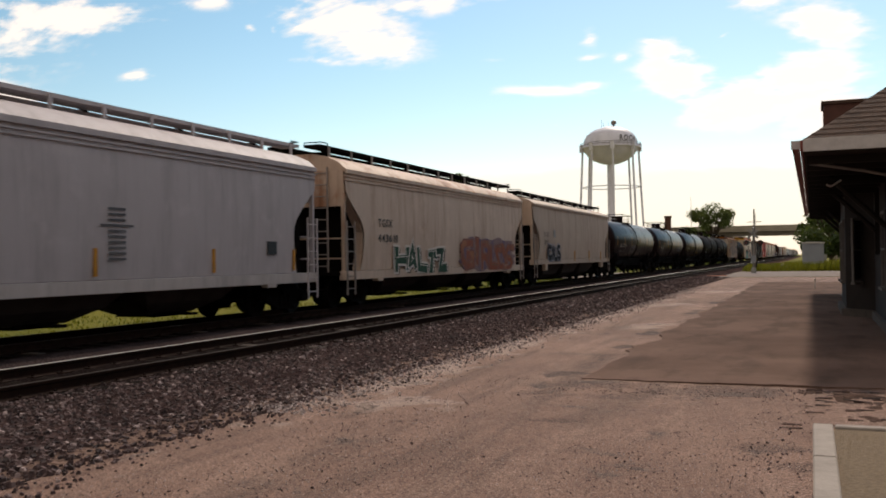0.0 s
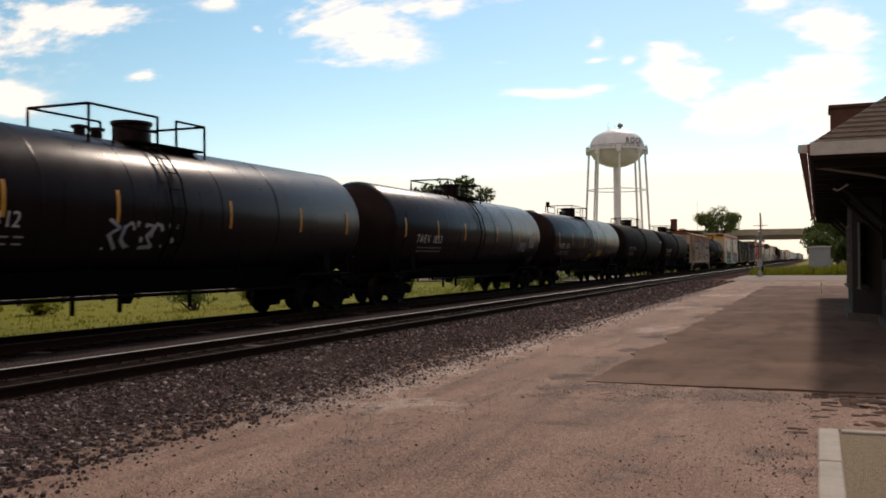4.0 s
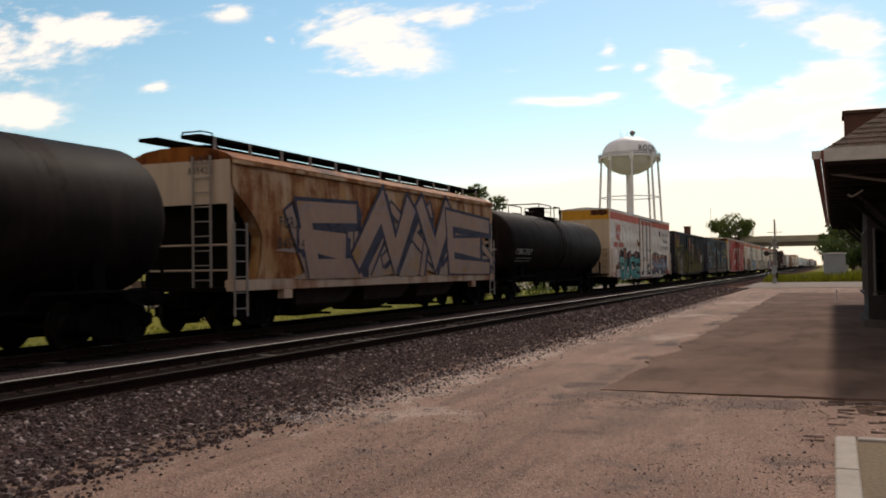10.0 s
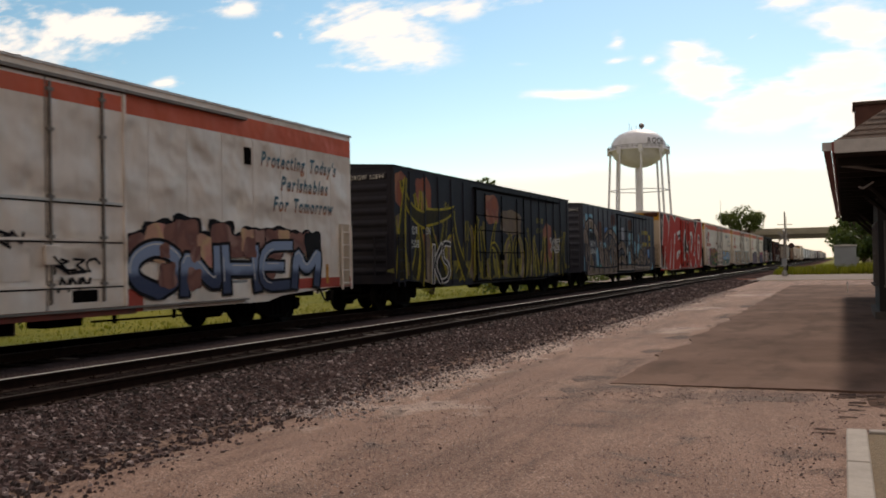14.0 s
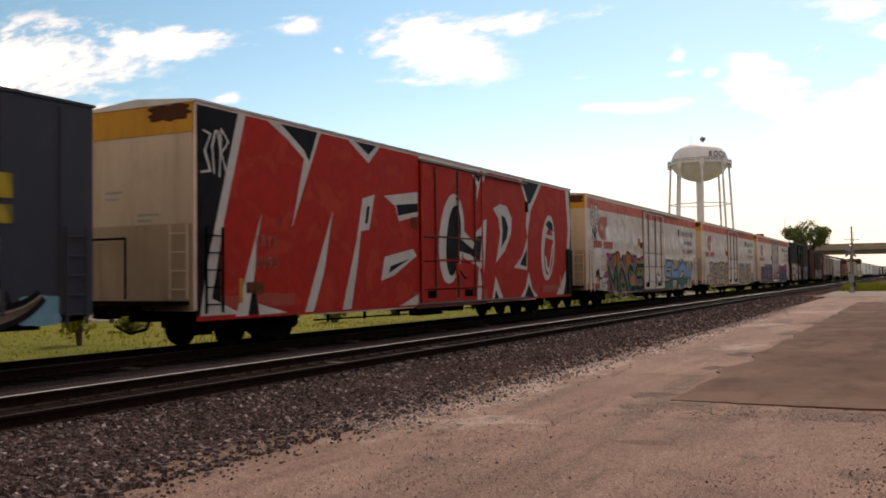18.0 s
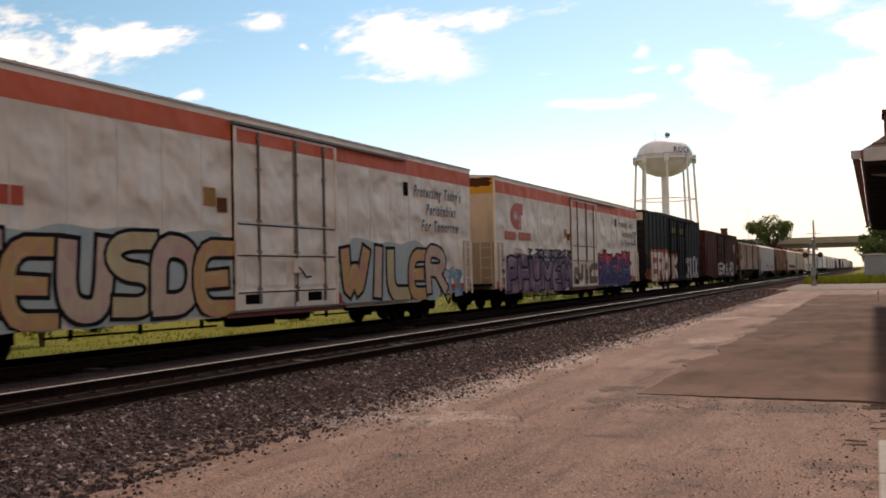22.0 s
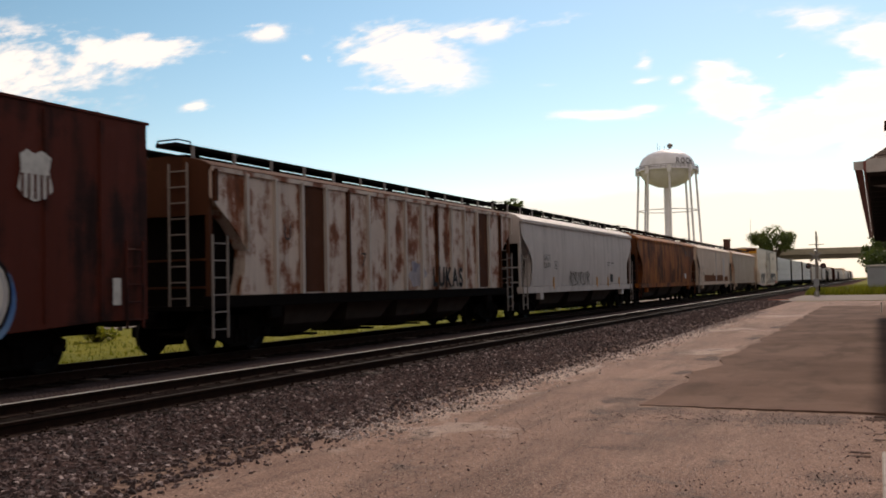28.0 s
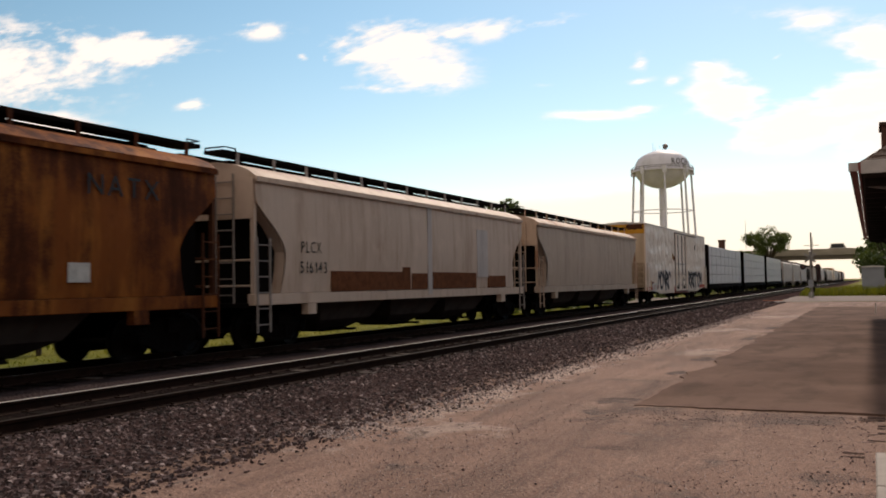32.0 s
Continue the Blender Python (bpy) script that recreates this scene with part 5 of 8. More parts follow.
    for k in range(bays):
        a = 3.1 + span * k
        g = Geo()
        for zr, ya, yb, hx in ((0.28, 0.32, 0.70, 0.48), (0.56, 0.17, 0.85, 0.95), (low, 0.0025, 0.9975, 1.38)):
            g.v += [(-hx, a + span * ya, zr), (hx, a + span * ya, zr), (hx, a + span * yb, zr), (-hx, a + span * yb, zr)]
        g.f = [(0, 3, 2, 1), (8, 9, 10, 11)] + [(4 * r + i, 4 * r + (i + 1) % 4, 4 * r + 4 + (i + 1) % 4, 4 * r + 4 + i) for r in (0, 1) for i in range(4)]
        hp = part("hopper_bay", g, BAY_STEEL, car)
        part("outlet_gate", Geo().box(-0.55, 0.55, a + span * 0.36, a + span * 0.64, 0.22, 0.32).box(0.5, 1.3, a + span * 0.44, a + span * 0.5, 0.26, 0.32), STEEL_DARK, hp)
    # running boards on stanchions, hatches
    z = eave + arch + 0.14
    for sx in (-0.62, 0.62):
        part("running_board", Geo().box(sx - 0.28, sx + 0.28, -0.2, length + 0.2, z, z + 0.085), board_paint or STEEL_DARK, car)
    n = max(6, round(length / 1.4))
    for k in range(n):
        y = 0.3 + (length - 0.6) * k / (n - 1)
        part("board_bracket", Geo().box(0.905, 0.945, y - 0.045, y + 0.045, eave + arch * 0.60, z + 0.06), ladder_paint, car)
    part("hatch_trough", Geo().box(-0.3, 0.3, 0.8, length - 0.8, eave + arch * 0.9, eave + arch + 0.13), roof_paint if board_paint else STEEL_DARK, car)
    for k in range(6):
        y = 1.2 + (length - 2.4) * k / 5
        part("hatch_strap", Geo().box(-0.36, 0.36, y - 0.03, y + 0.03, eave + arch + 0.1, eave + arch + 0.17), STEEL_DARK, car)
    for y, s in ((-0.15, 1), (length + 0.15, -1)):
        g = Geo().path([(0.35, y, z), (0.35, y, z + 0.15), (0.9, y, z + 0.15), (0.9, y + s * 0.4, z + 0.15), (0.9, y + s * 0.4, z)], 0.018)
        part("top_grab_iron", g, STEEL_DARK, car)
    for y in (0.35, length - 0.35):
        part("ladder", ladder(Geo(), y, W + 0.04, 0.42, 2.62, 0.5, r=0.016), ladder_paint, car)
    part("end_ladder", ladder(Geo(), 0.02, 0.75, 1.1, eave + 0.1, 0.5, along=False), ladder_paint, car)
    part("end_ladder", ladder(Geo(), length - 0.02, -0.75, 1.1, eave + 0.1, 0.5, along=False), ladder_paint, car)
    for y in (0.3, length - 0.3):
        for zr in (1.5, 2.1):
            part("end_rail", Geo().tube((-1.4, y, zr), (1.4, y, zr), 0.025, 6), end_paint or roof_paint, car)
    b = Geo().lathe([(0.9, 0.02), (0.94, 0.19), (1.7, 0.19), (1.74, 0.02)], "y", 14, (-0.5, 0, 1.32))
    part("air_reservoir", b, STEEL_DARK, car)
    if ribs:
        for k in range(ribs):
            y = 0.2 + (length - 0.4) * k / (ribs - 1)
            d, lo = min(y, length - y), low
            for (za, p), (zb, q) in zip(inset[2:], inset[3:]):
                if q <= d <= p and p > q:
                    lo = za + (zb - za) * (p - d) / (p - q)
            part("side_post", Geo().box(W, W + 0.09, y - 0.05, y + 0.05, lo, eave - 0.05), P_POST if k % 5 else P_STAIN_SHADE, car)
    running_gear(car, length, 1.7, 1.55 if ribs else 1.0)
    return car


def tank(name, label, at, length, paint, r=1.55, zc=2.57, ticks=True, dome=None):
    """Tank car: a long shell with dished heads, a dome under a railed platform, saddles and stub sills."""
    car = new_car(name, label, "tank car", at)
    over = 0.62
    head = [(0.0, 0.02), (0.02, 0.35), (0.09, 0.75), (0.2, 1.1), (0.34, 1.36), (0.5, 1.48), (0.68, 1.0 * r)]
    prof = [(a - over, min(b, r)) for a, b in head] + [(length + over - a, min(b, r)) for a, b in head[::-1]]
    part("shell", Geo().lathe(prof, "y", 56, (0, 0, zc)), paint, car, smooth=True)
    mid = dome or length / 2 + 0.2
    for y in (4.5, 6.9, length - 6.9, length - 4.5):
        seam = Geo().lathe([(y - 0.025, r), (y - 0.02, r + 0.008), (y + 0.02, r + 0.008), (y + 0.025, r)], "y", 56, (0, 0, zc))
        part("weld_seam", seam, paint, car, smooth=True)
    top = zc + r
    part("dome", Geo().lathe([(top - 0.15, 0.42), (top + 0.40, 0.42), (top + 0.44, 0.46), (top + 0.50, 0.46), (top + 0.53, 0.2)], "z", 24, (0, mid, 0)), paint, car, smooth=True)
    for y in (mid - 1.6, mid - 1.1):
        g = Geo().lathe([(top - 0.1, 0.12), (top + 0.16, 0.12), (top + 0.17, 0.18), (top + 0.22, 0.18), (top + 0.25, 0.06)], "z", 14, (0, y, 0))
        part("valve", g, paint, car, smooth=True)
    part("platform", Geo().box(0.42, 0.82, mid - 0.9, mid + 1.6, top - 0.07, top - 0.03).box(-0.82, -0.42, mid - 0.9, mid + 1.6, top - 0.07, top - 0.03), STEEL_DARK, car)
    z = top + 0.55
    for sx in (-0.8, 0.8):
        fore = part("platform_railing", Geo().path([(sx, mid - 2.2, top - 0.3), (sx, mid - 2.2, z), (sx, mid - 0.1, z), (sx, mid - 0.1, top - 0.4)], 0.03), STEEL_DARK, car)
        part("middle_rail", Geo().path([(sx, mid - 1.5, top - 0.4), (sx, mid - 1.5, z - 0.35), (sx, mid - 0.1, z - 0.35)], 0.022), STEEL_DARK, fore)
        part("platform_railing", Geo().path([(sx, mid + 0.55, top - 0.4), (sx, mid + 0.55, z), (sx, mid + 1.6, z), (sx, mid + 1.6, top - 0.45)], 0.03), STEEL_DARK, car)
    for y in (mid - 2.2, mid + 1.6):
        part("cross_rail", Geo().tube((-0.8, y, z), (0.8, y, z), 0.03, 6), STEEL_DARK, car)
    for dy in (-0.22, 0.22):
        pts = [((r + 0.09) * math.cos(a), mid - 0.4 + dy, zc + (r + 0.09) * math.sin(a)) for a in [radians(q) for q in (-45, -20, 0, 25, 45, 62)]]
        side = part("side_ladder", Geo().path(pts, 0.022), STEEL_DARK, car)
    for q in range(-40, 62, 14):
        a = radians(q)
        part("rung", Geo().tube(((r + 0.09) * math.cos(a), mid - 0.62, zc + (r + 0.09) * math.sin(a)), ((r + 0.09) * math.cos(a), mid - 0.18, zc + (r + 0.09) * math.sin(a)), 0.014, 6), STEEL_DARK, side)
    side_rail = Geo()
    for sx in (-1.42, 1.42):
        side_rail.path([(sx, 0.35, 1.1), (sx, 3.3, 1.1), (sx * 0.93, 3.5, 0.78), (sx * 0.93, length - 3.5, 0.78), (sx, length - 3.3, 1.1), (sx, length - 0.35, 1.1)], 0.04)
        for y in (0.4, 2.2, length * 0.35, length * 0.65, length - 2.2, length - 0.4):
            side_rail.tube((sx * 0.95, y, 0.8 if 3.4 < y < length - 3.4 else 1.1), (sx * 0.9, y, 1.75), 0.02, 6)
    part("walkway_rail", side_rail, STEEL_DARK, car)
    for y in (0.0, length - 3.4):
        part("stub_sill", Geo().box(-0.45, 0.45, y - 0.15, y + 3.55, 0.68, 1.06).box(-1.45, 1.45, y + (0.0 if y == 0 else 2.4), y + (1.0 if y == 0 else 3.4), 0.95, 1.06), STEEL_DARK, car)
        part("saddle", Geo().prism([(-1.35, 1.0), (1.35, 1.0), (1.25, 1.75), (0.6, 1.2), (-0.6, 1.2), (-1.25, 1.75)][::-1], "y", y + 1.7, y + 2.0), STEEL_DARK, car)
    part("bottom_jacket", Geo().prism([(-0.75, 0.8), (0.75, 0.8), (1.05, 1.3), (-1.05, 1.3)][::-1], "y", 3.3, length - 3.3), STEEL_DARK, car)
    for y in (length * 0.36, length * 0.44, length * 0.58):
        part("drain_pipe", Geo().tube((0.7, y, 0.42), (0.7, y, 0.85), 0.05, 8), STEEL_DARK, car)
    part("bottom_outlet", Geo().lathe([(0.55, 0.12), (0.75, 0.2), (zc - r + 0.1, 0.24)], "z", 14, (0, length / 2, 0)), STEEL_DARK, car)
    for y in (0.15, length - 0.15):
        part("end_ladder", ladder(Geo(), y, 1.46, 0.4, 1.75, 0.42), STEEL_DARK, car)
    part("end_railing", Geo().path([(-1.4, -0.1, 1.05), (-1.4, -0.1, 1.95), (1.4, -0.1, 1.95), (1.4, -0.1, 1.05)], 0.022).path([(-1.4, length + 0.1, 1.05), (-1.4, length + 0.1, 1.95), (1.4, length + 0.1, 1.95), (1.4, length + 0.1, 1.05)], 0.022), STEEL_DARK, car)
    if ticks:
        for k, y in enumerate((0.72, 3.6, 6.4, length - 6.6, length - 3.4, length - 0.8)):
            g = Geo()
            for i in range(6):
                a, b = radians(-12 + 4 * i), radians(-8 + 4 * i)
                g.add([((r + 0.006) * math.cos(q), y + s, zc + (r + 0.006) * math.sin(q)) for q, s in ((a, -.05), (a, .05), (b, .05), (b, -.05))], [(0, 1, 2, 3)])
            part("reflector", g, YELLOW, car)
    if paint is P_TANK_DULL:
        rng = random.Random(int(at))
        for y0, y1, z0 in ((mid - 1.0, mid + 0.5, zc - 0.5), (mid + 0.9, mid + 2.2, zc + 0.5), (mid + 4.4, mid + 5.2, zc + 0.9)):
            g = Geo()
            for k in range(13):
                lo = z0 + rng.uniform(-.5, .5)
                for i in range(25):
                    g.v.append((0, y0 + (y1 - y0) * k / 12, lo + (zc + 2.3 - lo) * i / 24))
            g.f = [(25 * k + i, 25 * k + 25 + i, 25 * k + 26 + i, 25 * k + 1 + i) for k in range(12) for i in range(24)]
            part("dust_stain", on_shell(g, r - 0.005, zc), P_TANK_DUST, car, smooth=True)
    running_gear(car, length, 0.95)
    return car


def on_head(geo, zc=2.57):
    """Lay flat writing on the dished front head of a tank."""
    curve = [(0.0, -0.62), (0.35, -0.60), (0.75, -0.53), (1.1, -0.42), (1.36, -0.28), (1.48, -0.12), (1.56, 0.06)]
    out = []
    for x, y, z in geo.v:
        d = math.hypot(x, z - zc)
        for (a, p), (b, q) in zip(curve, curve[1:]):
            if d <= b:
                break
        out.append((x, p + (q - p) * (d - a) / (b - a) - 0.02, z))
    geo.v = out
    return geo


def on_shell(geo, r, zc):
    """Bend flat writing on to the curve of a tank's shell: height becomes distance round the shell."""
    out = []
    for x, y, z in geo.v:
        a = (z - zc) / r
        out.append(((r + 0.008) * math.cos(a), y, zc + (r + 0.008) * math.sin(a)))
    geo.v = out
    return geo


def tank_text(car, text, y, z, high, wide, mat=WHITE, r=1.55, zc=2.57, rows=True):
    part("reporting_mark", on_shell(lettering(Geo(), text, y, z, high, wide, 0), r, zc), mat, car, "white painted writing")
    if rows:
        g = Geo()
        for k in range(2):
            for i in range(7):
                a = y + 0.25 + i * 0.33
                bars(g, 0, 0, [(a, a + 0.22, z - 0.2 - 0.14 * k, 0.04)], 0)
        part("fine_print", on_shell(g, r, zc), GREY_MARK, car)


BROWN_YELLOW = plain("ochre_plate", (0.42, 0.20, 0.03), 0.6)


def reefer(at, label, number="", red_side=False, logo=True, slogan=True, top=5.08):
    """Long insulated boxcar: pale body, red band under the roof, yellow band on the ends."""
    L = 22.75
    car = new_car("refrigerator_car", label, "refrigerator car", at)
    box_body(car, L, 0.62, top, P_REEFER, P_ROOF, roof_rise=0.16, end_paint=P_REEFER_END)
    for k in range(1, 19):
        y = k * 1.2
        if not 9.3 < y < 13.8 and not red_side:
            part("panel_seam", Geo().box(1.57, 1.5765, y - 0.006, y + 0.006, 0.9, top - 0.62), P_REEFER, car)
    if not red_side and logo:
        g = Geo().box(1.5705, 1.5745, 0.03, 9.4, top - 0.60, top - 0.14).box(1.5705, 1.5745, 13.7, L - 0.03, top - 0.60, top - 0.14)
        part("red_stripe", g, P_STRIPE, car, "faded red band along the top of the side")
    part("yellow_band", Geo().box(-1.5, 1.5, -0.012, -0.0005, top - 0.62, top - 0.02), P_YELLOW, car, "weathered yellow band across the end")
    part("grimy_lower_end", Geo().box(-1.485, 1.485, -0.006, -0.0005, 0.87, 2.62), P_END_DIRTY, car, "lower end panel grey with road grime")
    part("soot_stain", blob_patch(Geo(), random.Random(int(at)), 0.35, 1.42, top - 0.36, top - 0.03, 0, 9, 0.3).turned(-0.0135), P_STAIN_SHADE, car)
    part("fine_print", bars(Geo(), -0.9, 3.3, [(0.0, 0.5, 0, 0.05), (0.0, 0.4, -0.14, 0.05), (0.9, 1.5, -0.5, 0.05), (0.9, 1.3, -0.62, 0.05)], -0.004, end=True), GREY_MARK, car)
    plug_door(car, 9.45, 13.65, 0.75, top - 0.25, SPRAY["red"] if red_side else P_REEFER, rods=P_SKIRT_RUST if red_side else None)
    for a, b, z in ((0.03, 3.3, 1.02), (9.0, 14.2, 0.95), (19.4, L - 0.03, 1.02)):
        part("lower_sill", Geo().box(1.5715, 1.5775, a, b, 0.88 if z > 1 else 0.62, z + 0.12), P_SKIRT, car)
    if not red_side and logo:
        part("door_stripe", Geo().box(1.6255, 1.6285, 9.5, 13.6, top - 0.60, top - 0.3), P_STRIPE, car)
    for a, b in () if red_side else ((9.75, 11.35), (11.75, 13.35)):
        part("door_panel", Geo().box(1.626, 1.638, a, b, 1.28, 1.85), SPRAY["red"] if red_side else P_REEFER, car)
    for y in (0.45, L - 0.45):
        g = ladder(Geo(), y, 1.66, 0.8, 2.55, 0.5, 5)
        part("ladder", g, STEEL_DARK if red_side else P_REEFER, car)
        part("ladder_recess", Geo().box(1.572, 1.58, y - 0.28, y + 0.28, 0.9, 2.6), SPRAY["dark"] if red_side else P_REEFER_END, car)
    part("vent_hole", Geo().box(1.572, 1.60, 17.65, 17.9, 3.85, 4.25), STEEL_DARK, car)
    part("tank_box", Geo().box(1.572, 1.61, 8.9, 9.2, 2.9, 3.2), BROWN_MARK, car)
    for y0 in (-0.14, L + 0.14):
        part("end_railing", Geo().path([(-1.3, y0, 1.1), (-1.3, y0, 2.35), (-0.2, y0, 2.35), (-0.2, y0, 1.1)], 0.025), STEEL_DARK, car)
    for a, b in ((4.6, 9.3), (13.2, L - 4.8)):
        rod = part("brake_rod", Geo().path([(1.2, a, 0.47), (1.2, b, 0.43)], 0.022), STEEL_DARK, car)
        for y in (a + 0.6, (a + b) / 2, b - 0.5):
            part("rod_hanger", Geo().box(1.17, 1.23, y - 0.03, y + 0.03, 0.40, 0.8), STEEL_DARK, rod)
    part("valve_box", Geo().box(0.9, 1.35, 9.9, 11.3, 0.36, 0.66), STEEL_DARK, car, bevel=0.03)
    part("valve_box", Geo().box(0.8, 1.3, 12.0, 12.9, 0.42, 0.68), STEEL_DARK, car, bevel=0.03)
    if not red_side:
        part("marking_plate", Geo().box(1.572, 1.578, 8.45, 8.85, 3.0, 3.4), BROWN_YELLOW, car, "ochre plate beside the door")
    part("end_platform", Geo().box(-1.4, 1.4, -0.35, 0.0, 0.98, 1.06), STEEL_DARK, car)
    part("end_ladder", ladder(Geo(), -0.1, 1.2, 1.1, 2.6, 0.45, along=False), P_REEFER_END, car)
    if logo and not red_side:
        # round-cornered emblem with a star, and the owner's name as a bar
        n = 14
        arc = [(2.35 + 0.8 * math.cos(math.pi * (0.5 + k / n)), 3.68 + 0.53 * math.sin(math.pi * (0.5 + k / n))) for k in range(n + 1)]
        poly = arc + [(2.75, 3.15), (2.75, 3.75), (3.0, 3.75), (3.0, 4.21)]
        part("emblem", Geo().add([(1.5795, a, b) for a, b in poly], [tuple(range(len(poly)))]), RED_MARK, car, "red emblem with a pale star")
        s = Geo()
        for k in range(4):
            a = math.pi * k / 4
            c, t = math.cos(a), math.sin(a)
            s.add([(1.5825, 2.15 + c * 0.3 * e - t * w, 3.68 + t * 0.2 * e + c * w) for e, w in ((-1, -.022), (1, -.022), (1, .022), (-1, .022))], [(0, 1, 2, 3)])
        s.add([(1.5825, a, b) for a, b in ((2.50, 3.15), (2.56, 3.15), (2.56, 3.68), (2.50, 3.68))], [(0, 1, 2, 3)])
        part("emblem_star", s, WHITE, car)
        for k, w in enumerate((0.27, 0.28, 0.28, 0.28, 0.12, 0.26, 0.27, 0.27, 0.27, 0.26)):
            part("owner_name_bar", bars(Geo(), 0.92 + k * 0.30, 2.74, [(0, w, 0.12 if w < 0.2 else 0, 0.07 if w < 0.2 else 0.32)], 1.5795), RED_MARK, car)
        part("reporting_mark", lettering(Geo(), "CRYX", 1.85, 2.2, 0.24, 0.85, 1.58), RED_MARK, car)
        if number:
            part("reporting_mark", lettering(Geo(), number, 1.9, 1.72, 0.24, 0.75, 1.605), RED_MARK, car)
    if slogan and not red_side:
        for text, y, z, w in (("Protecting", 18.3, 3.88, 1.95), ("Today's", 20.5, 3.88, 1.35), ("Perishables", 19.15, 3.34, 2.25), ("For", 18.8, 2.82, 0.65), ("Tomorrow", 19.7, 2.82, 1.95)):
            part("slogan_word", lettering(Geo(), text, y, z, 0.36, w, 1.58, 0.042, slope=0.28), spray_split("script_paint", (0.05, 0.13, 0.17), (0.46, 0.15, 0.05), z + 0.06), car, "script lettering shading from blue-green to orange")
    g = Geo()
    for k in range(4):
        bars(g, 16.2, 1.1 + k * 0.16, [(0, 0.7, 0, 0.06), (0.8, 1.5, 0, 0.06)], 1.5795)
    if not red_side:
        part("fine_print", g, GREY_MARK, car)
        part("placard", Geo().box(1.583, 1.587, 1.7, 3.05, 0.82, 1.32), WHITE, car, "pale information plate with small print")
    for y in (1.32, L - 1.45):
        part("reflector", Geo().box(1.572, 1.58, y, y + 0.12, 0.98, 1.5), YELLOW, car)
    part("warning_plate", Geo().box(1.572, 1.582, 1.55, 2.15, 1.18, 1.42), BROWN_MARK, car)
    for y in (0.0, L):
        part("air_hose", Geo().path([(0.45, y, 0.9), (0.5, y + (0.25 if y else -0.25), 0.5), (0.4, y + (0.6 if y else -0.6), 0.42), (0.3, y + (0.9 if y else -0.9), 0.6)], 0.03), STEEL_DARK, car)
    p = Geo()
    bars(p, 1.7, 0.82, [(0.4, 1.0, 0.3, 0.05), (0.35, 0.75, 0.15, 0.05)], 1.5895)
    part("placard_print", p, RED_MARK, car)
    part("centre_sill_load", Geo().box(-0.9, 0.9, 4.5, L - 4.5, 0.72, 1.0), STEEL_DARK, car)
    running_gear(car, L, 2.95, 3.15)
    underframe(car, L)
    return car


def rib_rows(length, step, skip=()):
    out, y = [], 0.06
    while y < length:
        if not any(a < y < b for a, b in skip):
            out.append(y)
        y += step
    return out


def boxcar(at, length, top, paint, label, door, doors=1, rib_step=1.15, end_ribs=9):
    car = new_car("boxcar", label, "boxcar", at)
    box_body(car, length, 0.66, top, paint, paint, rib_rows(length, rib_step, ((door[0] - 0.15, door[1] + 0.15),)), roof_rise=0.13, end_ribs=end_ribs)
    if doors == 2:
        part("side_plate", Geo().box(1.5, 1.63, 3.2, length - 2.6, top - 0.10, top + 0.09), paint, car, "raised plate along the top of the side")
        m = (door[0] + door[1]) / 2
        plug_door(car, door[0], m - 0.03, 0.8, top - 0.3, paint, split=False)
        plug_door(car, m + 0.03, door[1], 0.8, top - 0.3, paint, split=False)
    else:
        plug_door(car, door[0], door[1], 0.8, top - 0.3, paint, split=False)
    corner_ladders(car, length, paint, top, high=2.4)
    running_gear(car, length, 1.5, 2.7)
    underframe(car, length)
    return car


def lumber_car(at, length=22.4):
    """Centre-beam flat car loaded with wrapped lumber."""
    car = new_car("lumber_car", "centre-beam flat car stacked with white-wrapped lumber", "flat car", at)
    part("deck", Geo().box(-1.45, 1.45, 0, length, 0.8, 1.12), STEEL_DARK, car)
    part("centre_beam", Geo().box(-0.12, 0.12, 0.1, length - 0.1, 1.12, 4.55).box(-0.5, 0.5, 0.1, length - 0.1, 4.45, 4.6), STEEL_DARK, car)
    part("end_bulkhead", Geo().box(-1.4, 1.4, 0.0, 0.25, 1.12, 4.6), STEEL_DARK, car)
    part("end_bulkhead", Geo().box(-1.4, 1.4, length - 0.25, length, 1.12, 4.6), STEEL_DARK, car)
    bundle = Geo().box(-0.62, 0.62, 0.01, 5.34, 0.01, 0.825).mesh("lumber_pack", WRAP, bevel=0.02)
    strap = Geo().box(0.0, 0.632, 1.3, 1.33, 0.0, 0.81).box(0.0, 0.632, 3.9, 3.93, 0.0, 0.81).mesh("strap", GREY_MARK)
    for sx in (-0.78, 0.78):
        for col in range(4):
            for row in range(4):
                b = part("lumber_pack", bundle, None, car, "bundle of lumber in white wrapping")
                b.location = (sx, 0.5 + col * 5.36, 1.14 + row * 0.84)
                if sx > 0:
                    part("strap", strap, None, b)
    running_gear(car, length, 1.9)
    part("centre_sill", Geo().box(-0.4, 0.4, 0.0, length, 0.55, 0.8), STEEL_DARK, car)
    return car


GREY_DARK = plain("dark_grey_marking", (0.12, 0.115, 0.12), 0.6)


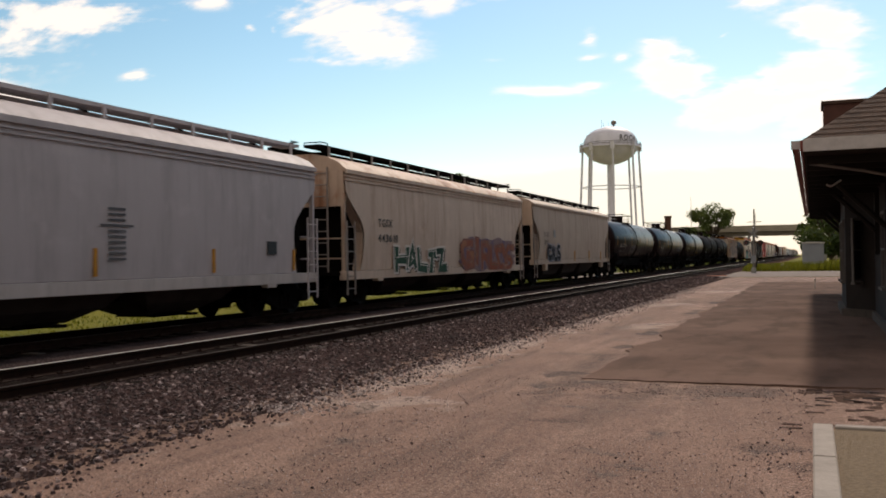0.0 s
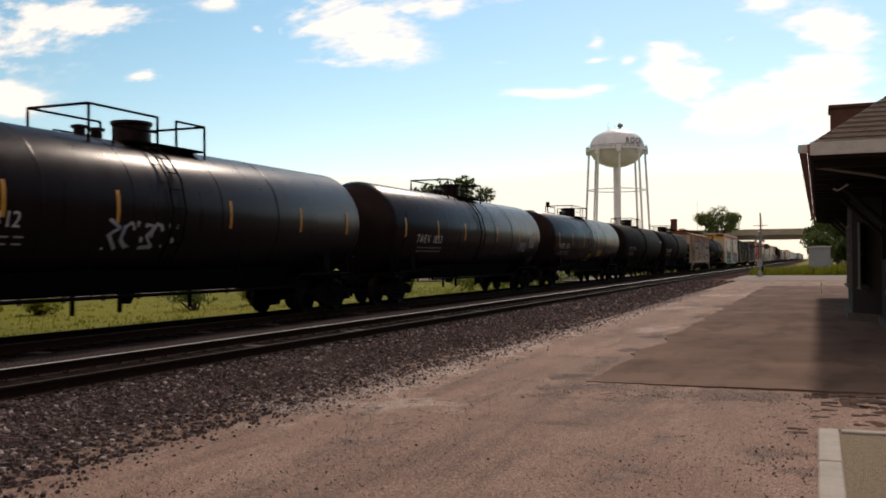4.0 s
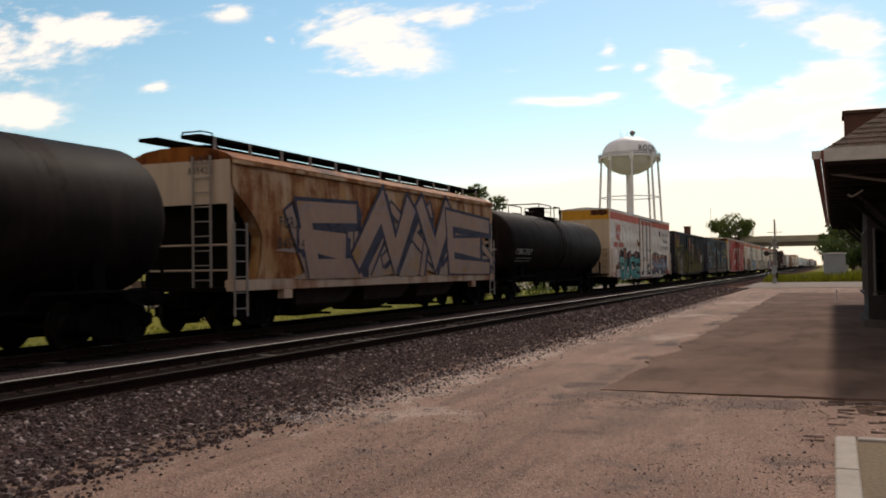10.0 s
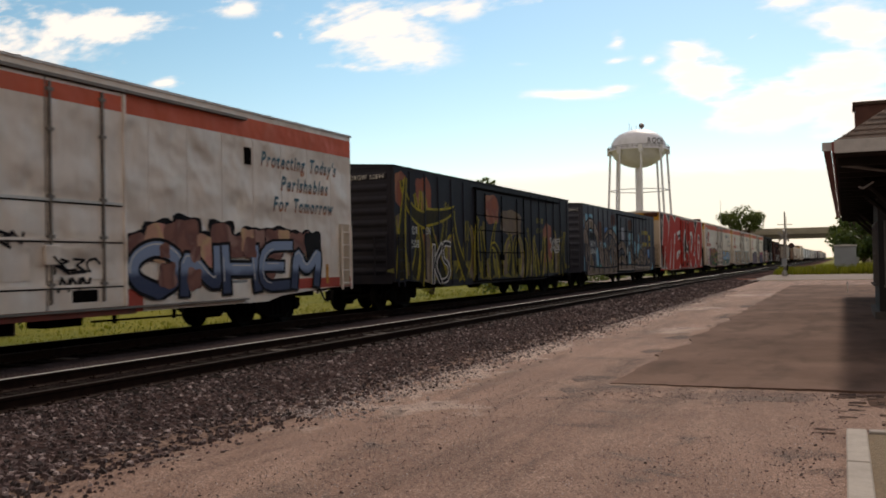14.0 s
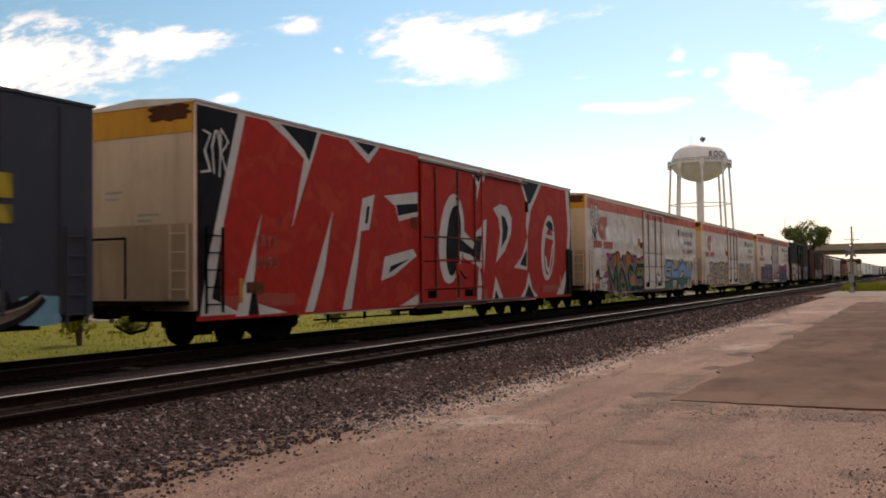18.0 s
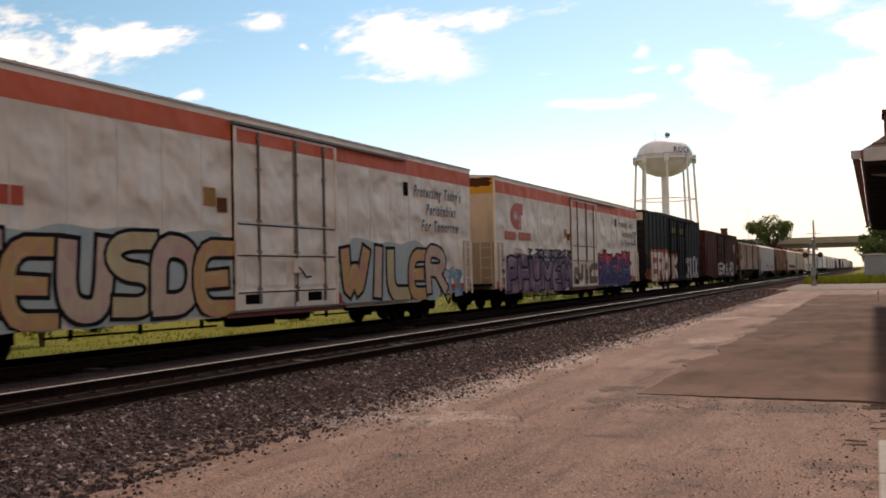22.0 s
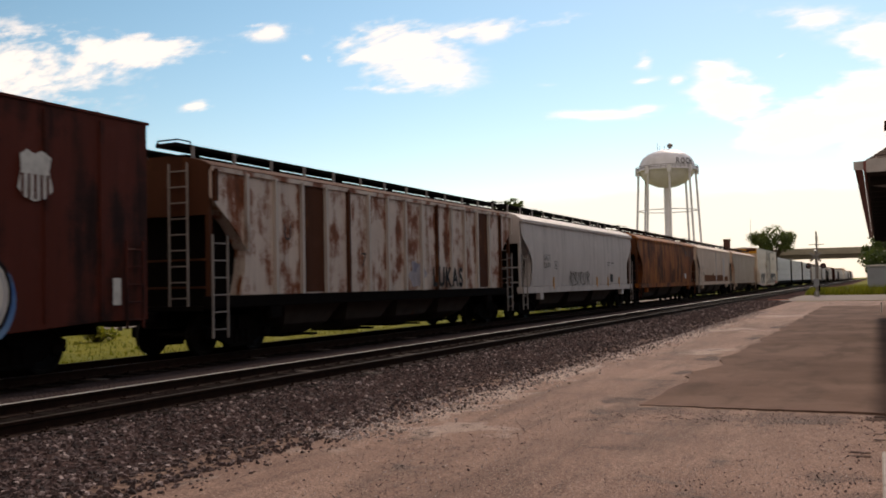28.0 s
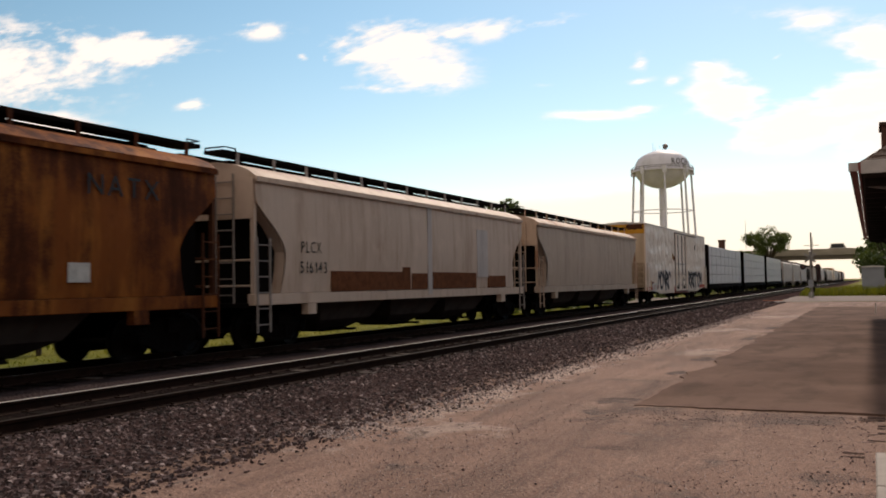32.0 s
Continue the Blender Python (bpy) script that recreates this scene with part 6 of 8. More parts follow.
def make_train():
    # grain and plastics hoppers at the head
    c = hopper("hopper_car", "smooth grey covered hopper car with faint markings", 4.6, 18.2, P_GREY, P_GREY, sill_paint=P_LIGHT, arch=0.5, eave=4.0, low=1.13, board_paint=P_GREY)
    tagged(part("data_block", bars(Geo(), 9.75, 0, [(0.12, 0.62, 2.5 - 0.11 * k, 0.05) if k != 3 else (-0.1, 0.85, 2.5 - 0.11 * k, 0.05) for k in range(10)], 1.606), GREY_DARK, c), kind="stuff")
    for y in (5.0, 9.5, 13.3, 16.85):
        part("reflector", Geo().box(1.56, 1.592, y, y + 0.09, 1.2, 1.75), YELLOW, c)
    part("data_panel", Geo().box(1.57, 1.6, 15.6, 15.6 + 0.42, 1.62, 1.95), BLACK_MARK, c)
    c = hopper("hopper_car", "beige covered hopper car with rust streaks and faded graffiti", 24.4, 18.2, P_BEIGE, P_BEIGE_RUST, sill_paint=P_BEIGE, low=1.13, eave=4.12, arch=0.54, ladder_paint=P_LADDER)
    part("reporting_mark", lettering(lettering(Geo(), "TGSX", 2.24, 2.5, 0.25, 1.05, 1.606, 0.025), "443610", 2.22, 2.02, 0.25, 1.5, 1.606, 0.025), BLACK_MARK, c)
    graffiti(c, 11, 3.6, 8.0, 0.98, 1.9, "forest", "white", text="HALTZ", wild=1.5, sharp=True, block="dark", pen=0.3, x=1.6)
    graffiti(c, 12, 9.9, 16.4, 0.98, 2.15, "rustred", "brown", ground="faded_violet", text="GIRLDS", x=1.598, wild=1.5, sharp=True, pen=0.26, shine_col="tan")
    c = hopper("hopper_car", "cream covered hopper car with black and white graffiti", 44.3, 18.5, P_CREAM, P_CREAM, sill_paint=P_CREAM, eave=4.12, low=1.36, ladder_paint=P_LADDER)
    graffiti(c, 13, 2.7, 5.2, 1.24, 2.1, "dark", "grey", text="CYUS", x=1.599, wild=0.9, sharp=True, block="dark", pen=0.34, lines=False)
    part("reporting_mark", lettering(lettering(Geo(), "TGSX", 1.95, 2.5, 0.26, 0.95, 1.598), "3090", 1.95, 2.12, 0.26, 0.9, 1.598), BLACK_MARK, c)
    for y in (8.6, 12.3, 15.7):
        part("reflector", Geo().box(1.56, 1.592, y, y + 0.09, 1.2, 1.8), YELLOW, c)
    part("data_panel", Geo().box(1.57, 1.598, 3.9, 4.3, 2.5, 2.9), GREY_MARK, c)
    # black tank cars
    c = tank("tank_car", "glossy black tank car with white reporting mark", 65.3, 16.8, P_TANK)
    tank_text(c, "TAEX 2812", 1.7, 2.08, 0.3, 2.3)
    graffiti_tank(c, 21, 6.2, 8.2, 1.7, 2.3, "grey")
    c = tank("tank_car", "glossy black tank car with sprayed tag and placards", 84.8, 16.9, P_TANK)
    tank_text(c, "TAEX 1853", 1.7, 2.08, 0.3, 2.3)
    graffiti_tank(c, 22, 13.6, 14.6, 1.85, 2.25, "grey")
    part("data_panel", on_shell(bars(Geo(), 0, 0, [(15.1, 15.9, 2.05 + 0.11 * k, 0.07) for k in range(5)], 0), 1.55, 2.57), GREY_MARK, c)
    for y in (15.7, 16.4):
        part("placard", on_shell(bars(Geo(), 0, 0, [(y, y + 0.22, 1.28, 0.24)], 0), 1.55, 2.57), WHITE, c, "white and red warning placard")
        part("placard_print", on_shell(bars(Geo(), 0, 0, [(y + 0.05, y + 0.17, 1.34, 0.06)], 0), 1.554, 2.57), RED_MARK, c)
    c = tank("tank_car", "glossy black tank car with white reporting mark", 104.8, 16.7, P_TANK)
    tank_text(c, "TAEX 1833", 0.75, 2.05, 0.3, 2.3)
    for y, z, w, h in ((8.1, 1.36, 0.75, 0.5), (10.5, 1.64, 0.85, 0.34)):
        part("yellow_sticker", shell_patch(y, y + w, z, z + h, 0.12), SPRAY["yellow"], c, "yellow sticker with faded print")
    for y, z, w, rows in ((8.3, 2.0, 0.8, 5), (9.0, 2.62, 0.45, 2), (15.2, 1.95, 0.7, 8)):
        part("data_block", on_shell(bars(Geo(), 0, 0, [(y, y + w * (0.7 + 0.3 * (k % 2)), z + 0.075 * k, 0.035) for k in range(rows)], 0), 1.55, 2.57), GREY_MARK, c)
    c = tank("tank_car", "dusty dull black tank car with faded marks", 124.3, 15.7, P_TANK_DULL, ticks=False)
    tank_text(c, "TCBX 231149", 1.0, 2.1, 0.28, 2.8, GREY_MARK)
    c = tank("tank_car", "dusty dull black tank car with white reporting mark", 142.6, 15.6, P_TANK_DULL, ticks=False)
    tank_text(c, "TCBX 231250", 0.9, 2.08, 0.3, 2.75)
    part("reporting_mark", on_head(lettering(Geo(), "TCBX 231250", -0.95, 3.1, 0.15, 1.2, 0, end=True)), WHITE, c)
    part("fine_print", on_head(bars(Geo(), -0.85, 2.95, [(0, 0.8, 0, 0.05), (0, 0.5, -0.12, 0.05)], 0, end=True)), GREY_MARK, c)
    part("data_block", on_head(bars(Geo(), 0.42, 2.85, [(0.14 * k, 0.14 * k + 0.1, 0, 0.16) for k in range(6)], 0, end=True)), WHITE, c)
    # rusty orange hopper with lilac lettering
    c = hopper("hopper_car", "faded orange covered hopper with lilac and blue graffiti", 160.5, 18.0, P_ORANGE, P_RUST, sill_paint=P_BEIGE_RUST, eave=4.08, arch=0.36, low=1.28, end_paint=P_CREAM, ladder_paint=P_LADDER)
    part("painted_ground", blob_patch(Geo(), random.Random(5), 3.4, 16.9, 1.3, 2.75, 1.6045, 17, 0.5), SPRAY["wash"], c)
    graffiti(c, 38, 2.4, 17.2, 1.28, 3.3, "lilac", "slate", text="KWXMS", x=1.6035, wild=1.5, sharp=True, block="slate", lines=False, pen=0.17, tilt=-0.15)
    graffiti(c, 31, 2.9, 17.0, 1.28, 3.6, "lilac", "slate", text="ENVE", x=1.6185, wild=1.3, sharp=True, block="slate", lines=False, pen=0.31, tilt=0.12)
    part("reporting_mark", lettering(lettering(Geo(), "FURX", 0.35, 4.02, 0.17, 0.62, 0.072, end=True), "845424", 0.32, 3.76, 0.17, 0.7, 0.072, end=True), BLACK_MARK, c)
    part("reporting_mark", lettering(lettering(Geo(), "FURX", 1.95, 2.55, 0.3, 1.0, 1.63), "845424", 1.9, 2.02, 0.3, 1.25, 1.63), BLACK_MARK, c)
    c = tank("tank_car", "dusty dull black tank car with faded marks", 181.2, 16.5, P_TANK_DULL, ticks=False)
    tank_text(c, "TCBX 27027", 0.35, 2.07, 0.27, 2.35)
    # insulated cars and boxcars
    c = reefer(200.1, "white refrigerator car with teal graffiti along the bottom")
    part("painted_ground", blob_patch(Geo(), random.Random(41), 1.5, 3.4, 0.7, 1.7, 1.578, 7, 0.5), SPRAY["brown"], c)
    graffiti(c, 42, 2.6, 9.3, 0.68, 2.12, "teal", "dark", text="DUCE", wild=0.7, sharp=True, block="dark", pen=0.28, x=1.592, puffs=("brown", "dark", "rustred"))
    graffiti(c, 43, 13.9, 21.0, 0.85, 2.05, "navy", "dark", text="ONHEM", wild=0.5, x=1.592, puffs=("brown", "pink", "brown"), spot="brown")
    for a, b, z in ((10.3, 11.2, 1.85), (11.9, 12.9, 1.4), (12.0, 12.7, 1.05)):
        tagged(part("painted_tag", strokes(Geo(), random.Random(int(a * 9)), a, b, z, z + 0.28, 1.648, 3, 0.05), SPRAY["dark"], c), kind="stuff")
    c = boxcar(225.5, 20.0, 4.52, P_DARKBLUE, "dark blue boxcar overgrown with yellow and brown graffiti", (6.9, 12.6))
    rng = random.Random(51)
    for a, b, z0, z1, col in ((0.1, 19.6, 0.92, 1.55, "olive"), (0.15, 1.0, 3.3, 4.35, "rustred"), (1.7, 2.9, 3.0, 4.3, "rustred"), (2.0, 3.3, 1.0, 2.5, "rustred"), (15.6, 16.9, 1.4, 3.2, "rustred"), (17.3, 18.2, 1.0, 1.9, "oxide")):
        part("painted_field", blob_patch(Geo(), rng, a, b, z0, z1, 1.5735 if b < 19 else 1.5725, 6, 0.2), SPRAY[col], c)
    for a, b, z0, z1, col in ((7.9, 9.4, 3.0, 4.1, "rustred"), (9.7, 12.2, 2.6, 3.6, "tan"), (7.2, 12.4, 0.85, 1.6, "olive")):
        part("painted_field", blob_patch(Geo(), rng, a, b, z0, z1, 1.6275 if z0 > 1 else 1.6265, 6, 0.2), SPRAY[col], c)
    for k in range(30):
        foot = 0.7 + 18.2 * k / 29 + rng.uniform(-.2, .2)
        on_door = 6.9 < foot < 12.6
        tip = min(19.4, max(0.3, foot + rng.uniform(-1.3, 1.0)))
        tip = min(12.4, max(7.1, tip)) if on_door else tip if not 6.4 < tip < 13.0 else foot
        high = (2.2, 3.9) if foot < 6 else (1.9, 3.2)
        limb = (foot, rng.uniform(.8, 1.1), (foot + tip) / 2 + rng.uniform(-.7, .7), rng.uniform(1.6, 2.6), tip, rng.uniform(*high), rng.uniform(.35, .6), rng.uniform(.03, .2))
        sprayed_limb(c, limb, (1.6285 if on_door else 1.5745) + 0.0011 * (k % 12), "acid" if k % 4 else "olive", "soot" if k % 3 else "tan", None if k % 2 else "acid", 0.065)
    for k, q in enumerate(((0.6, 4.1, 1.0, 2.9, 2.6, 2.9, .12, .5), (2.4, 3.0, 4.2, 3.1, 4.9, 3.4, .5, .1), (0.5, 1.0, 0.5, 2.4, 0.9, 4.2, .7, .05), (4.8, 3.3, 4.7, 2.2, 6.0, 1.0, .1, .5))):
        sprayed_limb(c, q, 1.589 + 0.0011 * k, "acid", "soot", None, 0.08)
    graffiti(c, 53, 2.9, 4.4, 0.8, 2.2, "dark", "white", text="KS", wild=0.6, pen=0.16, x=1.606)
    graffiti(c, 54, 16.6, 18.2, 1.9, 2.5, "dark", "white", text="XS", wild=0.6, pen=0.16, x=1.6)
    part("reporting_mark", lettering(lettering(lettering(Geo(), "DR", 1.3, 2.42, 0.27, 0.42, 1.605), "GW", 2.35, 2.42, 0.27, 0.42, 1.605), "508", 1.25, 1.98, 0.27, 0.55, 1.605), WHITE, c)
    part("reporting_mark", lettering(Geo(), "DRGW 50894", 0.1, 4.12, 0.15, 1.2, -0.055, end=True), WHITE, c)
    for a, z in ((14.6, 3.2), (14.95, 3.2), (15.3, 3.2), (14.6, 2.75), (14.95, 2.75), (15.3, 2.75)):
        part("owner_name_bar", bars(Geo(), a, z, [(0, 0.26, 0, 0.24)], 1.5745), SPRAY["olive"], c)
    c = boxcar(248.2, 20.3, 4.52, P_SLATE, "slate blue boxcar with brown and sky blue graffiti", (8.1, 12.8))
    for a, b, z0, z1, col in ((0.3, 2.3, 3.1, 4.0, "sky"), (0.15, 0.6, 2.5, 3.4, "blue"), (2.9, 3.6, 1.2, 2.2, "sky"), (5.6, 6.6, 0.9, 1.7, "sky"), (9.4, 10.6, 2.6, 3.6, "grey"), (10.9, 12.2, 2.6, 3.6, "blue"), (14.2, 16.0, 1.2, 2.6, "sky"), (3.3, 4.2, 2.5, 3.7, "oxide"), (13.0, 13.6, 1.9, 2.7, "sky"), (6.6, 7.7, 3.5, 4.2, "oxide"), (4.35, 5.2, 1.9, 2.5, "sky"), (6.7, 7.5, 1.4, 2.1, "sky"), (6.9, 8.0, 2.9, 3.6, "sky"), (3.75, 4.2, 2.0, 2.6, "palesky"), (5.0, 5.7, 2.9, 3.4, "blue"), (13.0, 13.5, 0.8, 1.4, "sky"), (17.7, 18.5, 1.5, 2.2, "blue"), (17.4, 18.3, 2.2, 2.38, "oxide"), (1.4, 2.9, 2.62, 3.0, "dark"), (3.0, 5.0, 0.72, 1.25, "teal"), (1.5, 2.2, 1.2, 1.7, "sky"), (0.2, 0.6, 0.9, 1.7, "sky"), (18.8, 19.6, 0.75, 1.25, "sky"), (14.6, 15.1, 2.7, 3.2, "sky"), (16.9, 17.3, 2.9, 3.7, "oxide")):
        part("painted_field", blob_patch(Geo(), random.Random(int(a * 10)), a, b, z0, z1, 1.5725, 6, 0.2), SPRAY[col], c)
    tips = ((0.2, 2.6, 1.5, 4.4, 3.4, 2.7, .5, .45), (3.2, 2.8, 3.7, 1.8, 5.2, 0.85, .35, .8), (0.45, 2.7, 0.7, 1.7, 1.2, 0.8, .3, .45), (2.3, 0.78, 0.9, 2.0, 0.4, 4.0, .95, .06),
            (4.6, 2.6, 6.4, 3.75, 8.0, 2.6, .12, .4), (5.0, .8, 3.95, 2.0, 4.35, 3.4, .65, .05), (6.3, .8, 5.5, 2.0, 6.0, 3.6, .65, .05), (5.0, 2.1, 5.5, 2.0, 5.9, 1.1, .12, .4), (7.8, .8, 7.1, 1.9, 7.3, 2.8, .7, .15), (6.9, 2.2, 7.2, 1.5, 7.6, 0.8, .1, .4), (5.4, .8, 5.1, 1.6, 4.7, 2.3, .35, .1), (6.9, .8, 6.6, 1.9, 6.9, 2.9, .5, .1), (5.6, 2.3, 6.2, 1.9, 6.6, 2.7, .3, .1), (7.3, 2.0, 7.8, 2.6, 8.0, 1.2, .2, .4),
            (1.2, .88, 4.0, .72, 8.0, .86, .5, .35), (13.7, .8, 13.9, 2.0, 13.6, 2.9, .5, .06), (14.3, 1.0, 14.9, 2.9, 16.6, 1.0, .45, .4), (14.9, .9, 15.4, 2.0, 15.6, .9, .3, .3), (15.2, 1.5, 16.0, 1.6, 16.2, .9, .25, .25), (13.2, 1.1, 13.6, 1.7, 14.4, 1.2, .2, .3), (16.4, 2.0, 15.2, 2.4, 14.8, 3.3, .18, .14), (16.6, .9, 16.0, 1.8, 16.5, 2.6, .4, .05),
            (16.7, 1.2, 17.2, 2.4, 17.7, 1.2, .26, .26), (17.5, 1.0, 18.2, 1.9, 18.5, .9, .25, .2), (13.0, .86, 15.5, .76, 18.4, .9, .5, .3), (17.6, .9, 18.7, .8, 19.2, 1.25, .3, .05))
    for a, b, z0, z1, col in ((8.9, 9.9, 2.6, 3.5, "grey"), (11.0, 12.3, 3.35, 4.05, "oxide"), (11.2, 12.4, 2.45, 3.2, "sky"), (10.55, 10.95, 1.6, 2.3, "palesky"), (11.1, 11.8, 1.1, 2.0, "sky"), (9.3, 10.2, 0.9, 1.25, "palesky")):
        part("painted_field", blob_patch(Geo(), random.Random(int(a * 10)), a, b, z0, z1, 1.638, 6, 0.2), SPRAY[col], c)
    for k, q in enumerate(tips):
        sprayed_limb(c, q, 1.5735 + 0.0011 * k)
    for k, q in enumerate(((8.2, 2.2, 10.2, 3.0, 10.4, 1.2, .3, .55), (8.2, 1.3, 9.4, 2.0, 10.4, 0.95, .3, .5), (12.4, .9, 11.6, 2.2, 12.1, 3.6, .75, .08), (8.2, 1.0, 10.5, .95, 12.7, .98, .3, .3))):
        sprayed_limb(c, q, 1.644 + 0.0011 * k)
    marks = [(15.6 + k * 0.36, 3.2, 0.27, 0.27) for k in range(6)] + [(15.9 + k * 0.36, 2.4, 0.27, 0.27) for k in range(4)]
    for a, z, w, t in marks + [(18.0, 2.8, .28, .4), (18.36, 2.8, .28, .4), (18.0, 2.4, .28, .3), (18.36, 2.4, .28, .3)]:
        part("owner_name_bar", bars(Geo(), a, z, [(0, w, 0, t)], 1.607), SPRAY["yellow"], c)
    part("reporting_mark", lettering(lettering(Geo(), "DRGW", 1.5, 2.25, 0.3, 1.05, 1.6075), "50865", 1.45, 1.85, 0.3, 1.3, 1.6075), WHITE, c)
    part("reporting_mark", lettering(Geo(), "DRGW 50865", 0.1, 4.12, 0.16, 1.25, -0.055, end=True), WHITE, c)
    c = reefer(271.1, "refrigerator car covered in huge red, white and black letters", red_side=True)
    part("painted_ground", Geo().box(1.5705, 1.5745, 0.02, 9.4, 0.65, 5.0).box(1.5705, 1.5745, 13.7, 22.72, 0.65, 5.0), SPRAY["red"], c, "sprayed red ground over the whole side")
    mecro(c)
    c = reefer(296.0, "white refrigerator car with purple, green and blue graffiti", "6233")
    part("painted_ground", blob_patch(Geo(), random.Random(8), 3.0, 9.2, 1.0, 2.45, 1.5775, 11, 0.5), SPRAY["magenta"], c)
    graffiti(c, 81, 3.0, 9.3, 0.70, 2.15, "plum", "lime", ground="magenta", text="MACS", wild=1.3, sharp=True, block="dark", pen=0.22, x=1.592, puffs=("magenta", "brown", "orange"), shine_col="white")
    graffiti(c, 82, 13.9, 21.2, 0.70, 2.3, "skygreen", "dark", ground="cream", text="SHOW", wild=0.1, x=1.6, sharp=True, block="white", lines=False, pen=0.27, tilt=0.22)
    tagged(part("painted_tag", lettering(Geo(), "HO", 0.55, 3.75, 1.0, 1.05, 1.5795, 0.07, 0.3, random.Random(3)), SPRAY["dark"], c, "black outlined throw-up tag"), kind="stuff")
    tagged(part("painted_tag", lettering(Geo(), "HO", 0.57, 3.77, 0.96, 1.0, 1.5815, 0.015, 0.3, random.Random(3)), P_REEFER, c), kind="stuff")
    tagged(part("painted_tag", strokes(Geo(), random.Random(84), 0.65, 1.35, 3.0, 3.7, 1.5795, 2, 0.08), SPRAY["dark"], c), kind="stuff")
    part("painted_tag", blob_patch(Geo(), random.Random(85), 1.2, 1.75, 1.42, 1.75, 1.5795, 5, 0.8), SPRAY["dark"], c)
    c = reefer(321.0, "white refrigerator car with pale pink and yellow graffiti")
    graffiti(c, 91, 2.2, 9.4, 0.68, 2.3, ("palepink", "peach", "palepink", "cream"), "dark", ground="palesky", text="SEUSDE", wild=0.55, pen=0.28, x=1.585, shine_col="cream")
    graffiti(c, 92, 14.0, 20.4, 0.72, 2.3, ("peach", "palepink", "cream"), "dark", ground="palesky", text="WILER", wild=0.5, pen=0.27, x=1.6, shine_col="cream")
    graffiti(c, 93, 20.4, 21.8, 0.8, 1.6, "sky", "grey", count=3, thick=0.16)
    c = reefer(346.1, "white refrigerator car with purple graffiti along the bottom")
    graffiti(c, 101, 1.0, 9.3, 0.66, 2.1, "purple", "dark", ground="purple", text="PHUMEM", wild=0.5, pen=0.27, x=1.59, shine_col="grey")
    graffiti(c, 102, 13.7, 20.6, 0.66, 2.1, "indigo", "plum", ground="indigo", text="2MSAH", wild=0.18, x=1.6, puffs=("red", "magenta"), shine_col="sky")
    graffiti(c, 103, 4.6, 9.3, 1.95, 2.35, "grey", "dark", count=8, thick=0.09, x=1.59)
    tagged(part("painted_tag", strokes(Geo(), random.Random(88), 21.5, 22.5, 2.9, 3.75, 1.58, 3, 0.09), SPRAY["dark"], c), kind="stuff")
    graffiti(c, 104, 9.7, 13.5, 0.9, 1.8, "tan", "brown", text="NIC", wild=0.3, x=1.6475, shine_col="orange")
    part("painted_wave", strokes(Geo(), random.Random(89), 3.5, 9.3, 2.05, 2.45, 1.6, 9, 0.07), SPRAY["dark"], c)
    c = boxcar(370.9, 20.0, 5.14, P_CHARCOAL, "tall charcoal boxcar with big white and orange letters", (7.5, 13.05), 2)
    part("number_board", Geo().box(-1.5, 1.5, -0.07, -0.052, 4.55, 5.02), P_BEIGE, c)
    part("reporting_mark", lettering(Geo(), "COER 171161", -0.1, 4.65, 0.18, 1.4, -0.075, end=True), BLACK_MARK, c)
    part("painted_field", blob_patch(Geo(), random.Random(111), 0.08, 2.7, 0.9, 1.5, 1.573, 7, 0.5), SPRAY["orange"], c)
    graffiti(c, 112, 1.9, 7.3, 0.74, 2.6, "white", "red", text="ERO", wild=0.18, ground="rustred", halo="orange", sharp=True, pen=0.27, x=1.5745, lines=False)
    graffiti(c, 114, 7.55, 9.75, 0.82, 2.45, "white", "rustred", text="IK", wild=0.2, halo="orange", sharp=True, pen=0.25, x=1.648, lines=False)
    graffiti(c, 113, 13.3, 18.6, 0.8, 2.35, "grey", "white", text="CRUCK", wild=0.7, pen=0.17, x=1.5745, shine_col="sky")
    part("reporting_mark", lettering(lettering(Geo(), "CO", 0.95, 2.2, 0.24, 0.5, 1.612), "171", 0.95, 1.85, 0.24, 0.6, 1.612), SPRAY["yellow"], c)
    for y in (8.3, 11.2):
        part("yellow_sticker", Geo().box(1.626, 1.632, y, y + 1.1, 4.0, 4.4), SPRAY["olive"], c)
    c = boxcar(393.3, 20.0, 4.68, P_MAROON, "maroon boxcar with white graffiti and a pale shield", (6.4, 10.6), 1, 1.25)
    graffiti(c, 121, 6.5, 10.4, 0.85, 2.0, "white", "dark", text="GERM", wild=0.25, x=1.64)
    graffiti(c, 122, 12.0, 16.8, 0.75, 2.15, "white", "dark", text="BIRD", wild=0.35, block="blue", x=1.5745, shine_col="grey")
    sh = [(17.0, 3.75), (17.15, 3.85), (17.3, 3.78), (17.45, 3.85), (17.65, 3.75), (17.6, 3.5), (17.68, 3.2), (17.55, 3.05), (17.3, 2.98), (17.08, 3.05), (16.95, 3.2), (17.03, 3.5)][::-1]
    part("shield_emblem", Geo().prism(sh, "x", 1.608, 1.612), WHITE, c, "white shield emblem")
    g = Geo()
    for k in range(5):
        bars(g, 17.02 + k * 0.13, 3.02, [(0, 0.06, 0, 0.42)], 1.6135)
    part("shield_stripes", g, P_MAROON, c)
    part("data_panel", Geo().box(1.608, 1.614, 19.05, 19.25, 1.2, 1.7), WHITE, c)
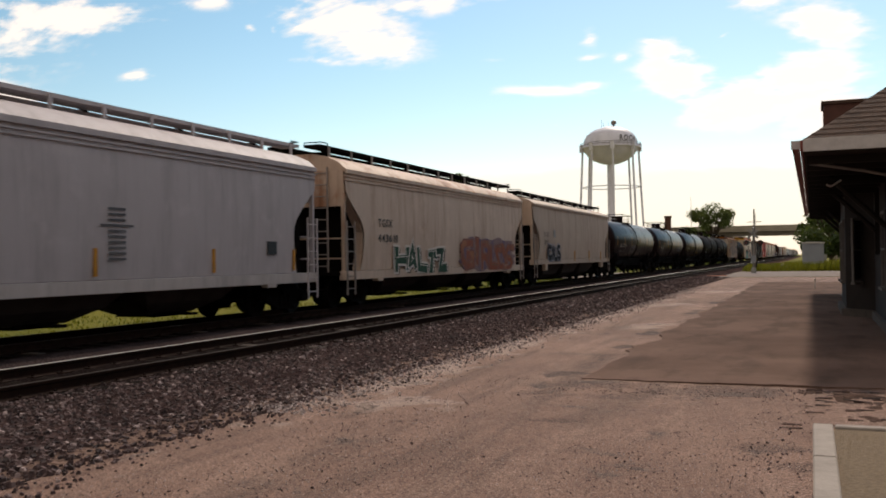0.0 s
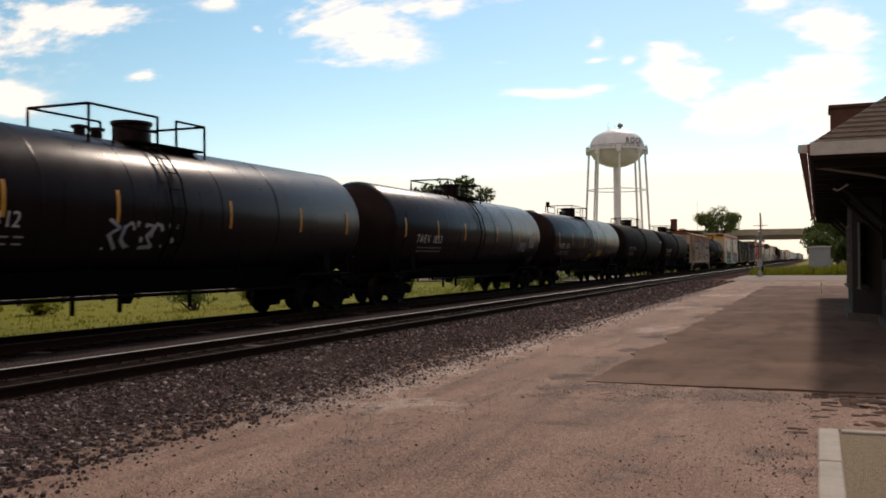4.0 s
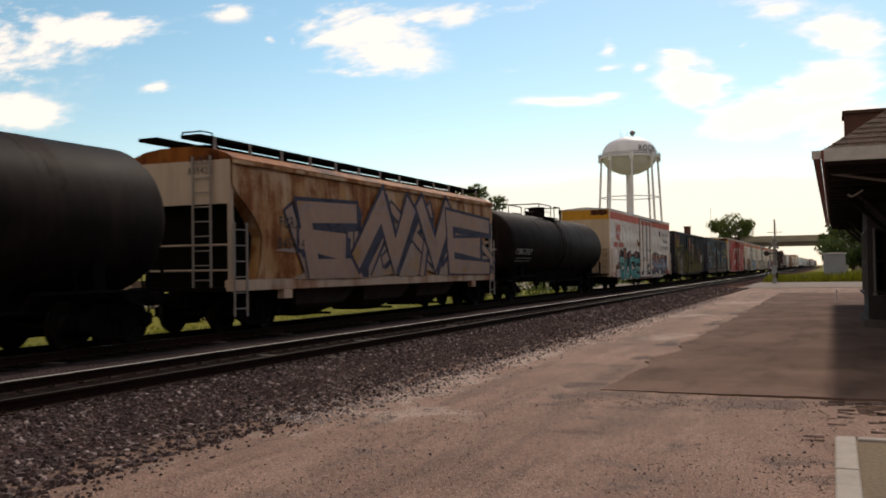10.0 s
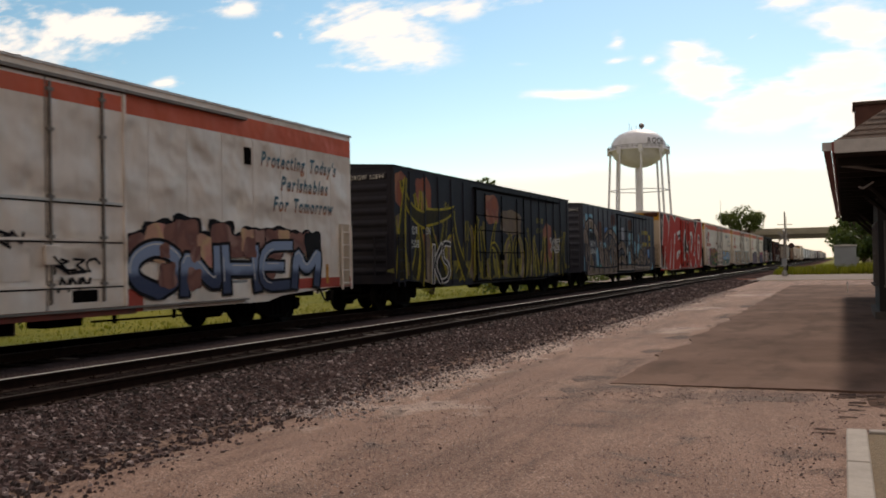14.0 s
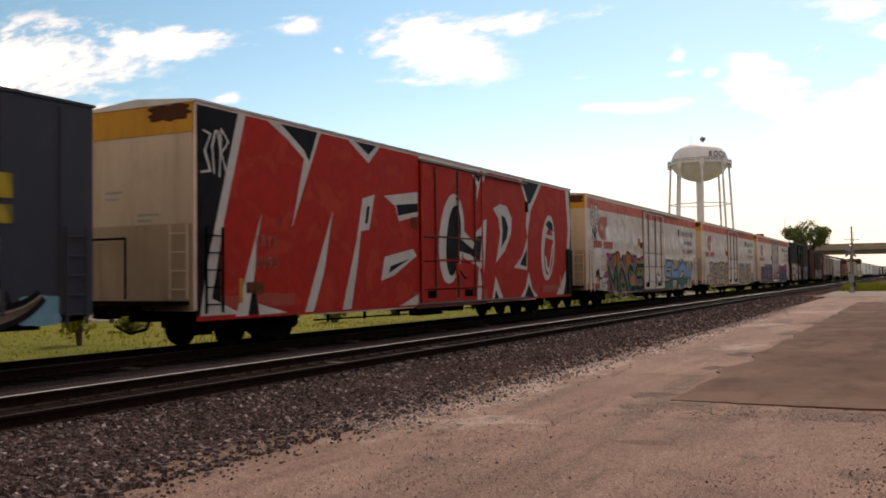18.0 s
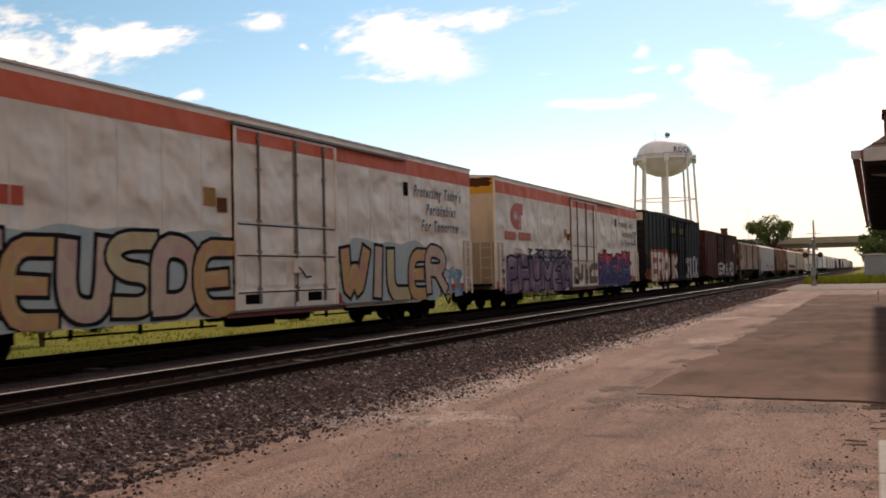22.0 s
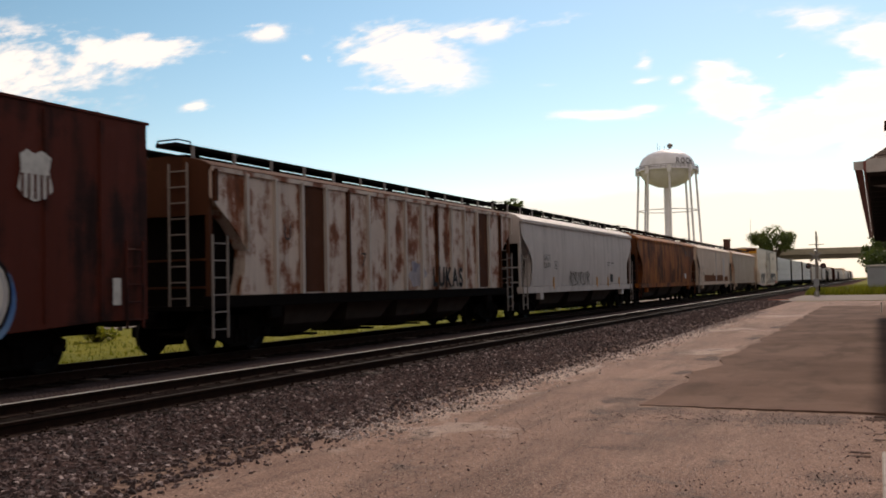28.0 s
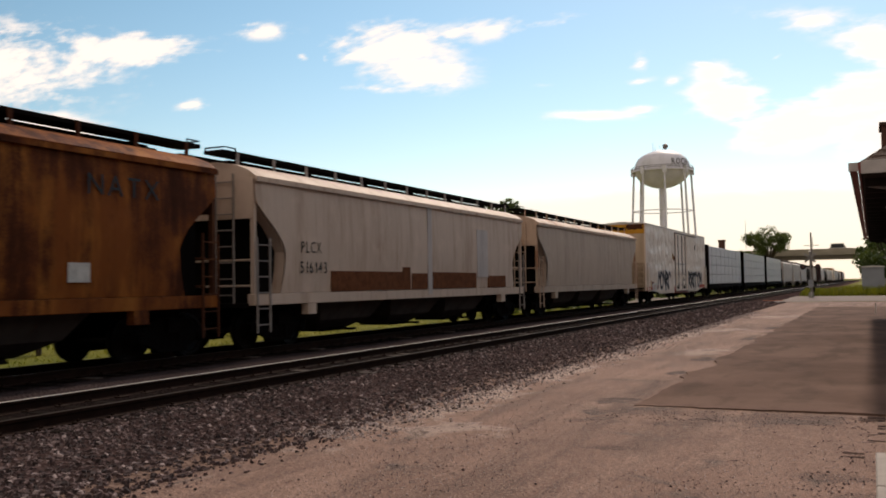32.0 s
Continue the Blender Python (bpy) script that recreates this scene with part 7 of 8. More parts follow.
    # hoppers that follow
    # dark end_paint carries the shade on this car's ends
    c = hopper("hopper_car", "rusting white ribbed covered hopper car", 415.1, 18.0, P_RIBBED, P_STAIN_SHADE, ladder_paint=P_LADDER, bays=4, ribs=17, eave=4.08, arch=0.3, sill_paint=STEEL_DARK, end_paint=P_STAIN_SHADE)
    part("reporting_mark", lettering(lettering(Geo(), "U", 2.75, 2.6, 0.4, 0.3, 1.575), "7", 6.4, 2.0, 0.4, 0.3, 1.575), BLACK_MARK, c)
    part("painted_tag", lettering(Geo(), "LUKAS", 10.75, 1.42, 0.62, 2.3, 1.653, 0.05, 0.12, random.Random(2)), SPRAY["dark"], c, "black sprayed tag")
    for k in (3, 13):
        y = 0.2 + 17.6 * k / 16
        part("rusted_panel", Geo().box(1.561, 1.5645, y + 0.06, y + 1.04, 2.2 if k < 3 else 1.35, 4.0), P_STAIN_SHADE, c)
    part("painted_blot", blob_patch(Geo(), random.Random(4), 9.35, 10.4, 1.42, 2.15, 1.567, 6, 0.5), SPRAY["grey"], c)
    c = hopper("hopper_car", "light grey covered hopper car with small black markings", 434.1, 18.4, P_LIGHT, P_LIGHT, sill_paint=P_LIGHT, ladder_paint=P_LADDER)
    part("reporting_mark", lettering(lettering(Geo(), "GACX", 2.75, 2.42, 0.25, 0.85, 1.598), "5699", 2.75, 2.1, 0.25, 0.85, 1.598), BLACK_MARK, c)
    graffiti(c, 131, 6.3, 9.5, 1.32, 1.98, "dark", "soot", count=8, thick=0.03, x=1.594)
    part("data_block", bars(Geo(), 4.15, 0, [(0.0, 0.34, 2.36, 0.03), (0.0, 0.34, 2.06, 0.03), (0.0, 0.03, 2.09, 0.27), (0.31, 0.34, 2.09, 0.27), (0.1, 0.24, 2.17, 0.1)], 1.6), BLACK_MARK, c)
    part("fine_print", bars(Geo(), 12.9, 0, [(0.0, 0.5, 2.42, 0.05), (0.7, 1.3, 2.42, 0.05), (0.1, 0.4, 2.3, 0.04)], 1.602), BLACK_MARK, c)
    part("data_panel", Geo().box(1.56, 1.592, 13.6, 14.0, 1.45, 1.85), BLACK_MARK, c)
    for y in (4.0, 10.9, 13.0, 15.3):
        part("reflector", Geo().box(1.56, 1.592, y, y + 0.09, 1.2, 1.7), YELLOW, c)
    # ends painted dark in place of the shade that lies on them
    c = hopper("hopper_car", "heavily rusted orange-brown covered hopper car", 453.9, 18.8, P_RUST, P_RUST, sill_paint=P_RUST, end_paint=P_STAIN_SHADE, ladder_paint=P_STAIN_SHADE)
    part("reporting_mark", lettering(Geo(), "NATX", 15.0, 3.2, 0.4, 1.9, 1.598), BLACK_MARK, c)
    part("data_panel", Geo().box(1.57, 1.594, 14.6, 15.1, 1.6, 1.95), WHITE, c)
    c = hopper("hopper_car", "dusty beige covered hopper car with brown paint patches", 473.9, 18.1, P_BEIGE, P_BEIGE, sill_paint=P_BEIGE, ladder_paint=P_LADDER)
    part("reporting_mark", lettering(lettering(Geo(), "PLCX", 1.9, 2.3, 0.3, 0.95, 1.598), "516143", 1.85, 1.8, 0.3, 1.25, 1.598), BLACK_MARK, c)
    for a, b, z in ((3.35, 7.4, 1.86), (7.4, 7.9, 2.0), (8.05, 9.1, 1.82), (9.5, 13.1, 1.86), (14.25, 16.0, 1.76)):
        part("paint_patch", Geo().box(1.55, 1.588, a, b, 1.33, z), BROWN_MARK, c, "brown primer patch")
    part("seam_strip", Geo().box(1.57, 1.592, 9.15, 9.45, 1.16, 3.95), P_LIGHT, c)
    part("paint_patch", Geo().box(1.57, 1.594, 13.2, 14.2, 1.7, 3.4), P_LIGHT, c)
    c = hopper("hopper_car", "pale beige covered hopper car", 493.8, 18.2, P_CREAM, P_BEIGE_RUST, sill_paint=P_CREAM)
    c = reefer(514.5, "dusty pale refrigerator car with two dark tags", logo=False, slogan=False)
    graffiti(c, 141, 3.2, 7.6, 0.9, 2.1, "dark", "grey", count=5, thick=0.2)
    graffiti(c, 142, 14.6, 20.6, 0.9, 2.1, "dark", "grey", count=6, thick=0.24)
    at = 540.2
    for k in range(3):
        lumber_car(at)
        at += 24.6
    # the rest of the train, far down the line
    for k, kind in enumerate("LLGTLBGTLLRGGTLBGL"):
        if kind == "T":
            tank("tank_car", "black tank car far down the line", at, 16.6, P_TANK_DULL, ticks=False)
            at += 19.3
        elif kind == "B":
            boxcar(at, 20.0, 4.5, P_MAROON, "maroon boxcar far down the line", (6.4, 10.6))
            at += 22.6
        elif kind == "R":
            reefer(at, "white refrigerator car far down the line", slogan=False)
            at += 25.0
        else:
            hopper("hopper_car", "pale covered hopper car far down the line", at, 18.0, P_LIGHT if kind == "L" else P_GREY, P_LIGHT, sill_paint=P_LIGHT)
            at += 19.8


def shell_patch(y0, y1, z0, z1, lean=0.0):
    """A sticker that follows the curve of a tank's shell."""
    g, n = Geo(), 6
    for k in range(n + 1):
        z = z0 + (z1 - z0) * k / n
        a = math.asin((z - 2.57) / 1.558)
        g.v += [(1.558 * math.cos(a), y0 + lean * (z - z0), z), (1.558 * math.cos(a), y1 + lean * (z - z0), z)]
    g.f = [(2 * k, 2 * k + 1, 2 * k + 3, 2 * k + 2) for k in range(n)]
    return g


def graffiti_tank(car, seed, y0, y1, z0, z1, line):
    g = strokes(Geo(), random.Random(seed), y0, y1, z0, z1, 0, 6, 0.08)
    part("painted_tag", on_shell(g, 1.55, 2.57), SPRAY[line], car)


def mecro(car):
    """Five letters as high as the car: white edges and black shadows on the red ground."""
    def poly(col, *pts, lift=0.0):
        mid = sum(p[0] for p in pts) / len(pts)
        x = (1.632 if 9.2 < mid < 13.9 else 1.579) + lift
        part("painted_letter", Geo().add([(x, a, min(max(b, 0.7), 5.0)) for a, b in pts], [tuple(range(len(pts)))]), SPRAY[col], car)

    def ring(col, y, z, ry, rz, lift, turn=0.0):
        pts = []
        for k in range(26):
            a = 2 * math.pi * k / 26
            c, s = ry * math.cos(a), rz * math.sin(a)
            pts.append((y + c + turn * s, z + s))
        poly(col, *pts, lift=lift)

    # M
    poly("dark", (0.02, 5.0), (1.3, 5.0), (0.2, 0.75), (0.02, 0.75))
    poly("white", (1.3, 5.0), (1.55, 5.0), (0.85, 2.75), (0.45, 1.1), (1.4, 0.75), (0.1, 0.75), (0.3, 1.75), lift=0.003)
    poly("white", (2.3, 5.0), (4.4, 5.0), (3.9, 4.05), (3.2, 2.65), (3.7, 4.3), (3.0, 4.7))
    poly("dark", (2.8, 5.0), (4.25, 5.0), (3.9, 4.25), (3.7, 4.5), lift=0.003)
    poly("white", (2.1, 2.95), (1.9, 2.2), (1.85, 1.65), (1.6, 0.7), (1.2, 0.7), (1.75, 2.1))
    poly("dark", (1.85, 1.55), (1.95, 0.72), (1.6, 0.72), lift=0.003)
    poly("white", (1.95, 0.95), (3.0, 0.72), (2.0, 0.7))
    poly("white", (4.9, 3.15), (4.5, 1.65), (4.05, 0.7), (3.7, 0.7), (4.4, 2.15))
    poly("white", (5.6, 5.0), (7.2, 5.0), (6.6, 4.5))
    poly("dark", (5.95, 5.0), (7.0, 5.0), (6.6, 4.72), lift=0.003)
    # E
    poly("white", (6.3, 3.55), (6.9, 3.7), (6.6, 2.75), (6.2, 2.7), (6.0, 1.75), (5.7, 0.7), (5.3, 0.7), (6.0, 2.5))
    poly("dark", (6.5, 3.35), (6.66, 3.38), (6.52, 2.9), (6.4, 2.9), lift=0.003)
    poly("white", (7.4, 3.7), (9.3, 3.95), (9.3, 3.25), (8.2, 3.05), (8.0, 3.45))
    poly("dark", (8.05, 3.5), (9.3, 3.62), (9.3, 3.38), (8.15, 3.2), lift=0.003)
    poly("white", (7.4, 2.05), (9.0, 2.3), (9.2, 2.1), (7.9, 1.55), (7.2, 1.4))
    poly("dark", (7.7, 1.8), (8.8, 2.02), (7.6, 1.6), lift=0.003)
    poly("white", (9.3, 1.0), (8.2, 0.7), (9.3, 0.7))
    # C
    ring("white", 11.4, 2.68, 0.86, 1.4, 0.001, 0.16)
    ring("dark", 11.52, 2.62, 0.5, 1.1, 0.004, 0.16)
    poly("white", (11.9, 3.05), (12.15, 3.0), (13.1, 2.55), (13.15, 2.95), (13.64, 3.15), (13.6, 1.75), (12.2, 2.1), lift=0.003)
    poly("dark", (11.9, 2.72), (12.9, 2.38), (13.25, 2.8), (13.64, 2.85), (13.45, 1.95), (12.7, 2.2), (11.9, 2.3), lift=0.006)
    poly("white", (12.9, 4.8), (13.64, 4.8), (13.5, 4.5), (13.25, 3.9), (13.3, 4.45))
    poly("dark", (13.1, 4.8), (13.62, 4.8), (13.42, 4.58), lift=0.003)
    poly("white", (13.75, 5.0), (14.15, 5.0), (13.75, 4.6))
    # R
    poly("white", (13.72, 3.3), (14.15, 3.42), (14.1, 2.9), (13.95, 1.9), (13.78, 1.3), (13.72, 1.3))
    poly("white", (13.4, 1.9), (13.62, 1.3), (13.55, 0.7), (13.2, 0.7))
    poly("white", (14.7, 3.8), (15.3, 4.0), (15.9, 3.95), (16.35, 3.55), (16.25, 3.0), (15.7, 2.4), (14.9, 1.95), (15.3, 3.0), (15.15, 3.5))
    poly("dark", (15.4, 3.62), (15.75, 3.55), (16.0, 3.2), (15.88, 2.85), (15.38, 2.5), (15.5, 3.1), lift=0.003)
    poly("white", (14.85, 1.5), (15.5, 0.72), (14.55, 0.72))
    poly("dark", (14.85, 1.05), (15.15, 0.72), (14.7, 0.72), lift=0.003)
    poly("white", (17.85, 2.95), (17.3, 2.25), (16.5, 1.8), (17.75, 1.72))
    poly("dark", (17.75, 2.5), (17.05, 1.92), (17.68, 1.84), lift=0.003)
    poly("white", (17.1, 5.0), (19.35, 5.0), (18.2, 3.95), (17.95, 3.3), (17.85, 2.95), (17.7, 3.3), (17.8, 4.15))
    poly("dark", (17.35, 5.0), (19.05, 5.0), (18.15, 4.2), (17.95, 4.2), lift=0.003)
    poly("white", (17.9, 1.65), (18.3, 1.0), (18.85, 0.72), (17.1, 0.72), (17.6, 1.1))
    poly("dark", (17.9, 1.2), (18.45, 0.72), (17.45, 0.72), lift=0.003)
    # O
    ring("white", 20.0, 2.6, 0.74, 1.28, 0.001, 0.14)
    ring("red", 20.05, 2.45, 0.5, 0.92, 0.004, 0.14)
    poly("dark", (19.75, 3.5), (20.1, 3.68), (20.5, 3.55), (20.6, 3.25), (20.1, 3.32), lift=0.006)
    poly("white", (19.75, 3.12), (20.65, 3.05), (20.62, 2.9), (19.8, 2.98), lift=0.006)
    poly("white", (20.45, 2.75), (20.58, 2.75), (20.1, 1.55), (19.72, 1.75), (19.6, 2.3), (19.78, 2.2), (19.9, 1.85), (20.08, 1.8), lift=0.006)
    poly("white", (22.1, 5.0), (22.5, 5.0), (22.7, 3.65), (22.4, 1.9), (21.7, 0.75), (20.9, 0.75), (22.0, 1.7), (22.35, 3.4))
    poly("dark", (22.5, 5.0), (22.72, 5.0), (22.72, 0.72), (21.75, 0.72), (22.42, 1.9), (22.71, 3.65), lift=0.003)
    part("reporting_mark", lettering(lettering(Geo(), "CRYX", 1.85, 2.2, 0.26, 0.8, 1.59), "6095", 1.85, 1.72, 0.26, 0.8, 1.59), SPRAY["tan"], car)
    tagged(part("painted_tag", strokes(Geo(), random.Random(77), 0.1, 0.9, 3.6, 4.6, 1.584, 3, 0.05), SPRAY["white"], car), kind="stuff")


make_train()

# ---- water tower ----
TOWER_WHITE = plain("tower_white_paint", (0.79, 0.78, 0.86), 0.5, 0.0, 0.2, 0.4)


def water_tower():
    """Bowl on eight leaning legs and a middle riser, with a balcony round its waist."""
    m = pose(-51.6, 258.0, GROUND_Z)
    tw = thing("water_tower", "white steel water tower with a bowl on slender legs", "water tower", m=m)
    r, zr = 7.55, 32.0
    prof = [(zr - 4.7, 1.0), (zr - 4.4, 2.6), (zr - 3.6, 4.6), (zr - 2.3, 6.3), (zr - 1.0, 7.25), (zr, r)]
    part("bowl", Geo().lathe(prof, "z", 48), TOWER_WHITE, tw, smooth=True)
    prof = [(zr + 0.01, r), (zr + 2.0, 7.35), (zr + 3.4, 6.6), (zr + 4.5, 5.3), (zr + 5.3, 3.4), (zr + 5.8, 1.4), (zr + 5.9, 0.1)]
    part("tank_top", Geo().lathe(prof, "z", 48), TOWER_WHITE, tw, smooth=True)
    part("riser", Geo().tube((0, 0, 0), (0, 0, zr - 4.5), 1.0, 24), TOWER_WHITE, tw, smooth=True)
    part("balcony", Geo().lathe([(zr - 0.25, r + 0.02), (zr - 0.25, r + 0.75), (zr + 0.05, r + 0.75), (zr + 0.05, r + 0.02)], "z", 48), TOWER_WHITE, tw, smooth=True)
    rail = Geo()
    pts = [((r + 0.7) * math.cos(a), (r + 0.7) * math.sin(a)) for a in [2 * math.pi * k / 40 for k in range(41)]]
    for z in (zr + 0.55, zr + 1.0):
        rail.path([(a, b, z) for a, b in pts], 0.08, 4)
    for a, b in pts[:-1]:
        rail.tube((a, b, zr), (a, b, zr + 1.0), 0.04, 4)
    part("balcony_railing", rail, plain("weathered_railing", (0.20, 0.19, 0.20)), tw)
    feet = []
    for k in range(8):
        a = 2 * math.pi * (k + 0.35) / 8
        c, s = math.cos(a), math.sin(a)
        part("leg", Geo().tube((9.2 * c, 9.2 * s, 0), ((r + 0.1) * c, (r + 0.1) * s, zr), 0.30, 14), TOWER_WHITE, tw, smooth=True)
        part("leg_cap", Geo().box(-0.55, 0.55, -0.55, 0.55, zr - 1.2, zr + 0.9), TOWER_WHITE, tw).location = ((r + 0.35) * c, (r + 0.35) * s, 0)
        feet.append((c, s))
    for z in (21.0,):
        k = 9.2 - (9.2 - r) * z / zr
        for (c, s), (c2, s2) in zip(feet, feet[1:] + feet[:1]):
            part("strut", Geo().tube((k * c, k * s, z), (k * c2, k * s2, z), 0.13, 6), TOWER_WHITE, tw)
    mast = Geo()
    for x, y, h in ((-2.4, 0, 2.6), (-1.9, 0.4, 1.6), (-0.4, -0.5, 1.7), (0.5, 0, 1.7)):
        mast.tube((x, y, zr + 5.4), (x, y, zr + 5.4 + h), 0.06, 5)
    part("antenna_mast", mast, GREY_STEEL, tw)
    part("beacon", Geo().lathe([(zr + 6.0, 0.1), (zr + 6.6, 0.75), (zr + 7.2, 0.75), (zr + 7.7, 0.1)], "z", 12, (1.0, 0, 0)), plain("beacon_dark", (0.2, 0.17, 0.16)), tw, smooth=True)
    g = Geo()
    lettering(g, "ROCH", 0, 0, 1.55, 5.4, 0, 0.03)
    bent = []
    for _, y, z in g.v:
        a = radians(-60) + y / 7.4
        bent.append((7.5 * math.cos(a), 7.5 * math.sin(a), zr + 1.25 + z))
    g.v = bent
    part("town_name", g, plain("faded_black_letters", (0.12, 0.11, 0.12)), tw, "dark painted letters")
    return tw


water_tower()


# ---- trees, weeds ----
def leaf_cloud(rng, centers, count, size, flat=0.8):
    """Many small leaf clumps, each a bent pair of triangles, gathered round the given boughs."""
    v, f = [], []
    cs = np.array([c[:3] for c in centers])
    rs = np.array([c[3] for c in centers])
    pick = rng.choice(len(cs), count, p=rs ** 2 / np.sum(rs ** 2))
    d = rng.normal(size=(count, 3))
    d /= np.linalg.norm(d, axis=1)[:, None]
    rad = rng.random(count) ** 0.45
    pos = cs[pick] + d * (rs[pick] * rad)[:, None] * (1, 1, flat)
    for p in pos:
        u = rng.normal(size=3)
        u /= np.linalg.norm(u)
        w = np.cross(u, rng.normal(size=3))
        w /= np.linalg.norm(w) + 1e-9
        s = size * rng.uniform(.5, 1.2)
        o = len(v)
        v += [tuple(p - u * s), tuple(p + w * s * .6), tuple(p + u * s), tuple(p - w * s * .6 + np.cross(u, w) * s * .4)]
        f += [(o, o + 1, o + 2), (o, o + 2, o + 3)]
    g = Geo()
    g.v, g.f = v, f
    return g


def tree(x, y, high, wide, label, mat=LEAF, count=2600, seed=1, bare=0.35, name="tree", leaf=None, boughs=9, clump=1.0):
    rng = np.random.default_rng(seed)
    t = thing(name, label, "tree", m=pose(x, y, GROUND_Z - 0.02))
    trunk = Geo()
    h0 = high * bare
    trunk.tube((0, 0, 0), (0.1, 0.05, h0), high * 0.035, 9, high * 0.026)
    centers = []
    for k in range(boughs):
        a = 2 * math.pi * k / boughs + rng.uniform(-.3, .3)
        d = wide / 2 * rng.uniform(.35, .78)
        z = h0 + (high - h0) * rng.uniform(.25, .82)
        tip = (d * math.cos(a), d * math.sin(a), z)
        mid = (tip[0] * .45, tip[1] * .45, h0 + (z - h0) * .55)
        limb = Geo().tube((0.1, 0.05, h0 * .92), mid, high * 0.017, 6, high * 0.011)
        part("limb", limb.tube(mid, tip, high * 0.011, 6, high * 0.004), BARK, t, smooth=True)
        centers.append((*tip, wide * clump * rng.uniform(.13, .23)))
    centers.append((0, 0, high * .86, wide * .2))
    part("trunk", trunk, BARK, t, smooth=True)
    part("crown", leaf_cloud(rng, centers, count, leaf or wide * 0.028), mat, t)
    return t


def bush(x, y, high, wide, label, mat=LEAF_DARK, count=1500, seed=1, leaf=0.12):
    rng = np.random.default_rng(seed)
    t = thing("bush", label, "bush", m=pose(x, y, GROUND_Z - 0.02))
    centers = []
    for k in range(8):
        a, d = rng.uniform(0, 6.28), wide * .5 * rng.uniform(.1, .8)
        tip = (d * math.cos(a), d * math.sin(a), high * rng.uniform(.3, .8))
        part("stem", Geo().tube((tip[0] * .2, tip[1] * .2, 0), tip, 0.05, 5, 0.015), BARK, t)
        centers.append((*tip, wide * rng.uniform(.2, .3)))
    g = leaf_cloud(rng, centers, count, leaf, high / wide * 1.1)
    g.v = [(a, b, max(c, 0.0)) for a, b, c in g.v]
    part("foliage", g, mat, t)
    return t


def az(deg, dist):
    return dist * math.sin(radians(deg)), dist * math.cos(radians(deg))


tree(*az(-5.45, 236), 14.4, 14.6, "broad open-crowned green tree beyond the crossing", LEAF, 5200, 3, 0.42, boughs=26, leaf=0.26, clump=0.56)
tree(*az(-7.0, 182), 7.6, 5.0, "small green tree beyond the crossing", LEAF, 1600, 4, 0.3, leaf=0.26)
tree(*az(-6.1, 200), 7.4, 5.5, "small green tree beside the overpass", LEAF, 1500, 5, 0.3, leaf=0.26)
tree(*az(-21.9, 95), 10.2, 9.0, "full green tree behind the train", LEAF_DARK, 6000, 6, 0.25, boughs=14, leaf=0.2)
tree(*az(-20.6, 97), 11.2, 6.5, "full green tree behind the train", LEAF_DARK, 4600, 7, 0.25, boughs=12, leaf=0.2)
tree(*az(-23.6, 99), 10.0, 7.0, "full green tree behind the train", LEAF_DARK, 4200, 8, 0.25, boughs=12, leaf=0.2)
tree(*az(-19.4, 104), 9.0, 4.0, "thin green tree behind the train", LEAF, 900, 18, 0.3, leaf=0.2)
for k, (a, d, h, w) in enumerate(((-9.7, 150, 6.6, 5), (-9.0, 152, 6.2, 5), (-7.4, 150, 5.4, 5), (-6.5, 215, 6.6, 6), (-5.9, 238, 7.0, 7), (-10.4, 160, 6.0, 5))):
    tree(*az(a, d), h, w, "shaggy low tree behind the tracks", LEAF, 900, 30 + k, 0.2, leaf=0.24)
for k, (x, y, h, w) in enumerate(((0.3, 132, 7.2, 5.5), (2.2, 128, 11.0, 7.5), (6.5, 124, 12.5, 9), (3.8, 138, 10.5, 8), (12, 126, 12.0, 10))):
    tree(x, y, h, w, "dense dark green tree behind the signal cabin", LEAF_DARK, 2600, 50 + k, 0.1, boughs=13, leaf=0.22)
for k, (x, y, h, w) in enumerate(((2.6, 102, 1.7, 2.4), (-2.9, 101, 0.9, 3), (-5.5, 103, 0.9, 3.4), (5.2, 101, 1.6, 3))):
    bush(x, y, h, w, "low yellow-green weeds beside the signal cabin", WEED, 700, 70 + k, 0.12)


def weeds():
    """Tall weeds and grass tufts along the far side of the tracks and past the crossing."""
    rng = np.random.default_rng(9)
    g = Geo()
    def tuft(x, y, h):
        for _ in range(3):
            a, l = rng.uniform(0, 6.28), rng.uniform(.1, .35) * h
            px, py = x + rng.normal() * .1, y + rng.normal() * .1
            w = 0.025 + 0.03 * h
            c, s = math.cos(a), math.sin(a)
            z = GROUND_Z - 0.01
            g.add([(px - s * w, py + c * w, z), (px + s * w, py - c * w, z), (px + c * l, py + s * l, z + h)], [(0, 1, 2)])
    for _ in range(5200):
        y = rng.uniform(4, 95)
        clump = noise.noise((y * .15, 3.3, 0))
        x = -17.6 - rng.random() ** 2 * 12
        tuft(x, y, rng.uniform(.03, .08) * (1 + max(0, clump) * 2.5))
    for _ in range(6500):
        wx, wy = rng.uniform(-6.5, 14), rng.uniform(97.5, 114)
        tuft(wx, wy, rng.uniform(.3, .75) + 0.55 * min(1.0, max(0.0, (wx + 6.5) / 5)) * rng.random())
    return g


tagged(solid("weeds", weeds(), WEED, "yellow-green weeds and grass along the tracks", "weeds"), kind="stuff")
for k in range(14):
    rng_b = random.Random(k)
    bush(-20.5 - rng_b.random() * 5, 12 + k * 5.6 + rng_b.uniform(-2, 2), rng_b.uniform(.7, 1.5), rng_b.uniform(1.4, 2.6), "weedy green bush on the verge behind the tracks", WEED if k % 3 else LEAF, 380, 80 + k, 0.1)

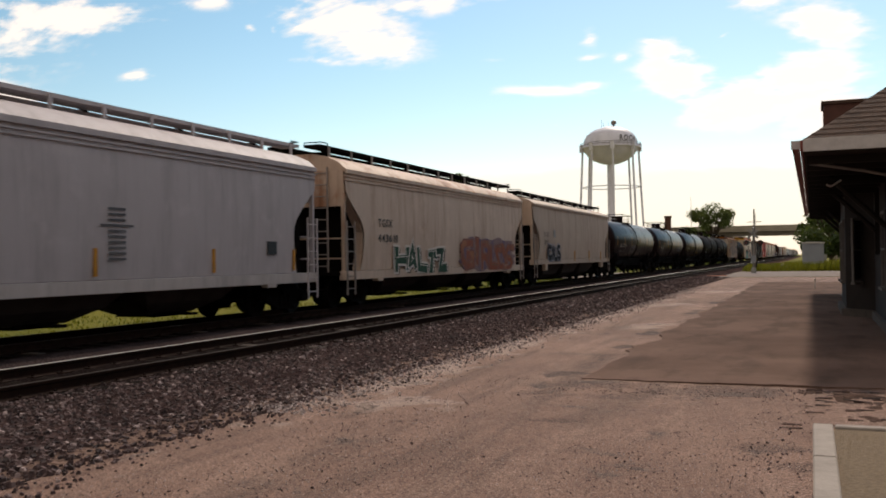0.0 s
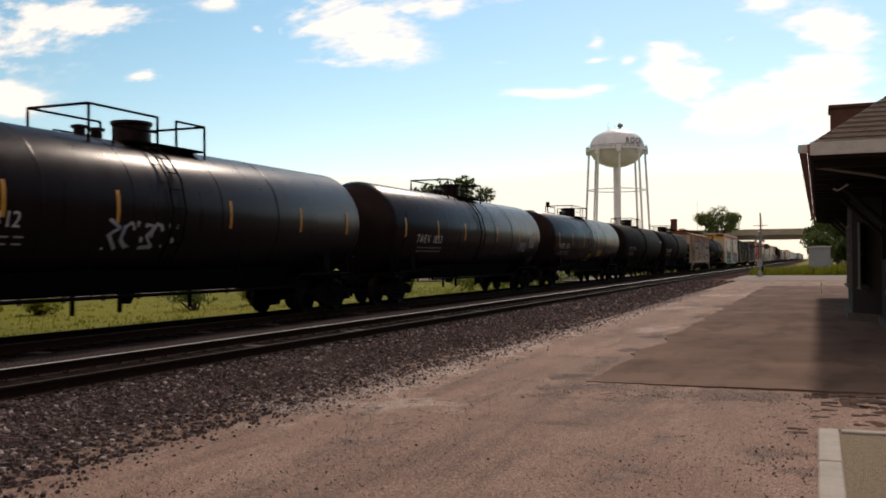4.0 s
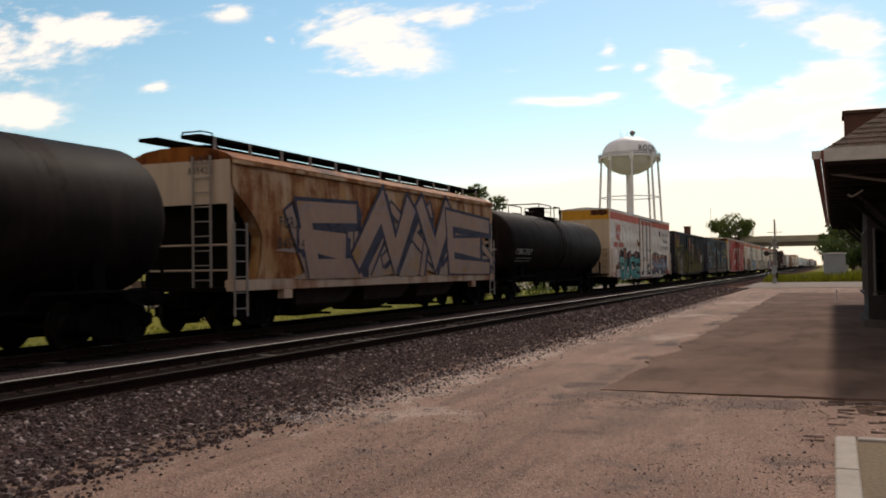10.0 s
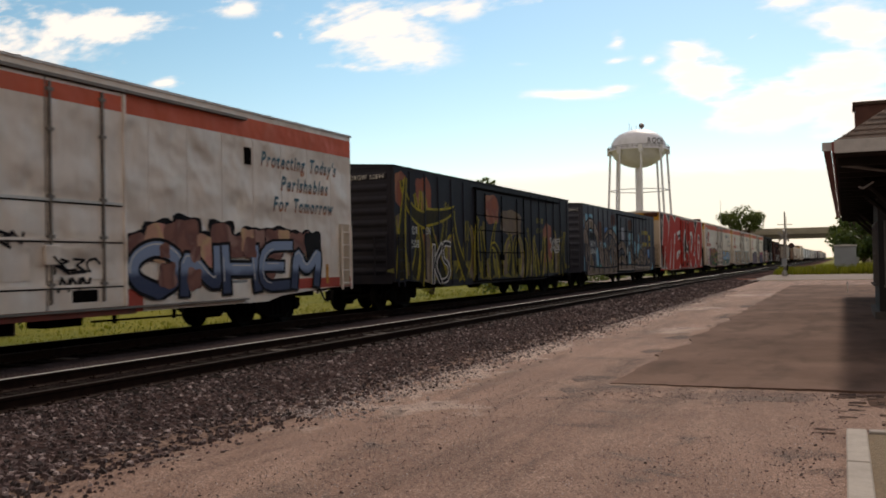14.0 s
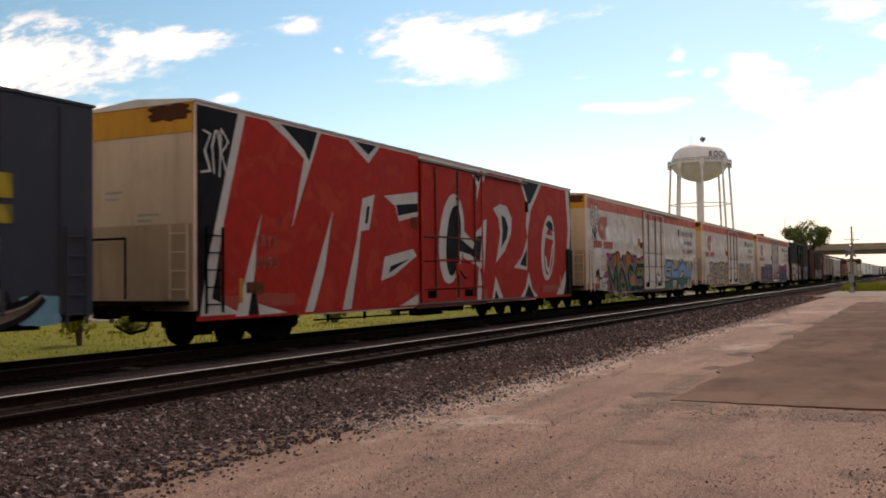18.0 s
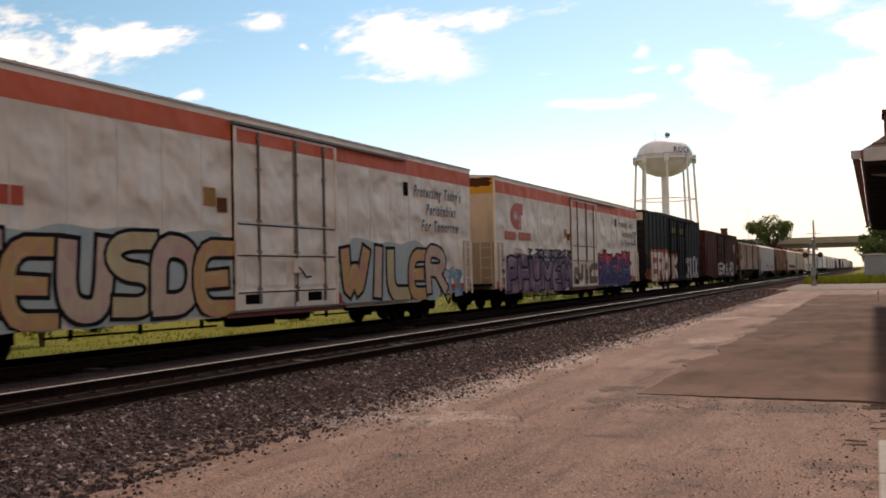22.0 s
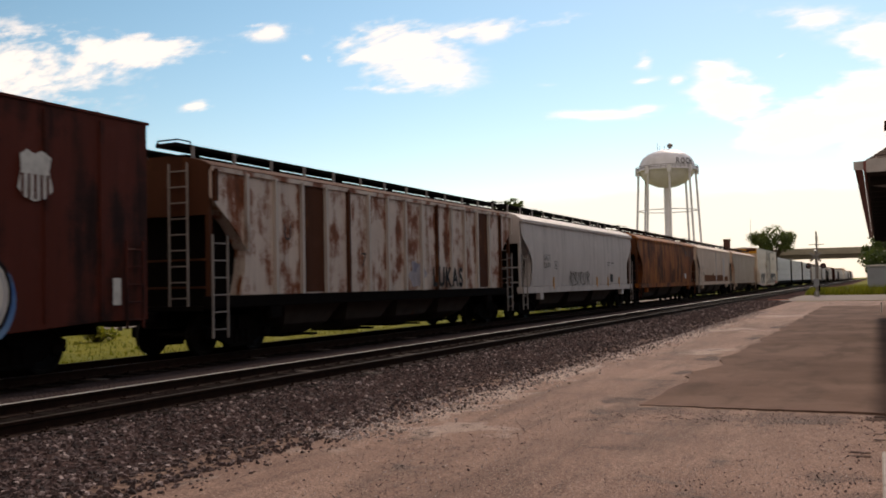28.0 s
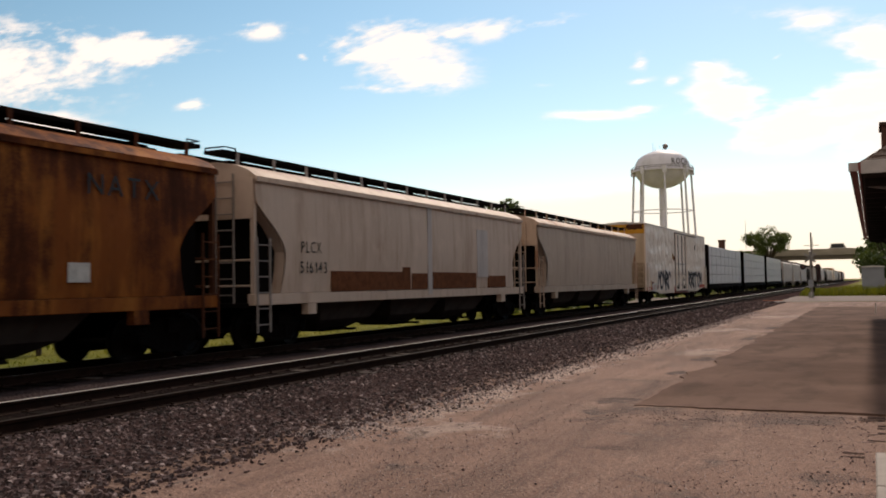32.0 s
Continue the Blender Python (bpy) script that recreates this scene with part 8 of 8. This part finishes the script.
def verge_hedge():
    """Rank weeds along the far verge, beyond the crossing."""
    rng = np.random.default_rng(31)
    centers = []
    for k in range(120):
        y = 52 + k * 1.65
        centers.append((-18.6 - rng.random() * 1.2, y, GROUND_Z + 0.35 + 0.25 * rng.random(), 0.55 + 0.3 * rng.random()))
    g = leaf_cloud(rng, centers, 9000, 0.13)
    g.v = [(a, b, max(c, GROUND_Z)) for a, b, c in g.v]
    return g


tagged(solid("verge_weeds", verge_hedge(), LEAF_DARK, "dark rank weeds along the far verge of the railway", "weeds"), kind="stuff")
bush(2.2, 119, 4.6, 6.5, "dense dark green bush behind the signal cabin", LEAF_DARK, 3200, 61, 0.24)
bush(7.5, 118, 5.2, 7.0, "dense dark green bush behind the signal cabin", LEAF_DARK, 3200, 62, 0.24)


def dimming_wall():
    """Unseen wall, added behind the station and the camera to darken reflections and skylight."""
    g = Geo()
    way = [(27, 215)] + [(27 + 2.5 * noise.noise((k * 0.4, 1, 0)), 205 - 5.0 * k) for k in range(52)] + [(26 - 5.0 * k, -58 + 2 * noise.noise((k * 0.5, 2, 0))) for k in range(14)]
    for k, (x, y) in enumerate(way):
        top = 11.0 + 3.0 * noise.noise((k * 0.37, 5, 0)) + 1.5 * noise.noise((k * 1.3, 6, 0))
        g.v += [(x, y, GROUND_Z), (x, y, top)]
    g.f = [(2 * i, 2 * i + 1, 2 * i + 3, 2 * i + 2) for i in range(len(way) - 1)]
    return g


solid("backdrop", dimming_wall(), plain("dimming_wall_green", (0.035, 0.05, 0.018), 0.9, 0.0, 0.5, 0.8, bump=0.3), "unseen dark green wall added to dim reflections and skylight", kind="structure")

# ---- road, fence and buildings behind the train ----
solid("road_behind", sheet(4, 60, -40, -33, -60, 240, GROUND_Z + 0.03), PALE_PATCH, "pale concrete road behind the tracks", kind="structure")


def fence():
    f = thing("guard_fence", "weathered grey board fence along the road behind the tracks", "fence")
    post = Geo().box(-0.07, 0.07, -0.07, 0.07, 0, 0.85).mesh("post", BARK)
    board = Geo().box(-0.03, 0.03, 0, 2.5, -0.09, 0.09).mesh("board", plain("weathered_board", (0.20, 0.17, 0.14), 0.85))
    for k in range(60):
        p = part("post", post, None, f)
        p.location = (-31.5, -10 + k * 2.5, GROUND_Z)
        b = part("board", board, None, f)
        b.location = (-31.5, -10 + k * 2.5, GROUND_Z + 0.62)


fence()
BRICK_DARK = plain("dark_brick", (0.13, 0.055, 0.04), 0.85, 0.0, 0.4, 2.0)
ch = thing("brick_chimney", "square dark brick chimney stack behind the train", "chimney", m=pose(*az(-8.0, 150), GROUND_Z))
part("stack", Geo().box(-0.45, 0.45, -0.45, 0.45, 0, 7.7), BRICK_DARK, ch)
part("cap", Geo().box(-0.52, 0.52, -0.52, 0.52, 7.7, 8.0), BRICK_DARK, ch)
mast = thing("radio_mast", "thin steel radio mast among the trees", "mast", m=pose(*az(-6.65, 185), GROUND_Z))
part("pole", Geo().tube((0, 0, 0), (0, 0, 13.0), 0.09, 6, 0.03), GREY_STEEL, mast)
vent = thing("utility_pole", "thin dark pole with a lamp head behind the train", "pole", m=pose(*az(-15.5, 120), GROUND_Z))
part("pole", Geo().tube((0, 0, 0), (0, 0, 8.6), 0.12, 8, 0.09), BARK, vent)
part("head", Geo().box(-0.2, 0.2, -0.2, 0.2, 8.6, 9.2), STEEL_DARK, vent)

# ---- overpass ----
BEAM = plain("overpass_concrete", (0.40, 0.35, 0.28), 0.85, 0.0, 0.25, 0.4)


def overpass():
    o = thing("overpass", "pale concrete road overpass crossing above the tracks", "bridge", m=pose(0, 252, GROUND_Z))
    part("deck", Geo().box(-460, 470, -5, 5, 7.55, 8.25), BEAM, o)
    part("girder", Geo().box(-460, 470, -4.4, -3.9, 6.55, 7.55), plain("girder_brown", (0.22, 0.18, 0.14)), o)
    part("girder", Geo().box(-460, 470, 3.9, 4.4, 6.55, 7.55), BEAM, o)
    part("parapet", Geo().box(-460, 470, -5, -4.7, 8.25, 9.1), BEAM, o)
    part("parapet", Geo().box(-460, 470, 4.7, 5, 8.25, 9.1), BEAM, o)
    for x in (-62, -42, -26, 5.5, 30, 60):
        part("pier", Geo().box(x - 0.6, x + 0.6, -4.2, 4.2, 0, 6.55), BEAM, o)


overpass()

# ---- crossing signal, signal cabin, poles ----
SIGNAL_GREY = plain("signal_aluminium", (0.30, 0.29, 0.28), 0.4, 0.6, 0.2)
CABIN = plain("cabin_silver", (0.30, 0.32, 0.35), 0.45, 0.3, 0.15, 1.0)


LENS_RED = plain("unlit_red_lens", (0.09, 0.012, 0.01), 0.3)


def crossing_signal(x, y):
    s = thing("crossing_signal", "railway crossing signal with crossbuck and black lamps", "crossing signal", m=pose(x, y, YARD_Z + 0.02))
    part("mast", Geo().tube((0, 0, 0), (0, 0, 4.0), 0.07, 10), SIGNAL_GREY, s, smooth=True)
    part("base", Geo().lathe([(0, 0.25), (0.3, 0.22), (0.5, 0.12)], "z", 12), SIGNAL_GREY, s, smooth=True)
    for a in (-40, 40):
        b = part("crossbuck_blade", Geo().box(-0.6, 0.6, -0.02, 0.02, -0.09, 0.09), GREY_MARK, s)
        b.matrix_basis = pose(0, -0.12, 3.55, 0, a, 0)
    part("crossarm", Geo().tube((-0.75, 0, 2.75), (0.75, 0, 2.75), 0.04, 8), STEEL_DARK, s)
    for dx in (-0.62, 0.62):
        lamp = part("lamp_backing", Geo().lathe([(-0.1, 0.25), (-0.08, 0.25)], "y", 20, (dx, 0, 2.75)), BLACK_MARK, s)
        part("lamp_lens", Geo().lathe([(-0.16, 0.02), (-0.14, 0.1), (-0.101, 0.11)], "y", 14, (dx, 0, 2.75)), LENS_RED, lamp)
    part("bell", Geo().lathe([(4.0, 0.05), (4.1, 0.14), (4.18, 0.04)], "z", 12), SIGNAL_GREY, s, smooth=True)
    part("gate_box", Geo().box(-0.2, 0.2, -0.35, 0.1, 0.9, 1.6), CABIN, s)
    part("gate_arm", Geo().box(0.22, 0.26, -0.08, -0.02, 1.0, 5.4), GREY_MARK, s)
    part("counterweight", Geo().box(0.2, 0.32, -0.3, 0.2, 0.5, 1.0), STEEL_DARK, s)
    return s


crossing_signal(-5.0, 90.0)
pole = thing("utility_pole", "grey wooden utility pole beside the crossing", "pole", m=pose(-5.3, 97.5, GROUND_Z))
part("pole", Geo().tube((0, 0, 0), (0, 0, 6.3), 0.10, 10, 0.075), plain("weathered_pole", (0.22, 0.19, 0.17), 0.9), pole, smooth=True)
part("crossarm", Geo().box(-0.7, 0.7, -0.04, 0.04, 5.0, 5.06), BARK, pole)


stake = thing("marker_stake", "thin white marker stake at the edge of the road", "stake", m=pose(0.11, 48.33, YARD_Z))
part("shaft", Geo().box(-0.025, 0.025, -0.025, 0.025, -0.05, 0.5), WHITE, stake)
part("reflective_band", Geo().box(-0.028, 0.028, -0.028, 0.028, 0.38, 0.46), GREY_MARK, stake)
# thin slab added in place of a flat orange paint mark
strip = thing("orange_mark", "flat faded orange mark on the road", "road marker", m=pose(-7.0, 76.3, YARD_Z + 0.05, 0, 0, 8))
part("strip_body", Geo().box(-0.75, 0.75, -0.2, 0.2, 0.0, 0.03), plain("faded_orange_mark", (0.42, 0.13, 0.05), 0.8), strip)


def cabin():
    c = thing("signal_cabin", "silver metal signal cabin with a white roof", "equipment cabin", m=pose(0.1, 104.5, GROUND_Z))
    part("housing", Geo().box(-1.05, 1.05, -0.9, 0.9, 0.1, 2.85), CABIN, c, bevel=0.02)
    part("roof", Geo().prism([(-1.15, 2.85), (1.15, 2.85), (1.15, 2.95), (0, 3.03), (-1.15, 2.95)][::-1], "y", -1.05, 1.05), WHITE, c)
    part("door", Geo().box(-0.45, 0.45, -0.93, -0.9, 0.25, 2.3), CABIN, c)
    part("skid", Geo().box(-1.05, 1.05, -0.9, 0.9, 0.0, 0.1), CONCRETE, c)
    part("meter_box", Geo().box(1.05, 1.3, -0.3, 0.2, 1.1, 1.7), GREY_STEEL, c)


cabin()

# ---- station building ----
SHINGLE = plain("brown_shingles", (0.115, 0.065, 0.045), 0.9, 0.0, 0.5, 5.0, bump=0.02)
FASCIA = plain("pale_fascia_paint", (0.55, 0.52, 0.50), 0.6, 0.0, 0.2)
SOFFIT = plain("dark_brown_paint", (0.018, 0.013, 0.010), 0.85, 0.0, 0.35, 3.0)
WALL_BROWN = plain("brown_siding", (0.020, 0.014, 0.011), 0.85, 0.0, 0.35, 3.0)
GUTTER = plain("rusted_gutter", (0.30, 0.085, 0.07), 0.6, 0.0, 0.35, 4.0)
# trim and foundation colours darkened to carry the shade under the eave
TRIM_GREY = plain("shade_dark_trim", (0.17, 0.155, 0.145), 0.7, 0.0, 0.3)
STONE_BASE = plain("shade_dark_foundation", (0.10, 0.082, 0.07), 0.9, 0.0, 0.4, 3.0, bump=0.01)
GLASS_DARK = plain("dark_window_glass", (0.02, 0.022, 0.025), 0.08, 0.0, 0.1)


def station():
    st = thing("station_building", "old brown wooden station with a wide overhanging hipped roof", "station")
    x0, y0, x1, y1, ze, zf = -0.11, 16.7, 9.0, 46.0, 3.155, 3.35
    p = 0.73
    xm, rise = (x0 + x1) / 2, p * (x1 - x0) / 2
    half = (x1 - x0) / 2
    # shingle courses on the two hips and slopes that are seen
    faces = (("end", lambda s, t: (x0 + t + (x1 - x0 - 2 * t) * s, y0 + t, zf + p * t)), ("side", lambda s, t: (x0 + t, y0 + t + (y1 - y0 - 2 * t) * s, zf + p * t)))
    roof = part("roof", Geo().add([(x0, y0, zf), (x1, y0, zf), (x1, y1, zf), (x0, y1, zf), (xm, y0 + half, zf + rise), (xm, y1 - half, zf + rise)],
                                  [(0, 1, 4), (1, 2, 5, 4), (2, 3, 5), (3, 0, 4, 5), (3, 2, 1, 0)]), SHINGLE, st, "brown shingled hipped roof")
    for which, at in faces:
        courses = 34
        for k in range(courses):
            t0, t1 = half * k / courses, half * (k + 1) / courses
            g = Geo()
            a, b, c, d = at(0, t0), at(1, t0), at(1, t1), at(0, t1)
            up = 0.009
            off = (0, -up * .6, up) if which == "end" else (-up * .6, 0, up)
            q = [(a[0] + off[0], a[1] + off[1], a[2] + off[2]), (b[0] + off[0], b[1] + off[1], b[2] + off[2]), (c[0], c[1], c[2] + 0.006), (d[0], d[1], d[2] + 0.006)]
            g.add(q + [a, b], [(0, 1, 2, 3) if which == "end" else (3, 2, 1, 0), (4, 5, 1, 0) if which == "end" else (0, 1, 5, 4)])
            part("shingle_course", g, SHINGLE, roof)
    part("end_fascia", Geo().box(x0, x1, y0 - 0.05, y0, ze, zf + 0.02), FASCIA, st, "pale painted fascia board")
    part("side_fascia", Geo().box(x0 - 0.04, x0, y0, y1, ze + 0.02, zf), GUTTER, st)
    part("gutter", Geo().prism([(x0 - 0.19, zf - 0.02), (x0 - 0.17, zf - 0.14), (x0 - 0.05, zf - 0.14), (x0 - 0.05, zf - 0.12), (x0 - 0.155, zf - 0.12), (x0 - 0.17, zf - 0.02)], "y", y0 + 0.1, y1), GUTTER, st, "rust-red gutter along the eave")
    part("gutter_end", Geo().box(x0 - 0.19, x0 - 0.04, y0 + 0.06, y0 + 0.1, zf - 0.14, zf), FASCIA, st)
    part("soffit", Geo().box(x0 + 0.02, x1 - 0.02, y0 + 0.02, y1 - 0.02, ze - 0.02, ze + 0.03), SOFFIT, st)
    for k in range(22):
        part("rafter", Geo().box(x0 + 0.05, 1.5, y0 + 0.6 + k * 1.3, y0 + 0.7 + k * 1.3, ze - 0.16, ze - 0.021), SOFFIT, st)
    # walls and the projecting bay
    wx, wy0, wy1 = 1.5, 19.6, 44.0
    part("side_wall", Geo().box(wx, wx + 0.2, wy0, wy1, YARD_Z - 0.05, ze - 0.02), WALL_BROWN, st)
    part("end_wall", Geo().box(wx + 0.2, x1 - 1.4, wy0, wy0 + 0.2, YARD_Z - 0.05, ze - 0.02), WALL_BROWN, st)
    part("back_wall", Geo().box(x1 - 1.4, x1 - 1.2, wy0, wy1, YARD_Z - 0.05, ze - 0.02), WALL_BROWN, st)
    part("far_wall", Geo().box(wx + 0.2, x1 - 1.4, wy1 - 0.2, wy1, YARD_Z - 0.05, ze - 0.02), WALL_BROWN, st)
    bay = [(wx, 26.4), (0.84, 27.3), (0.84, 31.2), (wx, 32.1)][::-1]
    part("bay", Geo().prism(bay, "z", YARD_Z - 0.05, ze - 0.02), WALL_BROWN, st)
    part("bay_foundation", Geo().prism([(wx, 26.25), (0.72, 27.2), (0.72, 31.3), (wx, 32.2)][::-1], "z", YARD_Z - 0.06, YARD_Z + 0.22), STONE_BASE, st)
    part("wall_foundation", Geo().box(wx - 0.1, wx, wy0, 26.2, YARD_Z - 0.06, YARD_Z + 0.2), STONE_BASE, st)
    def window(y, x, z0, z1, wide, turn):
        w = part("window", Geo().box(-wide / 2, wide / 2, -0.02, 0.0, z0, z1), GLASS_DARK, st)
        w.matrix_basis = pose(x, y, 0, 0, 0, turn)
        f = Geo()
        for a, b, c, d in ((-wide / 2 - 0.06, -wide / 2, z0 - 0.06, z1 + 0.06), (wide / 2, wide / 2 + 0.06, z0 - 0.06, z1 + 0.06), (-wide / 2, wide / 2, z1, z1 + 0.06), (-wide / 2, wide / 2, (z0 + z1) / 2 - 0.02, (z0 + z1) / 2 + 0.02)):
            f.box(a, b, -0.06, 0.0, c, d)
        part("window_frame", f, TRIM_GREY, w)
        part("window_sill", Geo().box(-wide / 2 - 0.1, wide / 2 + 0.1, -0.12, 0.0, z0 - 0.12, z0 - 0.06), TRIM_GREY, w)
    window(26.85, 1.17, 0.75, 2.3, 0.62, -126.3 + 180)
    window(28.4, 0.84, 0.75, 2.3, 0.9, -90)
    window(30.1, 0.84, 0.75, 2.3, 0.9, -90)
    window(22.6, wx, 0.75, 2.3, 1.0, -90)
    window(36.0, wx, 0.75, 2.3, 1.0, -90)
    for y in (21.0, 24.4, 34.0, 38.0, 42.0):
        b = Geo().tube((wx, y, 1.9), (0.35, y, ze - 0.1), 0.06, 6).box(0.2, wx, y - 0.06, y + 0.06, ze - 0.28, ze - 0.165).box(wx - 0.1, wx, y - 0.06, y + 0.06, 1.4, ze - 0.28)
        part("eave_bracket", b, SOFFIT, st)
    part("conduit", Geo().path([(0.0, 17.8, 3.05), (0.9, 18.4, 2.93), (1.9, 19.2, 2.75)], 0.028, 8), GREY_STEEL, st)
    part("lamp_bracket", Geo().path([(0.28, 19.5, 2.78), (0.36, 19.5, 2.74), (0.55, 19.5, 2.86)], 0.018, 6), FASCIA, st)
    chim = part("chimney", Geo().box(0.33, 1.55, 25.6, 26.8, 3.6, 5.24), BRICK_DARK, st)
    part("chimney_cap", Geo().box(0.28, 1.6, 25.55, 26.85, 5.24, 5.32), SHINGLE, chim)


station()

# ---- kerb, brick apron and worn patches in front of the station ----
kerb = tagged(new("kerb"), "pale concrete kerb round a gravel bed", kind="structure")
for k in range(-6, 5):
    part("kerb_stone", Geo().box(-0.02, 0.16, 1.9 + k * 1.55, 3.43 + k * 1.55, YARD_Z - 0.15, YARD_Z + 0.075), CONCRETE, kerb, bevel=0.012)
for k in range(3):
    part("kerb_stone", Geo().box(0.175 + k * 1.55, 1.71 + k * 1.55, 9.5, 9.64, YARD_Z - 0.15, YARD_Z + 0.075), CONCRETE, kerb, bevel=0.012)
solid("gravel_bed", sheet(16, 30, 0.16, 5.5, -8, 9.5, YARD_Z + 0.05, 0.02), plain("tan_gravel", (0.33, 0.235, 0.145), 0.95, 0.0, 0.45, 25.0, bump=0.02), "tan gravel bed inside the kerb", kind="structure", smooth=True)


def brick_apron():
    ap = tagged(new("brick_apron"), "old dark brick paving in front of the station", kind="structure")
    bed = sheet(44, 44, -0.5, 3.2, 9.66, 12.9, YARD_Z + 0.014, 0.022, 21)
    bed.v = [(x, y, z - 0.09 * max(0.0, 1 - min(x + 0.5, 12.9 - y) / 0.75) - 0.02 + 0.035 * noise.noise((x * 2.6, y * 2.6, 3.0))) for x, y, z in bed.v]
    part("bedding", bed, plain("dark_grit", (0.12, 0.068, 0.05), 0.95, 0.0, 0.6, 9.0, bump=0.012, spec=0.05), ap, smooth=True)
    m, N = material("paving_brick")
    tone = N.n("ShaderNodeObjectInfo").outputs["Random"]
    v = coords(N)
    c = N.mix(tone, (0.024, 0.016, 0.015), (0.085, 0.052, 0.042))
    c = N.mix(N.step(N.noise(v, 5, 5), 0.5, 0.75), c, (0.12, 0.075, 0.055))
    N.surface(c, 0.95, 0, N.bump(N.noise(v, 40, 3), 1.0, 0.015), 0.05)
    shared = [Geo().box(-0.098, 0.098, -0.046, 0.046, -0.03, 0.0).mesh("brick", m, bevel=0.01)]
    rng = random.Random(6)
    rest = Geo()
    for j in range(29):
        for i in range(17):
            x, y = -0.21 + i * 0.206 + (0.103 if j % 2 else 0), 9.74 + j * 0.1
            if rng.random() < 0.30 + max(0, 0.5 - (x + 0.3)) * 0.9 or x > 3.1:
                continue
            z, rx, ry = YARD_Z - 0.002 + rng.uniform(-.012, .010) + 0.006 * min(1, x), rng.uniform(-5, 5), rng.uniform(-6, 6)
            if x < 1.6:
                b = part("brick", shared[0], None, ap)
                b.matrix_basis = pose(x, y, z, rx, ry, rng.uniform(-7, 7))
            else:
                rest.box(x - 0.098, x + 0.098, y - 0.046, y + 0.046, z - 0.03, z)
    tagged(part("bricks_beyond", rest, m, ap), kind="stuff")


brick_apron()


# ---- vehicles on the overpass ----
def far_car(name, label, paint, long, high):
    """A vehicle seen over the parapet: body, cabin with glass, wheels."""
    v = thing(name, label, "car")
    part("body", Geo().prism([(-long / 2, 0.35), (long / 2, 0.35), (long / 2, 0.95), (long * 0.3, 1.02), (-long / 2, 1.0)], "y", -0.88, 0.88), paint, v, bevel=0.05)
    part("cabin", Geo().prism([(-long * 0.46, 1.0), (long * 0.28, 1.02), (long * 0.16, high), (-long * 0.40, high)], "y", -0.8, 0.8), paint, v, bevel=0.05)
    part("side_window", Geo().prism([(-long * 0.40, 1.08), (long * 0.2, 1.08), (long * 0.13, high - 0.12), (-long * 0.36, high - 0.12)], "y", -0.815, -0.801), GLASS_DARK, v)
    for x in (-long * 0.3, long * 0.3):
        for y in (-0.82, 0.82):
            part("wheel", Geo().lathe([(y - 0.1, 0.2), (y - 0.1, 0.33), (y + 0.1, 0.33), (y + 0.1, 0.2)], "y", 16, (x, 0, 0.33)), STEEL_DARK, v)
    return v


BRIDGE_Z = GROUND_Z + 8.25
TRAFFIC = [
    (far_car("van", "white van driving over the overpass", WHITE, 5.2, 2.15), 32.0, -6.9),
    (far_car("pickup_truck", "dark grey truck driving over the overpass", plain("dark_grey_paint", (0.1, 0.1, 0.1), 0.4), 5.6, 2.2), 13.0, -7.7),
    (far_car("car", "grey car driving over the overpass", plain("grey_car_body", (0.3, 0.3, 0.31), 0.4), 4.6, 1.6), 6.0, -10.1),
    (far_car("car", "silver car driving over the overpass", plain("silver_car_body", (0.5, 0.5, 0.5), 0.4), 4.6, 1.55), 3.0, -12.8),
]


def motions():
    """The train rolls towards and past the camera at an even pace; its wheels turn while a car is near."""
    for car, at in CARS:
        walk(car, [(t, pose(TRAIN_X, at - SPEED * t, 0)) for t in (0.0, 8.0, 16.0, 24.0, SECONDS)])
    for vehicle, when, x in TRAFFIC:
        walk(vehicle, [(t, pose(x + 13.0 * (t - when), 250.0, BRIDGE_Z)) for t in (0.0, 16.0, SECONDS)])
    turn = math.degrees(SPEED / 0.457)
    starts = dict(CARS)
    for ws, dy, car in WHEELSETS:
        at = starts[car]
        t0, t1 = max(0.0, (at - 60) / SPEED), min(SECONDS, (at + 26) / SPEED)
        if t1 <= t0:
            continue
        rows, t, step = [(0.0, pose(0, dy, 0.457))] if t0 > 0.05 else [], t0, 1 / 30
        while t < t1:
            rows.append((t, pose(0, dy, 0.457, ((t - t0) * turn) % 360)))
            t += step
        rows.append((SECONDS, pose(0, dy, 0.457, ((t - t0) * turn) % 360)))
        walk(ws, rows)


motions()
